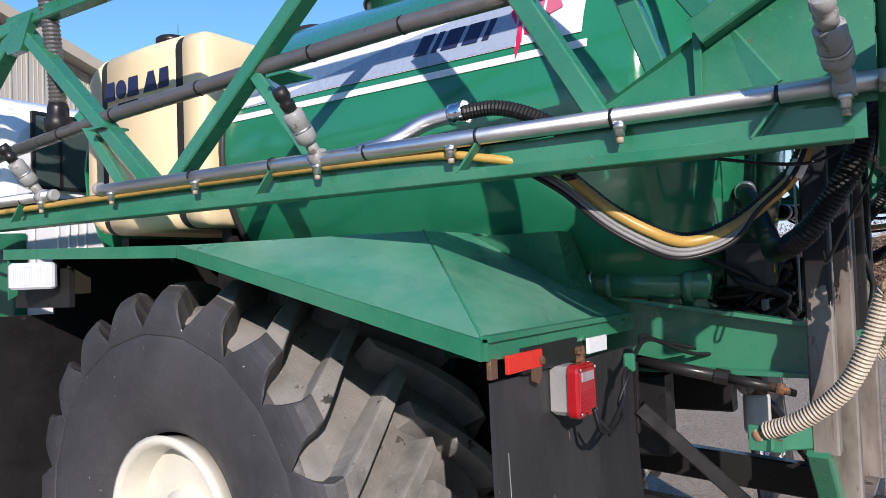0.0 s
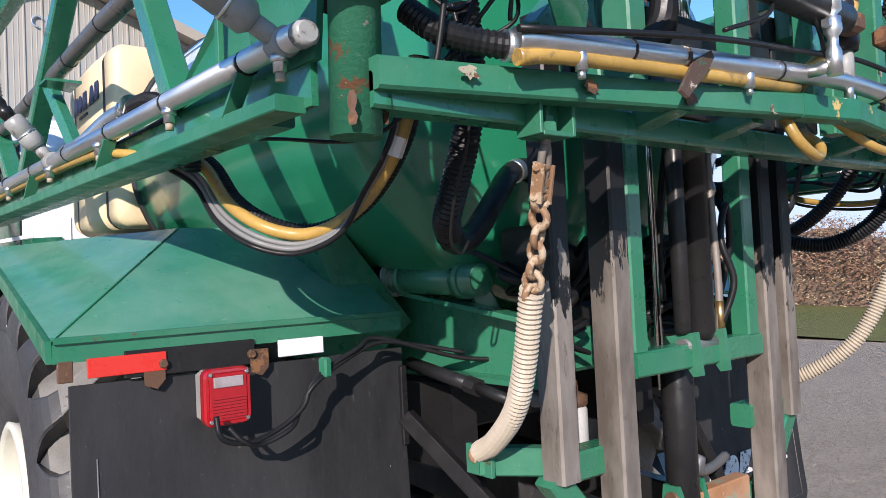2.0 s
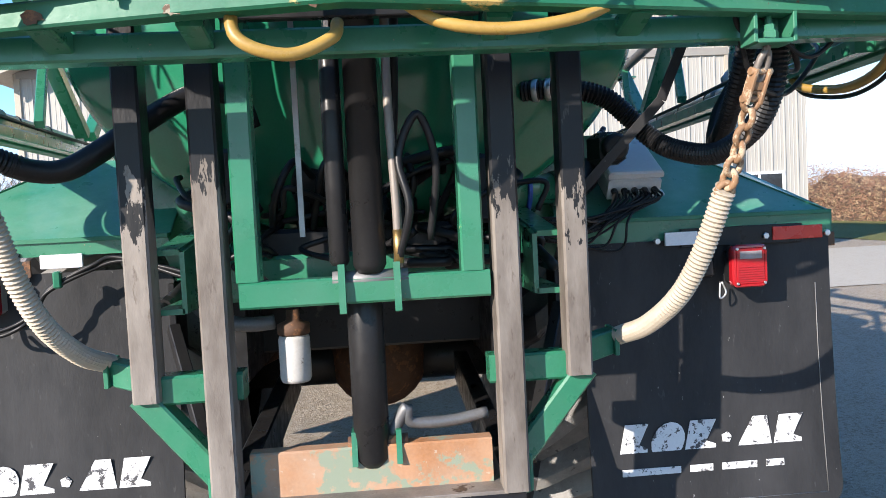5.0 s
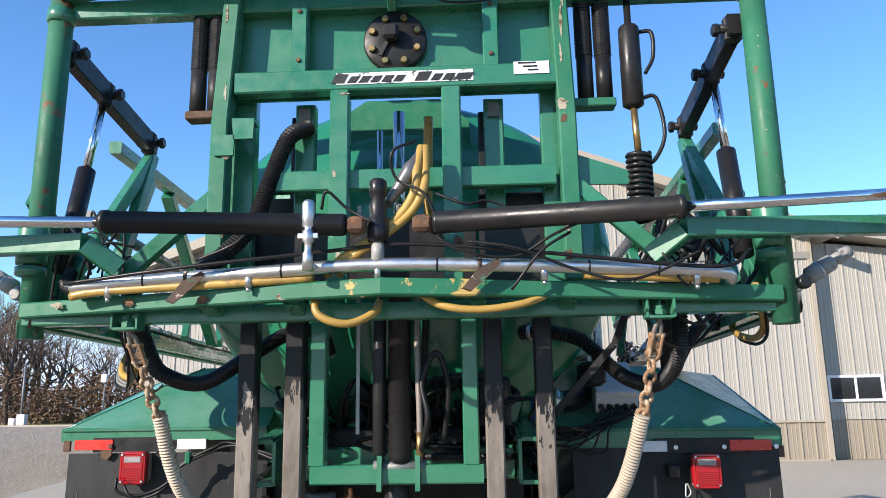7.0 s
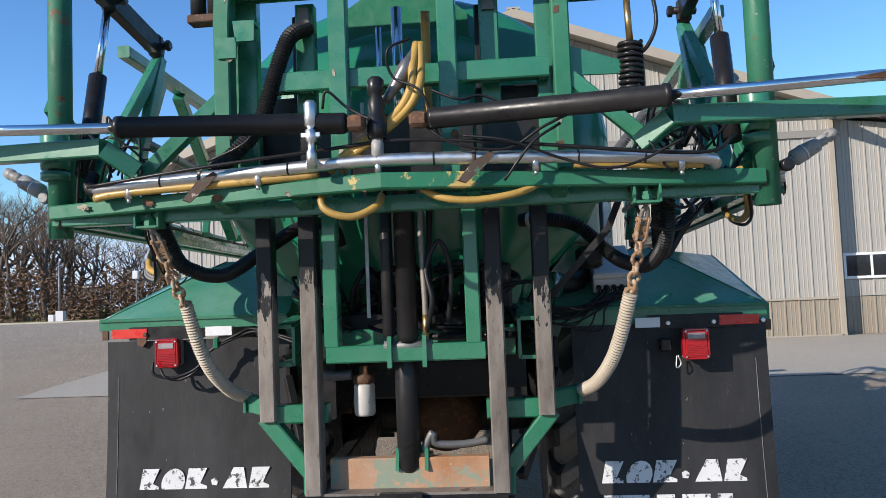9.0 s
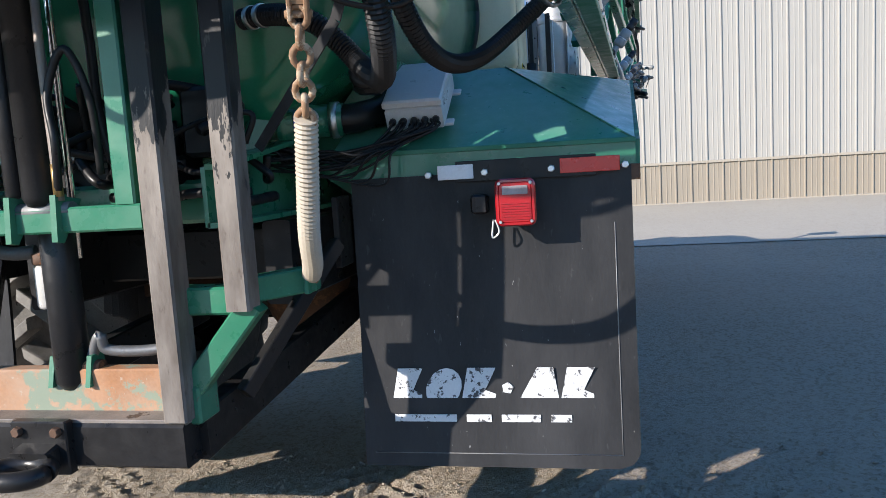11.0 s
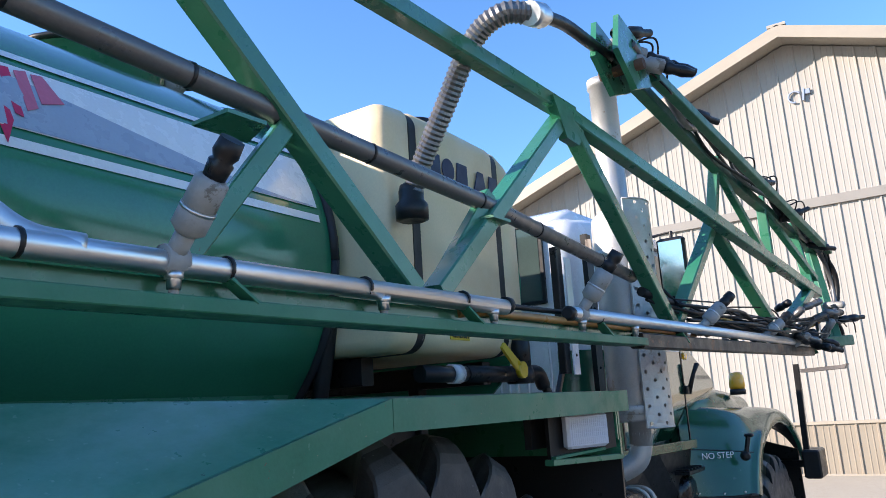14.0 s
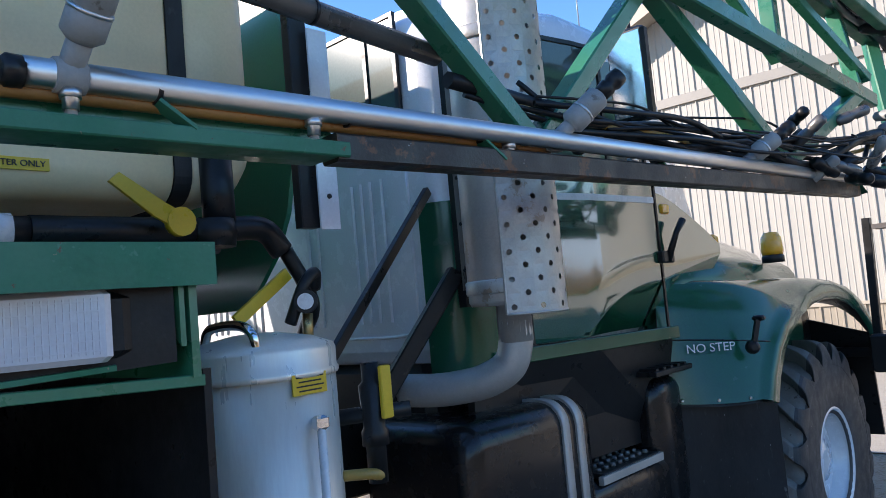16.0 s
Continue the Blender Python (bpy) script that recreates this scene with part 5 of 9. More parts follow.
part("antenna", Geo().tube([(0.9, 4.3, 2.6), (0.9, 4.3, 3.7)], 0.003, 5), STEEL, truck)

# ---- tanks ----
TCZ, TA, TB = 2.13, 0.855, 0.70
tank = thing("product_tank", "glossy green elliptical steel product tank with white and grey stripes", "tank", (0, 0.8, 1.43))


def tank_ring(y, k=1.0, n=64):
    return [Vector((TA * k * math.cos(2 * math.pi * i / n), y, TCZ + TB * k * math.sin(2 * math.pi * i / n))) for i in range(n)]


g = Geo().loft([tank_ring(-0.27, 0.02), tank_ring(-0.265, 0.25), tank_ring(-0.245, 0.5), tank_ring(-0.205, 0.72), tank_ring(-0.155, 0.88), tank_ring(-0.11, 0.965), tank_ring(-0.08, 0.995), tank_ring(-0.06, 1.0),
                tank_ring(0.85, 1.0), tank_ring(1.66, 1.0), tank_ring(1.68, 0.995), tank_ring(1.74, 0.9), tank_ring(1.78, 0.5), tank_ring(1.80, 0.02)])
body = part("shell", g, TANK_GREEN, tank)


def tank_pt(y, z, off, sx):
    t = math.asin(max(-1, min(1, (z - TCZ) / TB)))
    return Vector((sx * (TA + off) * math.cos(t), y, TCZ + (TB + off) * math.sin(t)))


def tank_patch(sx, y0, y1, lo, hi, off, n=12, rows=3):
    """A thin patch on the tank's flank between two height functions of y."""
    s = Geo()
    out = []
    for i in range(n + 1):
        y = y0 + (y1 - y0) * i / n
        out.append([tank_pt(y, lo(y) + (hi(y) - lo(y)) * j / rows, off, sx) for j in range(rows + 1)])
    s.loft(out, smooth=True, caps=False, closed=False)
    return s


part("end_band", Geo().tube([Vector((TA * 1.003 * math.cos(2 * math.pi * i / 64), 1.65, TCZ + TB * 1.003 * math.sin(2 * math.pi * i / 64))) for i in range(65)], 0.016, 6), RUBBER, tank)
for sx in (-1, 1):
    const = lambda v: (lambda y: v)
    part("white_stripe", tank_patch(sx, 0.06, 1.60, const(2.500), const(2.522), 0.003), STRIPE_WHITE, tank)
    part("white_stripe", tank_patch(sx, 0.06, 1.60, const(2.245), const(2.270), 0.003), STRIPE_WHITE, tank)
    part("white_band", tank_patch(sx, 0.08, 1.60, const(2.295), const(2.475), 0.003), STRIPE_WHITE, tank)
    part("grey_sweep", tank_patch(sx, 0.30, 1.58, lambda y: 2.297, lambda y: 2.30 + 0.170 * (0.5 + 0.5 * math.cos(math.pi * (y - 0.30) / 1.28)), 0.0045), STRIPE_GREY, tank, "blue-grey sweep in the band")
    # slanted plain blocks in place of the product name
    y = 0.70 if sx < 0 else 0.25
    step = -1 if sx < 0 else 1
    for k, wd in enumerate((0.06, 0.028, 0.07, 0.066, 0.03)):
        y0, y1 = y, y + step * wd
        s = Geo()
        sl = 0.02 * step
        quad = [tank_pt(y0, 2.34, 0.006, sx), tank_pt(y1 - step * 0.006, 2.34, 0.006, sx), tank_pt(y1 - step * 0.006 + sl, 2.415, 0.006, sx), tank_pt(y0 + sl, 2.415, 0.006, sx)]
        s.plate(quad, (sx * 0.001, 0, 0.0005))
        part("emblem_block", s, INK_BLUE, tank, "dark blue slanted block")
        y = y1 + step * 0.012
    y += step * 0.05
    PINKS = ((INK_RED, ((0.0, 2.425), (0.035, 2.45), (0.058, 2.31), (0.042, 2.25))), (INK_RED, ((0.045, 2.455), (0.072, 2.46), (0.082, 2.325), (0.064, 2.33))), (INK_PINK, ((0.082, 2.455), (0.112, 2.465), (0.118, 2.36), (0.092, 2.345))), (INK_PINK, ((0.122, 2.46), (0.15, 2.465), (0.185, 2.395), (0.128, 2.375))))
    for ink, quad in PINKS:
        s = Geo().plate([tank_pt(y + step * a, z, 0.006, sx) for a, z in quad], (sx * 0.001, 0, 0.0005))
        part("emblem_flash", s, ink, tank, "faded red slanted bar")
hx = Vector((0.05, 1.30, 2.80))
part("hatch_neck", Geo().lathe([(0.23, -0.02), (0.23, 0.10), (0.245, 0.10), (0.245, 0.125), (0.2, 0.16), (0.0, 0.175)], hx, (0, 0, 1), 32), GREEN, tank, "round green top hatch")
part("hatch_ring", Geo().tube([hx + Vector((0.25 * math.cos(a / 5), 0.25 * math.sin(a / 5), 0.112)) for a in range(33)], 0.012, 8), BLACK_PAINT, tank)
part("vent_coupling", Geo().lathe([(0.03, 0), (0.034, 0.01), (0.034, 0.05), (0.026, 0.06), (0.03, 0.09)], (0.20, 1.50, 2.865), (0.8, 0.55, 0.12), 14), GREY_PLASTIC, tank, "grey hose coupling")
part("vent_hose", Geo().tube(spline([(0.26, 1.54, 2.872), (0.36, 1.60, 2.865), (0.48, 1.655, 2.79), (0.62, 1.675, 2.65), (0.74, 1.68, 2.46), (0.79, 1.68, 2.28), (0.81, 1.68, 2.08), (0.79, 1.68, 1.88), (0.74, 1.68, 1.66)], 8), 0.027, 12), HOSE_BLACK, tank, "black hose down the tank end")
# saddle pieces and rear pipework
for sx in (-1, 1):
    part("tank_saddle", Geo().plate([(sx * 0.62, 0.2, 1.30), (sx * 0.80, 0.2, 1.72), (sx * 0.70, 0.2, 1.72), (sx * 0.45, 0.2, 1.42)], (0, 1.3, 0)), GREEN, tank)
    part("rear_leg", Geo().bar((sx * 0.36, -0.12, 1.35), (sx * 0.50, -0.02, 1.78), 0.06, 0.06), GREEN, tank)
part("rear_plate", Geo().plate([(-0.30, -0.20, 2.25), (-0.24, -0.20, 2.74), (-0.15, -0.20, 2.80), (0.16, -0.20, 2.80), (0.28, -0.20, 2.70), (0.30, -0.20, 2.25), (0.0, -0.20, 1.58)], (0, 0.02, 0)), GREEN, tank, "green rear tank bracket plate")
g = Geo().tube([(-0.50, 0.24, 1.556), (-0.47, -0.16, 1.54)], 0.045, 16).lathe([(0.054, 0), (0.054, 0.03)], (-0.475, -0.08, 1.543), (0.05, -1, 0), 16).lathe([(0.05, 0), (0.05, 0.025)], (-0.495, 0.17, 1.553), (0.05, -1, 0), 16)
part("filter_body", g, GREEN, tank, "long green strainer body")
part("filter_band", Geo().lathe([(0.055, 0), (0.058, 0.02)], (-0.501, 0.225, 1.556), (0.05, -1, 0), 16), STEEL, tank)
g = Geo().lathe([(0.04, -0.16), (0.05, -0.14), (0.05, 0.02), (0.09, 0.03), (0.09, 0.05), (0.075, 0.06), (0.075, 0.12), (0.05, 0.13), (0.05, 0.22)], (0.42, 0.06, 1.545), (1, 0.1, 0), 20)
part("pump_body", g, GREEN, tank, "green pump with a flange")
for k in range(6):
    a = math.pi / 3 * k
    part("pump_bolt", Geo().hexnut((0.448, 0.06 + 0.076 * math.cos(a), 1.545 + 0.076 * math.sin(a)), (-1, -0.1, 0), 0.011, 0.018), RUST_DARK, tank)
part("pump_ring", Geo().lathe([(0.078, 0), (0.081, 0.004), (0.081, 0.012), (0.078, 0.016)], (0.50, 0.068, 1.545), (1, 0.1, 0), 20), BLUE_PLASTIC, tank, "blue sealing ring")
part("pump_outlet", Geo().tube(spline([(0.62, 0.08, 1.545), (0.68, 0.10, 1.55), (0.74, 0.18, 1.58), (0.76, 0.30, 1.66)], 6), 0.045, 14), BLACK_PLASTIC, tank)
part("pump_inlet", Geo().tube(spline([(0.27, 0.045, 1.545), (0.18, 0.03, 1.55), (0.08, 0.05, 1.60), (0.03, 0.08, 1.68)], 6), 0.04, 14), HOSE_BLACK, tank)
part("pump_clamp", Geo().lathe([(0.056, 0), (0.056, 0.025)], (0.60, 0.078, 1.545), (1, 0.1, 0), 16), STEEL, tank)

rinse = thing("rinse_tank", "cream moulded plastic rinse tank held by two dark straps", "tank", (0, 2.1, 1.75))


def moulded_ring(y, a, zb, zt, r=0.12, n=8):
    """A rounded rectangle across the truck."""
    out = []
    for cx, cz, a0 in ((a - r, zt - r, 0), (-a + r, zt - r, 90), (-a + r, zb + r, 180), (a - r, zb + r, 270)):
        out += [Vector((RINSE_X + cx + r * math.cos(radians(a0 + 90 * k / (n - 1))), y, cz + r * math.sin(radians(a0 + 90 * k / (n - 1))))) for k in range(n)]
    return out


RINSE_X = 0.065
shapes = [(1.695, 0.90, 1.87, 2.55, 0.06), (1.70, 0.952, 1.85, 2.615, 0.06), (1.715, 0.970, 1.835, 2.64, 0.06), (1.74, 0.974, 1.834, 2.648, 0.065), (1.822, 0.976, 1.832, 2.655, 0.065), (1.828, 0.967, 1.839, 2.647, 0.065), (1.872, 0.967, 1.839, 2.647, 0.065), (1.878, 0.978, 1.831, 2.657, 0.065),
          (2.12, 0.980, 1.830, 2.66, 0.065), (2.367, 0.978, 1.831, 2.657, 0.065), (2.373, 0.967, 1.839, 2.647, 0.065), (2.417, 0.967, 1.839, 2.647, 0.065), (2.423, 0.976, 1.835, 2.653, 0.065), (2.50, 0.973, 1.845, 2.635, 0.075), (2.55, 0.965, 1.87, 2.60, 0.085), (2.58, 0.945, 1.90, 2.54, 0.09), (2.592, 0.90, 1.96, 2.47, 0.09)]
part("moulded_body", Geo().loft([moulded_ring(*q) for q in shapes]), CREAM, rinse)
for y in (1.85, 2.395):
    outer = [moulded_ring(y + d, 0.967 + o, 1.839 - o, 2.647 + o, 0.065 + o) for d, o in ((-0.02, 0.001), (-0.02, 0.007), (0.02, 0.007), (0.02, 0.001))]
    part("strap", Geo().loft(outer, caps=False, smooth=False), RUBBER, rinse, "dark rubber-lined strap")
for sx in (-1, 1):
    part("fill_lid", Geo().lathe([(0.062, -0.01), (0.062, 0.02), (0.072, 0.02), (0.072, 0.052), (0.062, 0.06), (0, 0.06)], (RINSE_X + sx * 0.82, 2.10, 2.657), (0, 0, 1), 24), BLACK_PLASTIC, rinse, "black screw lid")
    x = 1.92 if sx > 0 else 2.375
    step = 1 if sx > 0 else -1
    for k, wd in enumerate((0.085, 0.088, 0.09, 0.0, 0.105, 0.08)):
        if not wd:
            x += step * 0.03
            continue
        z0, z1 = 2.435, 2.52
        sl = 0.012 * step
        y0, y1 = x, x + step * (wd - 0.01)

        def rp(y, z):
            return Vector((RINSE_X + sx * 0.983, y, z))
        if k == 1:
            ring = [rp((y0 + y1) / 2 + (y1 - y0) / 2 * math.cos(a * math.pi / 8), (z0 + z1) / 2 + (z1 - z0) / 2 * math.sin(a * math.pi / 8)) for a in range(16)]
        elif k == 4:
            ring = [rp(y0, z0), rp(y1, z0), rp(y1 - (y1 - y0) * 0.25, z1), rp(y0 + (y1 - y0) * 0.35, z1)]
        else:
            ring = [rp(y0, z0), rp(y1, z0), rp(y1 - (y1 - y0) * 0.2 + sl, z1), rp(y0 + sl, z1)]
        part("emblem_block", Geo().plate(ring, (sx * 0.003, 0, 0)), INK_BLUE, rinse, "dark blue block")
        x += step * wd
    part("text_bar", Geo().box((RINSE_X + sx * 0.983, 2.2, 2.41), (0.006, 0.15, 0.013)), INK_BLACK, rinse)
lab = part("warning_label", Geo().box((1.0455, 2.06, 1.89), (0.004, 0.12, 0.024)), YELLOW_PAINT, rinse, "yellow label with black words")
m = Matrix(((0, 0, 1, 1.049), (1, 0, 0, 2.06), (0, 1, 0, 1.89), (0, 0, 0, 1)))
writing("label_text", "WATER ONLY", 0.0165, m, INK_BLACK, lab)
for y in (1.8, 2.55):
    part("cradle", Geo().bar((-0.72, y, 1.785), (0.85, y, 1.785), 0.06, 0.09), BLACK_PAINT, rinse)
    for sx in (-1, 1):
        part("cradle_leg", Geo().bar((sx * 0.5, y, 1.2), (sx * 0.5, y, 1.745), 0.06, 0.06), BLACK_PAINT, rinse)
# bulkhead plate between tank and cab
half = [(0.60, 1.60), (0.76, 1.74), (0.83, 1.85), (0.89, 2.04), (0.90, 2.19), (0.88, 2.35), (0.80, 2.52), (0.66, 2.64)]
g = Geo().plate([(x, 2.80, z) for x, z in half] + [(2 * RINSE_X - x, 2.80, z) for x, z in reversed(half)], (0, 0.015, 0))
part("bulkhead", g, TANK_GREEN, rinse, "green curved bulkhead plate")

# ---- valves under the rinse tank, right side ----
vv = thing("ball_valve", "black plastic ball valve with a long yellow handle", "valve", (1.05, 2.35, 1.70), "ball valves")
part("valve_body", Geo().tube([(1.02, 1.85, 1.765), (1.04, 2.08, 1.765)], 0.028, 12).tube([(1.04, 2.08, 1.765), (1.06, 2.46, 1.765)], 0.03, 14).lathe([(0.05, 0), (0.055, 0.03), (0.05, 0.06)], (1.06, 2.44, 1.73), (0, 0, 1), 14).tube([(1.06, 2.46, 1.75), (1.06, 2.46, 1.95)], 0.036, 14).tube(spline([(1.06, 2.46, 1.77), (1.07, 2.56, 1.77), (1.07, 2.61, 1.72)], 6), 0.028, 12), BLACK_PLASTIC, vv)
part("handle", Geo().plate([(1.12, 2.335, 1.755), (1.12, 2.355, 1.785), (1.12, 2.30, 1.815), (1.12, 2.215, 1.868), (1.12, 2.195, 1.85), (1.12, 2.28, 1.785)], (0.010, 0, 0)).lathe([(0.03, 0), (0.03, 0.02)], (1.115, 2.335, 1.775), (1, 0, 0), 14), YELLOW_PAINT, vv, "yellow lever")
part("clamp", Geo().lathe([(0.033, 0), (0.033, 0.05)], (1.035, 2.0, 1.765), (0.05, 1, 0), 14), STRIPE_WHITE, vv, "white clamp")
dr = thing("inductor_drum", "brushed stainless steel drum with a domed lid and handle", "drum", (1.11, 2.50, 0.72), "")
DC = Vector((1.11, 2.50, 0))
part("shell", Geo().lathe([(0.155, 0.72), (0.165, 0.76), (0.165, 1.45)], DC, (0, 0, 1), 36), DRUM_STEEL, dr)
part("lid", Geo().lathe([(0.170, 1.440), (0.172, 1.444), (0.172, 1.452), (0.168, 1.456), (0.168, 1.494), (0.164, 1.504), (0.12, 1.522), (0.05, 1.535), (0.0, 1.538)], DC, (0, 0, 1), 36), DRUM_STEEL, dr, "domed steel lid")
part("handle", Geo().tube(spline([DC + Vector((0.115, -0.075, 1.505)), DC + Vector((0.112, -0.078, 1.535)), DC + Vector((0.085, -0.08, 1.552)), DC + Vector((0.03, -0.08, 1.558)), DC + Vector((-0.05, -0.08, 1.552)), DC + Vector((-0.075, -0.078, 1.53)), DC + Vector((-0.08, -0.075, 1.515))], 6), 0.0105, 10), CHROME, dr)
a = radians(4)
part("warning_label", Geo().box(DC + Vector((0.1655 * math.cos(a), 0.1655 * math.sin(a), 1.428)), (0.004, 0.088, 0.042), rz=4), YELLOW_PAINT, dr, "yellow warning label with tiny print")
for k in range(4):
    part("text_bar", Geo().box(DC + Vector((0.1675 * math.cos(a), 0.1675 * math.sin(a), 1.442 - 0.009 * k)), (0.003, 0.07 - 0.012 * (k % 2), 0.003), rz=4), INK_BLACK, dr)
a2 = radians(5)
part("sight_tube", Geo().tube([DC + Vector((0.188 * math.cos(a2), 0.188 * math.sin(a2), 0.8)), DC + Vector((0.188 * math.cos(a2), 0.188 * math.sin(a2), 1.34))], 0.009, 8), STRIPE_WHITE, dr)
part("sight_fitting", Geo().box(DC + Vector((0.186 * math.cos(a2), 0.186 * math.sin(a2), 1.35)), (0.03, 0.03, 0.03), 0.2), CHROME, dr)
v2 = thing("ball_valve", "black ball valve with a yellow handle beside the drum", "valve", (1.25, 2.69, 1.2), "ball valves")
part("valve_body", Geo().tube([(1.255, 2.69, 1.19), (1.255, 2.69, 1.40)], 0.022, 12).lathe([(0.03, 1.27), (0.03, 1.30), (0.024, 1.31), (0.03, 1.40), (0.02, 1.41), (0.02, 1.45)], (1.255, 2.69, 0), (0, 0, 1), 12).tube([(1.20, 2.64, 1.335), (1.30, 2.76, 1.34)], 0.018, 10), BLACK_PLASTIC, v2)
part("handle", Geo().box((1.29, 2.70, 1.385), (0.012, 0.03, 0.115), 0.2), YELLOW_PAINT, v2)
part("drain_hose", Geo().tube(spline([(1.22, 2.62, 1.215), (1.27, 2.66, 1.215), (1.26, 2.70, 1.20)], 5), 0.012, 8), HOSE_YELLOW, v2)
g = Geo().tube(spline([(1.07, 2.62, 1.72), (1.08, 2.66, 1.64), (1.05, 2.70, 1.58), (0.95, 2.74, 1.52), (0.85, 2.8, 1.46)], 6), 0.018, 10)
solo("plumbing", g, BLACK_PLASTIC, "black plastic plumbing elbow behind the drum", "pipe", "")
solo("plumbing", Geo().tube(spline([(1.14, 2.57, 1.55), (1.17, 2.59, 1.63), (1.16, 2.63, 1.66), (1.12, 2.66, 1.63)], 6), 0.014, 8), BLACK_PLASTIC, "thin black plastic fittings above the drum", "pipe", "")
v3 = thing("valve_lever", "long yellow lever behind the drum", "valve", (1.08, 2.55, 1.56))
part("lever", Geo().bar((1.10, 2.46, 1.565), (1.10, 2.60, 1.665), 0.012, 0.028), YELLOW_PAINT, v3)
gauge = thing("pressure_gauge", "small round pressure gauge with a white dial", "gauge", (1.17, 2.58, 1.55))
part("case", Geo().lathe([(0.022, 0), (0.026, 0.008), (0.026, 0.026)], (1.165, 2.60, 1.596), (0.75, -0.66, 0), 18), BLACK_PLASTIC, gauge)
part("dial", Geo().lathe([(0.018, 0.027), (0.018, 0.029)], (1.165, 2.60, 1.596), (0.75, -0.66, 0), 18), STRIPE_WHITE, gauge)
part("stem", Geo().tube([(1.165, 2.60, 1.57), (1.16, 2.60, 1.50)], 0.012, 8), BRASS, gauge)
tb = thing("bulkhead_bracket", "black upright with a pale drilled plate beside the rinse tank", "bracket", (1.18, 2.62, 1.75))
part("upright", Geo().bar((1.165, 2.62, 1.76), (1.165, 2.62, 2.26), 0.03, 0.05), BLACK_PAINT, tb)
part("plate", Geo().bar((1.195, 2.66, 1.755), (1.195, 2.66, 2.22), 0.006, 0.055, up=(0, 1, 0)), WHITE_PAINT, tb)
part("hole", Geo().lathe([(0.006, 0), (0.006, 0.004)], (1.197, 2.66, 1.83), (1, 0, 0), 8), BLACK_PAINT, tb)

# ---- control box on the right fender ----
cb = thing("control_box", "light grey plastic control box with black cables on the fender", "control box", (0.83, 0.22, 1.50))
u = Vector((1, 0, 0))
sl = Vector((0, 0.45, 0.275)).normalized()
nn = Vector((0, -0.275, 0.45)).normalized()
o = Vector((0.865, 0.075, 1.497))


def bx(a, b, c):
    return o + u * a + sl * b + nn * c


def slab(s, a0, a1, b0, b1, c0, c1, k=0.006):
    s.loft([[bx(a0 + k, b0 + k, c0), bx(a1 - k, b0 + k, c0), bx(a1 - k, b1 - k, c0), bx(a0 + k, b1 - k, c0)], [bx(a0, b0, c0 + k), bx(a1, b0, c0 + k), bx(a1, b1, c0 + k), bx(a0, b1, c0 + k)],
            [bx(a0, b0, c1 - k), bx(a1, b0, c1 - k), bx(a1, b1, c1 - k), bx(a0, b1, c1 - k)], [bx(a0 + k, b0 + k, c1), bx(a1 - k, b0 + k, c1), bx(a1 - k, b1 - k, c1), bx(a0 + k, b1 - k, c1)]], smooth=False)
    return s


part("case", slab(Geo(), -0.087, 0.087, 0.0, 0.255, 0.0, 0.072), BOX_GREY, cb)
part("lid", slab(Geo(), -0.090, 0.090, -0.003, 0.258, 0.074, 0.10), BOX_GREY, cb)
for b in (0.03, 0.225):
    part("mount_ear", slab(Geo(), 0.085, 0.112, b - 0.015, b + 0.015, -0.002, 0.008, 0.002), BOX_GREY, cb)
for k in range(6):
    part("logo_bar", slab(Geo(), 0.0855, 0.0875, 0.055 + 0.024 * k, 0.073 + 0.024 * k, 0.034, 0.056, 0.0005), INK_WHITE, cb, "raised white mark")
for k in range(5):
    part("cable_gland", Geo().lathe([(0.011, 0), (0.011, 0.012), (0.007, 0.018)], bx(-0.066 + 0.033 * k, -0.001, 0.035), -sl, 10), BLACK_PLASTIC, cb)
    p = bx(-0.066 + 0.033 * k, -0.015, 0.035)
    e = Vector((0.62 - 0.05 * k, -0.01 + 0.015 * k, 1.44 + 0.006 * k))
    solo("cable", Geo().tube(spline([p, p + Vector((-0.02, -0.03, -0.035)), p.lerp(e, 0.55) + Vector((0, -0.03, -0.05 - 0.01 * (k % 3))), e, (0.45 - 0.04 * k, -0.08, 1.43), (0.25, -0.15, 1.42)], 7), 0.0045, 6), HOSE_BLACK, "thin black cable from the control box", "cable", "control cables")
rnd = random.Random(77)
for k in range(16):
    p = bx(-0.07 + 0.0095 * k, -0.012, 0.028 + 0.012 * (k % 2))
    e = Vector((0.66 - 0.02 * k, -0.03 + rnd.uniform(-0.02, 0.02), 1.43 + rnd.uniform(-0.03, 0.03)))
    q = Vector((0.36 + rnd.uniform(-0.05, 0.05), -0.05 + rnd.uniform(-0.03, 0.03), 1.47 + rnd.uniform(-0.02, 0.03)))
    solo("cable", Geo().tube(spline([p, p + Vector((-0.015, -0.03, -0.03)), p.lerp(e, 0.5) + Vector((0, -0.04, -0.03 - rnd.uniform(0, 0.06))), e, q, (0.05 - 0.02 * k, -0.10, 1.50 + rnd.uniform(-0.04, 0.04))], 7), 0.0038, 6), HOSE_BLACK, "thin black cable from the control box", "cable", "control cables")
for k in range(4):
    e = Vector((0.64 + 0.05 * k, -0.012, 1.40))
    solo("cable", Geo().tube(spline([bx(0.0 + 0.02 * k, -0.012, 0.03), bx(0.0, -0.05, 0.0), (0.72 + 0.03 * k, -0.035, 1.43), (0.62 + 0.05 * k, -0.03, 1.375 - 0.012 * k), (0.52, -0.03, 1.40)], 7), 0.004, 6), HOSE_BLACK, "thin black cable drooping over the fender lip", "cable", "control cables")


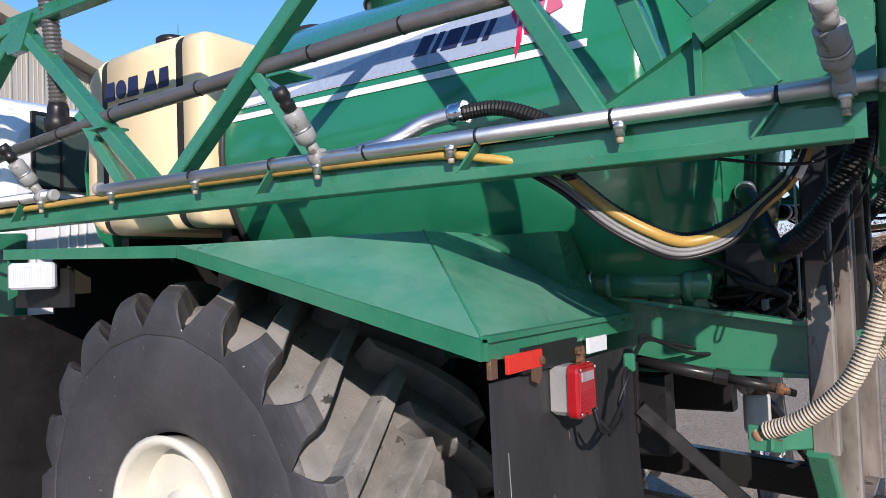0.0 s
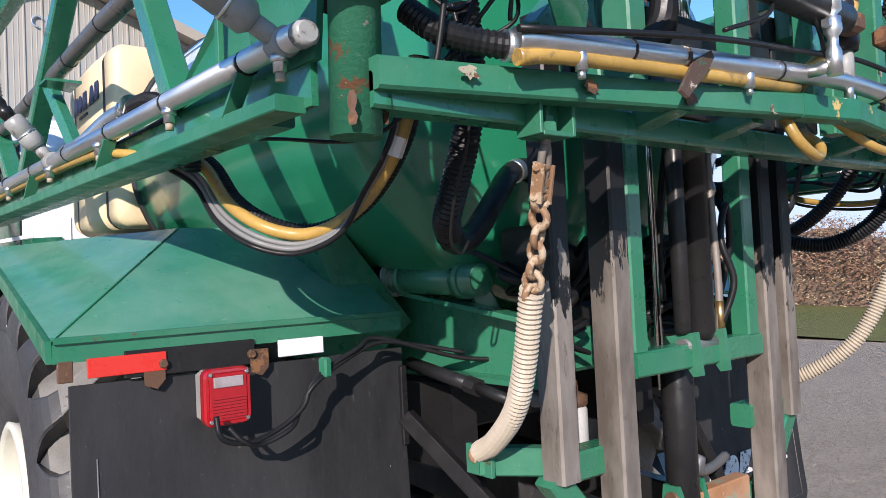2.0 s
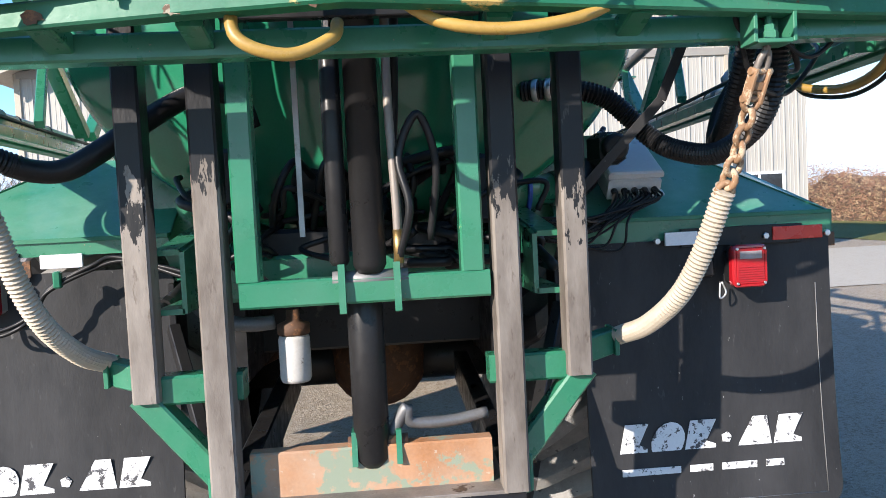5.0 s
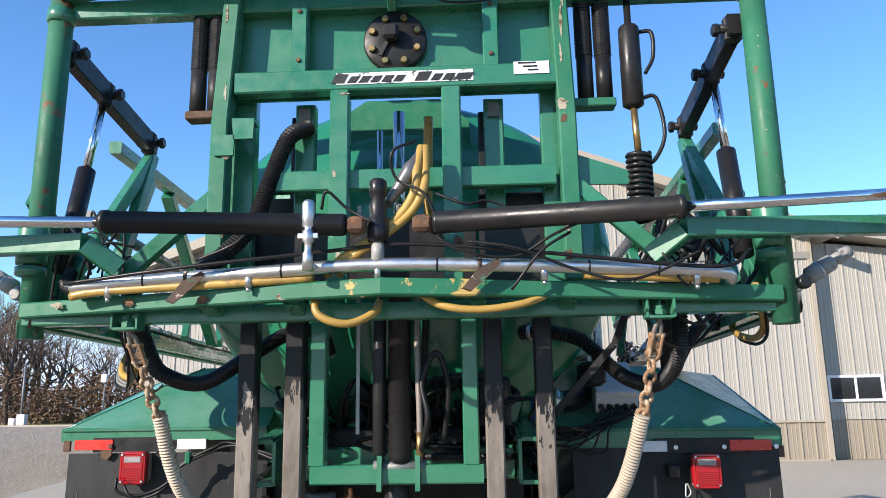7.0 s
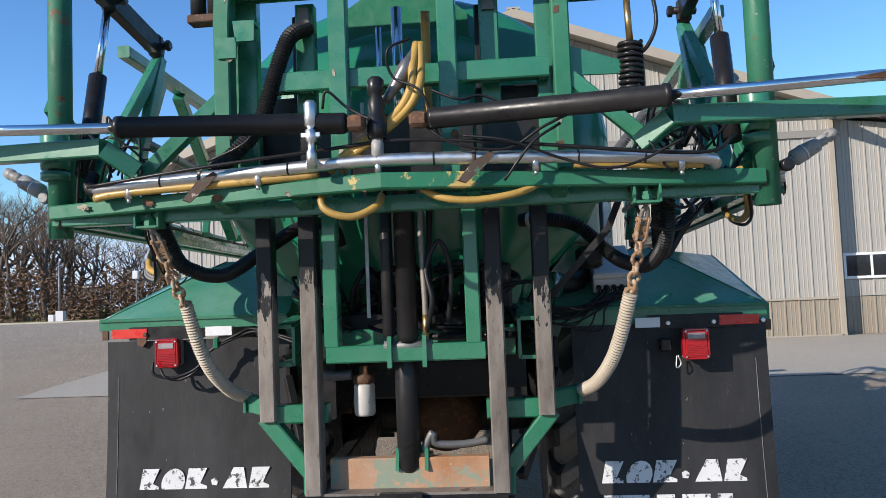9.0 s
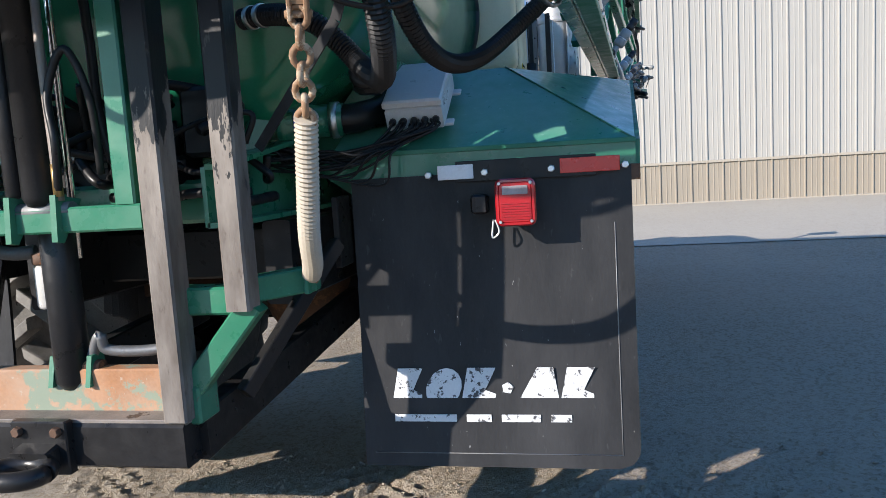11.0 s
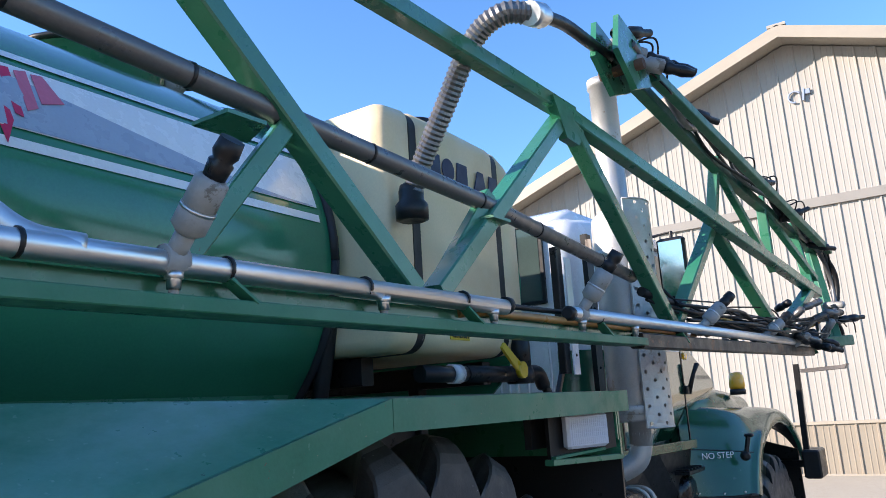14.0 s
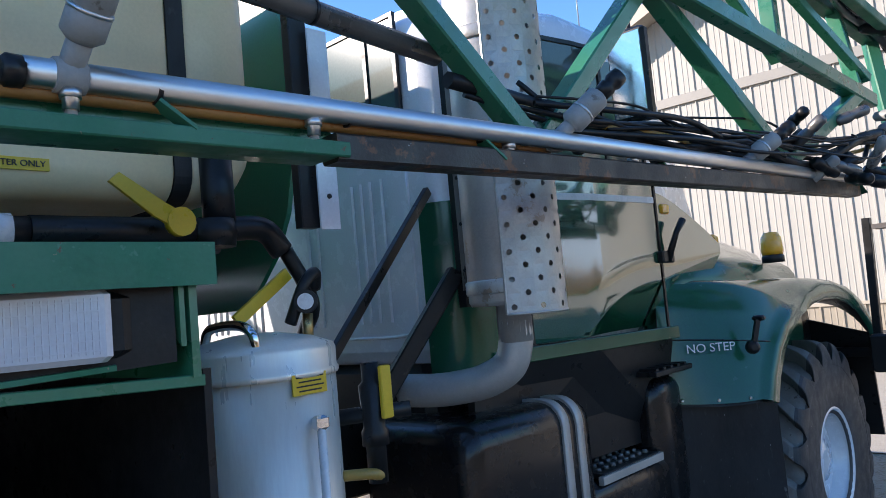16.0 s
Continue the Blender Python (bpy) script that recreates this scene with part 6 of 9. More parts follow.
# ---- boom centre frame ----
bf = thing("boom_frame", "green welded centre frame of the spray boom with rust chips", "boom frame", (0, -0.75, 1.79))
PX_L, PX_R, PY = -1.195, 1.245, -0.745
for x in (PX_L, PX_R):
    py = PY + (0.03 if x < 0 else 0.0)
    s = Geo().tube([(x + 0.022, PY, 3.07), (x + (0.0 if x < 0 else 0.02), py, 1.775)], 0.041, 20)
    post = part("pivot_post", s, GREEN_SCALED, bf, "round green pivot post with rusty lower rim")
    part("collar", Geo().lathe([(0.040, 0), (0.047, 0.004), (0.047, 0.05), (0.040, 0.054)], (x + 0.02, PY, 2.90), (0, 0, 1), 20), GREEN, post)
    part("collar", Geo().lathe([(0.040, 0), (0.049, 0.004), (0.049, 0.03), (0.040, 0.034)], (x, PY, 1.98), (0, 0, 1), 20), GREEN, post)
    for k in range(7):
        rr = random.Random(k + int(x * 100))
        ang, zc, hh = rr.uniform(2.6, 6.8), rr.choice((1.80, 1.82, 1.86, 1.93, 2.02, 2.3, 2.6)), rr.uniform(0.01, 0.03)
        rows_ = [[Vector((x + 0.0396 * math.cos(ang + e * 0.12 * q), PY + 0.0396 * math.sin(ang + e * 0.12 * q), zc + d * hh)) for e in (-1, -0.3, 0.4, 1)] for d, q in ((-1, rr.uniform(0.4, 1.2)), (-0.3, rr.uniform(1, 2.4)), (0.4, rr.uniform(0.8, 2)), (1, rr.uniform(0.2, 1)))]
        if zc < 2.1:
            part("rust_flake", Geo().loft(rows_, caps=False, closed=False), RUST_DARK, post, "flake of rust")
# top: bent rear bar, straight front bar
g = Geo().bar((PX_L + 0.03, PY - 0.02, 3.005), (0.03, -0.95, 3.035), 0.055, 0.055).bar((0.03, -0.95, 3.035), (PX_R, PY - 0.02, 3.0), 0.055, 0.055)
part("top_bar", g, GREEN_WORN, bf, "bent green top tube")
part("top_back_bar", Geo().bar((PX_L + 0.03, PY + 0.03, 2.955), (PX_R, PY + 0.03, 2.955), 0.06, 0.07), GREEN, bf)
part("apex_plate", Geo().box((0.03, -0.95, 3.04), (0.05, 0.06, 0.065)), GREEN_WORN, bf)
part("front_top_channel", Geo().bar((-0.45, -0.52, 3.06), (0.55, -0.52, 3.06), 0.06, 0.08), GREEN_WORN, bf)
for x in (-0.53, 0.03, 0.6):
    part("top_strut", Geo().bar((x, PY, 2.97), (x * 0.9 + 0.003, -0.86 if abs(x) > 0.1 else -0.93, 3.01), 0.04, 0.05), GREEN, bf)
# work lamp under the apex
lampb = part("rear_lamp", Geo().box((0.03, -0.98, 2.985), (0.14, 0.09, 0.075), 0.25), BLACK_PLASTIC, bf, "black rear work lamp")
part("lamp_stem", Geo().bar((0.03, -0.93, 2.95), (0.03, -0.80, 2.88), 0.03, 0.03), GREEN, lampb)
# verticals, centre plate
for sx, x, kink in ((-1, -0.545, -0.020), (1, 0.605, 0.008)):
    path = [Vector((x - sx * 0.005, PY, 2.97)), Vector((x + kink, PY, 2.50)), Vector((x + kink, PY, 1.93))]
    g = Geo().loft([[q + Vector((a, e, 0)) for a, e in ((0.024, -0.035), (0.029, -0.030), (0.029, 0.030), (0.024, 0.035), (-0.024, 0.035), (-0.029, 0.030), (-0.029, -0.030), (-0.024, -0.035))] for q in path], smooth=False)
    part("side_upright", g, GREEN_WORN, bf, "green side upright with a kink")
    part("upright_back", Geo().bar((x - sx * 0.030, PY + 0.10, 2.92), (x - sx * 0.030, PY + 0.10, 1.93), 0.085, 0.05, up=(0, 1, 0)), GREEN, bf)
    for u, z in ((0.0, 2.405), (0.065, 2.462)) if sx < 0 else ():
        q = Vector((x - sx * u, PY - 0.045, z))
        part("stop_lug", Geo().plate([q + Vector((-0.038, 0, 0.032)), q + Vector((0.038, 0, 0.030)), q + Vector((0.036, 0, -0.034)), q + Vector((-0.030, 0, -0.034))], (0, 0.010, 0)).plate([q + Vector((-0.038, 0, 0.032)), q + Vector((0.038, 0, 0.030)), q + Vector((0.034, 0.07, 0.030)), q + Vector((-0.034, 0.07, 0.032))], (0, 0, 0.008)), GREEN, bf, "folded green stop lug")
part("centre_plate", Geo().plate([(-0.545, PY + 0.05, 2.93), (0.60, PY + 0.05, 2.93), (0.60, PY + 0.05, 2.60), (-0.545, PY + 0.05, 2.60)], (0, 0.012, 0)), GREEN, bf, "green centre plate")
part("name_beam", Geo().bar((-0.52, PY, 2.637), (0.59, PY, 2.637), 0.06, 0.078), GREEN, bf)
part("lower_beam", Geo().bar((-0.40, PY + 0.03, 2.29), (0.57, PY + 0.03, 2.29), 0.05, 0.07), GREEN, bf)
for x in (-0.30, 0.365):
    part("short_upright", Geo().bar((x, PY, 2.93), (x, PY, 2.67), 0.055, 0.05), GREEN, bf)
for x in (-0.155, 0.225):
    part("middle_upright", Geo().bar((x, PY, 2.60), (x, PY, 1.93), 0.065, 0.055), GREEN, bf)
for x in (-0.30, 0.37):
    up = part("rear_upright", Geo().bar((x, PY + 0.12, 2.60), (x, PY + 0.12, 2.20), 0.07, 0.05), GREEN, bf)
    part("lug", Geo().plate([(x - 0.022, PY + 0.08, 2.53), (x + 0.022, PY + 0.08, 2.53), (x + 0.018, PY + 0.08, 2.58), (x - 0.018, PY + 0.08, 2.58)], (0, 0.03, 0)), CAST_GREY, up)
for sx, x in ((-1, -0.56), (1, 0.62)):
    if sx > 0:
        part("side_gusset", Geo().plate([(x, PY, 2.36), (x + sx * 0.27, PY + 0.02, 2.27), (x + sx * 0.27, PY + 0.02, 2.25), (x, PY, 2.25)], (0, 0.012, 0)), GREEN, bf)
    part("diagonal", Geo().bar((x + sx * 0.02, PY, 2.24), (x + sx * 0.30, PY - 0.03, 1.97), 0.045, 0.05), GREEN, bf)
# hub
hub = part("pivot_hub", Geo().lathe([(0.108, 0), (0.112, 0.008), (0.112, 0.022), (0.106, 0.026), (0.05, 0.03), (0.0, 0.034)], (0.03, PY + 0.045, 2.80), (0, -1, 0), 36), BLACK_PAINT, bf, "black bolted pivot hub")
for k in range(8):
    a = 2 * math.pi * (k + 0.5) / 8
    part("hub_bolt", Geo().hexnut((0.03 + 0.086 * math.cos(a), PY + 0.02, 2.80 + 0.086 * math.sin(a)), (0, -1, 0), 0.0135, 0.016), BRASS, hub)
part("hub_block", Geo().box((0.02, PY - 0.01, 2.815), (0.055, 0.05, 0.055), 0.2, rz=0).bar((0.01, PY + 0.008, 2.80), (-0.02, PY + 0.012, 2.74), 0.014, 0.016), RUBBER, hub, "greasy square hub nut")
# name strip: plain dark blocks with a white edge
sx0 = -0.175
strip = part("name_strip", Geo().box((0.068, PY - 0.0315, 2.637), (0.47, 0.002, 0.042)), INK_WHITE, bf, "white strip with slanted black blocks")
x = sx0
for wd in (0.05, 0.036, 0.036, 0.034, 0.036, 0.036, -0.03, 0.05, 0.036, 0.036, 0.06):
    if wd > 0:
        sl_ = 0.008
        hgt = 0.016 if abs(wd - 0.05) < 1e-6 else 0.0115
        zc = 2.637 if hgt > 0.015 else 2.6325
        part("dark_block", Geo().plate([(x - sl_, PY - 0.033, zc - hgt), (x - sl_, PY - 0.033, zc - hgt)][:1] + [(x + wd - 0.007 - sl_, PY - 0.033, zc - hgt), (x + wd - 0.007 + sl_, PY - 0.033, zc + hgt), (x + sl_, PY - 0.033, zc + hgt)], (0, -0.0015, 0)), INK_BLACK, strip)
    x += abs(wd) + 0.004
part("maker_plate", Geo().box((0.50, PY - 0.032, 2.655), (0.12, 0.003, 0.045)), WHITE_TAPE, bf, "small white data plate")
for k in range(3):
    part("text_bar", Geo().box((0.485 + 0.01 * k, PY - 0.0345, 2.672 - 0.013 * k), (0.06 - 0.012 * k, 0.002, 0.005)), INK_BLACK, bf)
# lower frame: bent rear bar and straight front bars
bend = [Vector(q) for q in ((PX_L, PY - 0.015, 1.862), (-0.20, -0.900, 1.886), (0.01, -0.927, 1.890), (0.22, -0.903, 1.886), (PX_R, PY - 0.03, 1.866))]
sec = [(0.020, -0.025), (0.025, -0.020), (0.025, 0.020), (0.020, 0.025), (-0.020, 0.025), (-0.025, 0.020), (-0.025, -0.020), (-0.020, -0.025)]
g = Geo().loft([[q + Vector((0, e, h)) for e, h in sec] for q in bend], smooth=False)
part("lower_rear_bar", g, GREEN_WORN, bf, "bent green lower tube with yellow overspray")
part("lower_front_bar", Geo().bar((PX_L, PY + 0.005, 1.840), (PX_R, PY + 0.005, 1.840), 0.055, 0.055), GREEN, bf)
OVERSPRAY = mat("yellow_overspray", (0.012, 0.16, 0.08), 0.5, dark=0.8, bump=0.1, spots=(0.50, 0.36, 0.12), spot_at=0.56, spot_scale=9)
part("overspray_patch", Geo().loft([[q + Vector((0, e * 1.06, h * 1.06)) for e, h in sec] for q in (bend[1], bend[2], bend[3], bend[3].lerp(bend[4], 0.1))], smooth=False), OVERSPRAY, bf, "yellow paint smears on the green tube")
for x in (-0.55, -0.28, 0.30, 0.58):
    part("cross_tie", Geo().bar((x, PY + 0.02, 1.84), (x, -0.86, 1.87), 0.05, 0.04), GREEN, bf)
for sx in (-1, 1):
    x = sx * 0.855 + 0.005
    x, yb = (-0.836, -0.772) if sx < 0 else (0.858, -0.812)
    cb = part("chain_bracket", Geo().box((x - 0.041, yb, 1.835), (0.008, 0.06, 0.085), 0.15).box((x + 0.041, yb, 1.835), (0.008, 0.06, 0.085), 0.15).box((x, yb, 1.795), (0.074, 0.06, 0.009), 0.15), GREEN_WORN, bf, "open green channel bracket")
    part("bracket_bolt", Geo().tube([(x, yb, 1.803), (x, yb, 1.87)], 0.008, 8).hexnut((x, yb, 1.80), (0, 0, 1), 0.020, 0.02).hexnut((x, yb, 1.82), (0, 0, 1), 0.015, 0.012), GREEN_WORN, cb)
    part("stub_arm", Geo().bar((sx * 0.93, -0.90, 2.055), (sx * 1.62, -0.80, 2.07), 0.05, 0.06).bar((sx * 0.93, -0.90, 2.05), (sx * 0.84, -0.85, 1.98), 0.05, 0.06), GREEN, bf)

# chipped paint, rust pads, bolts and a lamp wire on the frame
PAINT_CHIP = mat("pale_paint_chip", (0.42, 0.38, 0.28), 0.7, dark=0.6, bump=0.2, spots=(0.12, 0.07, 0.04), spot_at=0.52, spot_scale=40)


def chip(c, w, h, material, seed, nrm=(0, -1, 0)):
    """A thin jagged flake on a flat face that looks along nrm."""
    r = random.Random(seed)
    n = Vector(nrm)
    up = Vector((0, 0, 1)) if abs(n.z) < 0.5 else Vector((0, 1, 0))
    side_v = up.cross(n).normalized()
    pts = []
    for k in range(16):
        a = 2 * math.pi * k / 16
        q = r.uniform(0.45, 1.0)
        pts.append(Vector(c) + side_v * (w / 2 * q * math.cos(a)) + up * (h / 2 * q * math.sin(a)))
    return part("paint_chip", Geo().plate(pts, n * 0.0012), material, bf, "flake of bare or rusty metal")


FY = PY - 0.0352
for k, (x, z, w, h, m_) in enumerate(((0.612, 2.91, 0.016, 0.10, PAINT_CHIP), (0.606, 2.82, 0.014, 0.14, PAINT_CHIP), (0.600, 2.70, 0.012, 0.10, PAINT_CHIP), (0.597, 2.52, 0.055, 0.05, PAINT_CHIP), (0.599, 2.47, 0.03, 0.04, RUST_DARK), (0.593, 2.10, 0.03, 0.05, PAINT_CHIP), (0.593, 2.0, 0.04, 0.06, RUST_DARK),
                                       (-0.556, 2.90, 0.014, 0.09, PAINT_CHIP), (-0.548, 2.60, 0.012, 0.08, PAINT_CHIP), (-0.536, 2.38, 0.04, 0.05, PAINT_CHIP), (-0.535, 2.12, 0.025, 0.07, RUST_DARK))):
    chip((x, FY, z), w, h, m_, 40 + k)
for k, (x, z, w, h) in enumerate(((-0.14, 2.585, 0.05, 0.012), (-0.17, 2.30, 0.02, 0.03), (0.235, 2.20, 0.02, 0.04), (0.24, 2.05, 0.05, 0.08), (-0.15, 2.02, 0.03, 0.05))):
    chip((x, PY - 0.0277, z), w, h, PAINT_CHIP if k != 3 else RUST_DARK, 70 + k)
for k, x in enumerate((-0.40, -0.24, 0.30, 0.50)):
    part("rust_pad", Geo().box((x, -0.545, 3.035), (0.09, 0.03, 0.035), 0.2), RUST_DARK, bf, "rusty wear pad")
for x in (-0.30, 0.365):
    for z in (2.715, 2.90):
        part("bolt", Geo().hexnut((x, PY - 0.0252, z), (0, -1, 0), 0.008, 0.007), RUST_DARK, bf)
for k in range(9):
    x = -1.05 + 0.25 * k
    chip((x, PY - 0.056 - 0.145 * max(0.0, 1 - abs(x) / 1.2), 1.870), 0.05, 0.03, RUST_DARK if k % 3 else PAINT_CHIP, 90 + k)
part("lamp_wire", Geo().tube(spline([(0.07, -0.94, 2.95), (0.16, -0.80, 2.925), (0.26, -0.79, 2.90), (0.42, -0.79, 2.92), (0.60, -0.83, 3.0)], 6), 0.004, 6), HOSE_BLACK, bf)

# ---- fold cylinders ----
for sx in (-1, 1):
    cy = thing("fold_cylinder", "long black hydraulic cylinder with a bright chrome rod", "hydraulic cylinder", (sx * 0.5, -0.97, 2.05), "fold cylinders")
    xi, xo = (0.17 if sx > 0 else -0.09), (0.915 if sx > 0 else -0.845)
    part("barrel", Geo().lathe([(0.03, 0), (0.034, 0.01), (0.034, abs(xo - xi) - 0.02), (0.037, abs(xo - xi) - 0.02), (0.037, abs(xo - xi))], (xi, -0.97, 2.075), (xo - xi, 0.0, 0.03), 20), BLACK_PAINT, cy)
    part("rod", Geo().tube([(xo, -0.97, 2.103), (sx * 1.62, -0.95, 2.135)], 0.018, 14), CHROME, cy)
    part("end_clevis", Geo().box((xi - sx * 0.03, -0.97, 2.073), (0.06, 0.05, 0.05), 0.2), RUST_DARK, cy)
    part("rod_clevis", Geo().box((sx * 1.64, -0.95, 2.135), (0.09, 0.09, 0.10), 0.25), RUST_DARK, cy, "rusty rod end")
# ---- spray pipe across the centre ----
sp = thing("centre_spray_pipe", "bent stainless spray pipe with small nozzles across the frame", "spray pipe", (0, -0.92, 1.93), "spray pipes")
line = spline([(-0.985, -0.855, 1.921), (-0.9, -0.868, 1.927), (-0.4, -0.91, 1.945), (0.0, -0.93, 1.958), (0.5, -0.92, 1.945), (1.0, -0.88, 1.925), (1.08, -0.84, 1.905)], 8)
part("pipe", Geo().tube(line, 0.021, 14), STEEL, sp)
for x in (-0.86, -0.42, -0.02, 0.50, 0.96):
    p = min(line, key=lambda q: abs(q.x - x))
    part("nozzle", Geo().tube([p + Vector((0, -0.005, 0)), p + Vector((0, -0.005, -0.045))], [0.011, 0.011], 8).tube([p + Vector((0, -0.005, -0.045)), p + Vector((0, -0.005, -0.058))], 0.007, 8), STEEL, sp)
for x in (-0.62, 0.34):
    p = min(line, key=lambda q: abs(q.x - x))
    part("pipe_clamp", Geo().lathe([(0.0225, -0.006), (0.0225, 0.006)], p, (1, 0, 0), 12).plate([p + Vector((-0.055, -0.024, -0.075)), p + Vector((-0.03, -0.024, -0.085)), p + Vector((0.035, -0.024, -0.03)), p + Vector((0.06, -0.024, 0.0)), p + Vector((0.05, -0.024, 0.012)), p + Vector((-0.01, -0.024, -0.02))], (0.004, -0.005, 0.003)), FLAKED, sp, "flaked rusty bracket")
part("end_hose", ribbed(Geo(), [(-0.95, -0.842, 1.917), (-1.01, -0.81, 1.925), (-1.06, -0.76, 1.95), (-1.08, -0.70, 2.0)], 0.023, 0.011, 0.14, 14), HOSE_BLACK, sp, "black ribbed hose on the pipe end")
part("end_clamp", Geo().lathe([(0.026, -0.02), (0.026, -0.005), (0.024, 0.0), (0.026, 0.005), (0.026, 0.02)], (-0.965, -0.836, 1.918), (-1, 0.35, 0.05), 14), STEEL, sp)
for x in (-0.72, -0.28, 0.18, 0.62, 0.85):
    p = min(line, key=lambda q: abs(q.x - x))
    part("tie_band", Geo().lathe([(0.0225, -0.003), (0.0225, 0.003)], p, (1, 0, 0), 12), BLACK_PLASTIC, sp)
p = min(line, key=lambda q: abs(q.x + 0.18)) + Vector((0, -0.015, 0))
part("gauge_tee", Geo().lathe([(0.016, -0.02), (0.016, 0.03), (0.011, 0.04), (0.011, 0.06), (0.018, 0.07), (0.018, 0.10), (0.010, 0.105), (0.020, 0.115), (0.020, 0.185), (0.012, 0.195)], p + Vector((0, -0.055, 0)), (0, 0, 1), 14).bar(p + Vector((-0.03, -0.055, 0.085)), p + Vector((0.03, -0.055, 0.085)), 0.016, 0.016).tube([p, p + Vector((0, -0.055, 0.0))], 0.014, 8), STEEL, sp, "bright gauge fitting")
p = min(line, key=lambda q: abs(q.x - 0.0))
part("valve_stem", Geo().tube([p, p + Vector((0, 0, 0.08))], 0.02, 10), GREY_PLASTIC, sp)
part("valve_top", Geo().lathe([(0.03, 0.07), (0.034, 0.09), (0.034, 0.14), (0.024, 0.15), (0.028, 0.18), (0.02, 0.21), (0.028, 0.22), (0.028, 0.26), (0.018, 0.27)], p, (0, 0, 1), 14), BLACK_PLASTIC, sp)

# ---- lift mast: posts, lift frame, cylinders ----
mast = thing("lift_mast", "black mast posts worn to bare steel with a green lift frame", "lift mast", (0, -0.5, 0.78))
for sx in (-1, 1):
    part("inner_post", Geo().bar((sx * 0.347, -0.495, 0.80), (sx * 0.347, -0.495, 2.60), 0.064, 0.08, up=(0, 1, 0)), POST_INNER, mast, "black post worn to bare grey steel below")
    part("outer_post", Geo().bar((sx * 0.523, -0.468, 1.068), (sx * 0.523, -0.468, 2.16), 0.062, 0.07, up=(0, 1, 0)), POST_OUTER, mast, "black post worn to bare grey steel below")
    part("foot_beam", Geo().bar((sx * 0.30, -0.44, 1.09), (sx * 0.52, -0.44, 1.09), 0.07, 0.07), GREEN, mast)
    part("foot_brace", Geo().bar((sx * 0.545, -0.45, 1.08), (sx * 0.36, -0.46, 0.86), 0.06, 0.06), GREEN, mast)
    part("foot_tab", Geo().box((sx * 0.37, -0.445, 0.83), (0.05, 0.10, 0.10)), GREEN_WORN, mast)
    part("stay_arm", Geo().bar((sx * 0.53, -0.42, 1.11), (sx * 0.655, -0.33, 1.12), 0.05, 0.065), GREEN_WORN, mast)
    part("stay_plate", Geo().box((sx * 0.655, -0.335, 1.12), (0.012, 0.09, 0.07)), GREEN_WORN, mast)
    part("lift_upright", Geo().bar((sx * 0.266, -0.49, 1.343), (sx * 0.266, -0.49, 1.95), 0.056, 0.06, up=(0, 1, 0)), GREEN, mast)
# plates added to stop sunlight and darken the gaps between the posts
for x0, x1, z0, z1 in ((-0.57, -0.31, 1.94, 2.27), (0.31, 0.57, 1.94, 2.27), (-0.28, 0.30, 1.93, 2.19)):
    part("sun_block_plate", Geo().box(((x0 + x1) / 2, -0.585, (z0 + z1) / 2), (x1 - x0, 0.03, z1 - z0), 0.1), BLACK_PAINT, mast, "black plate added to block the sun between the posts")
part("lift_bottom", Geo().bar((-0.288, -0.49, 1.311), (0.306, -0.49, 1.311), 0.062, 0.064), GREEN, mast, "green lower lift bar")
for dx in (-0.055, 0.075):
    part("clevis_plate", Geo().plate([(dx, -0.545, 1.26), (dx, -0.52, 1.255), (dx, -0.44, 1.36), (dx, -0.535, 1.375)], (0.016, 0, 0)), GREEN_WORN, mast)
part("clevis_pin", Geo().tube([(-0.07, -0.50, 1.335), (0.11, -0.50, 1.335)], 0.022, 10), CAST_GREY, mast)
part("lift_barrel", Geo().lathe([(0.03, 0), (0.04, 0.02), (0.04, 0.62), (0.043, 0.62), (0.043, 0.66), (0.03, 0.66)], (0.02, -0.50, 1.35), (0, 0, 1), 20), BLACK_PAINT, mast, "black lift cylinder")
part("side_barrel", Geo().lathe([(0.018, 0), (0.024, 0.01), (0.024, 0.52), (0.02, 0.53)], (-0.052, -0.495, 1.37), (0, 0, 1), 16), BLACK_PAINT, mast, "slim black cylinder beside the lift cylinder")
part("side_barrel_rod", Geo().tube([(-0.052, -0.495, 1.90), (-0.052, -0.495, 2.55)], 0.012, 12), CHROME, mast)
part("feed_line", Geo().tube(spline([(0.088, -0.515, 1.36), (0.09, -0.52, 1.5), (0.082, -0.515, 1.75), (0.085, -0.51, 2.0)], 6), 0.011, 10), WORN_STEEL, mast, "rust-stained steel feed line")
part("guide_strip", Geo().bar((-0.15, -0.36, 1.44), (-0.15, -0.36, 2.3), 0.014, 0.006, up=(0, 1, 0)), DULL_STEEL, mast)
part("lift_rod", Geo().tube([(0.02, -0.50, 2.0), (0.02, -0.50, 2.62)], 0.022, 12), CHROME, mast)
part("lower_barrel", Geo().lathe([(0.03, 0), (0.045, 0.02), (0.045, 0.45), (0.04, 0.46)], (0.0, -0.43, 0.86), (0, 0, 1), 18), BLACK_PAINT, mast)
part("slim_rod", Geo().tube([(0.01, -0.37, 1.2), (0.01, -0.37, 2.6)], 0.011, 10), CHROME, mast)
for dx in (-0.05, 0.06):
    part("foot_lug", Geo().plate([(dx, -0.47, 0.87), (dx, -0.39, 0.87), (dx, -0.40, 0.95), (dx, -0.45, 0.95)], (0.014, 0, 0)), GREEN_WORN, mast)
part("foot_pin", Geo().tube([(-0.06, -0.43, 0.915), (0.09, -0.43, 0.915)], 0.02, 10), RUST_DARK, mast)
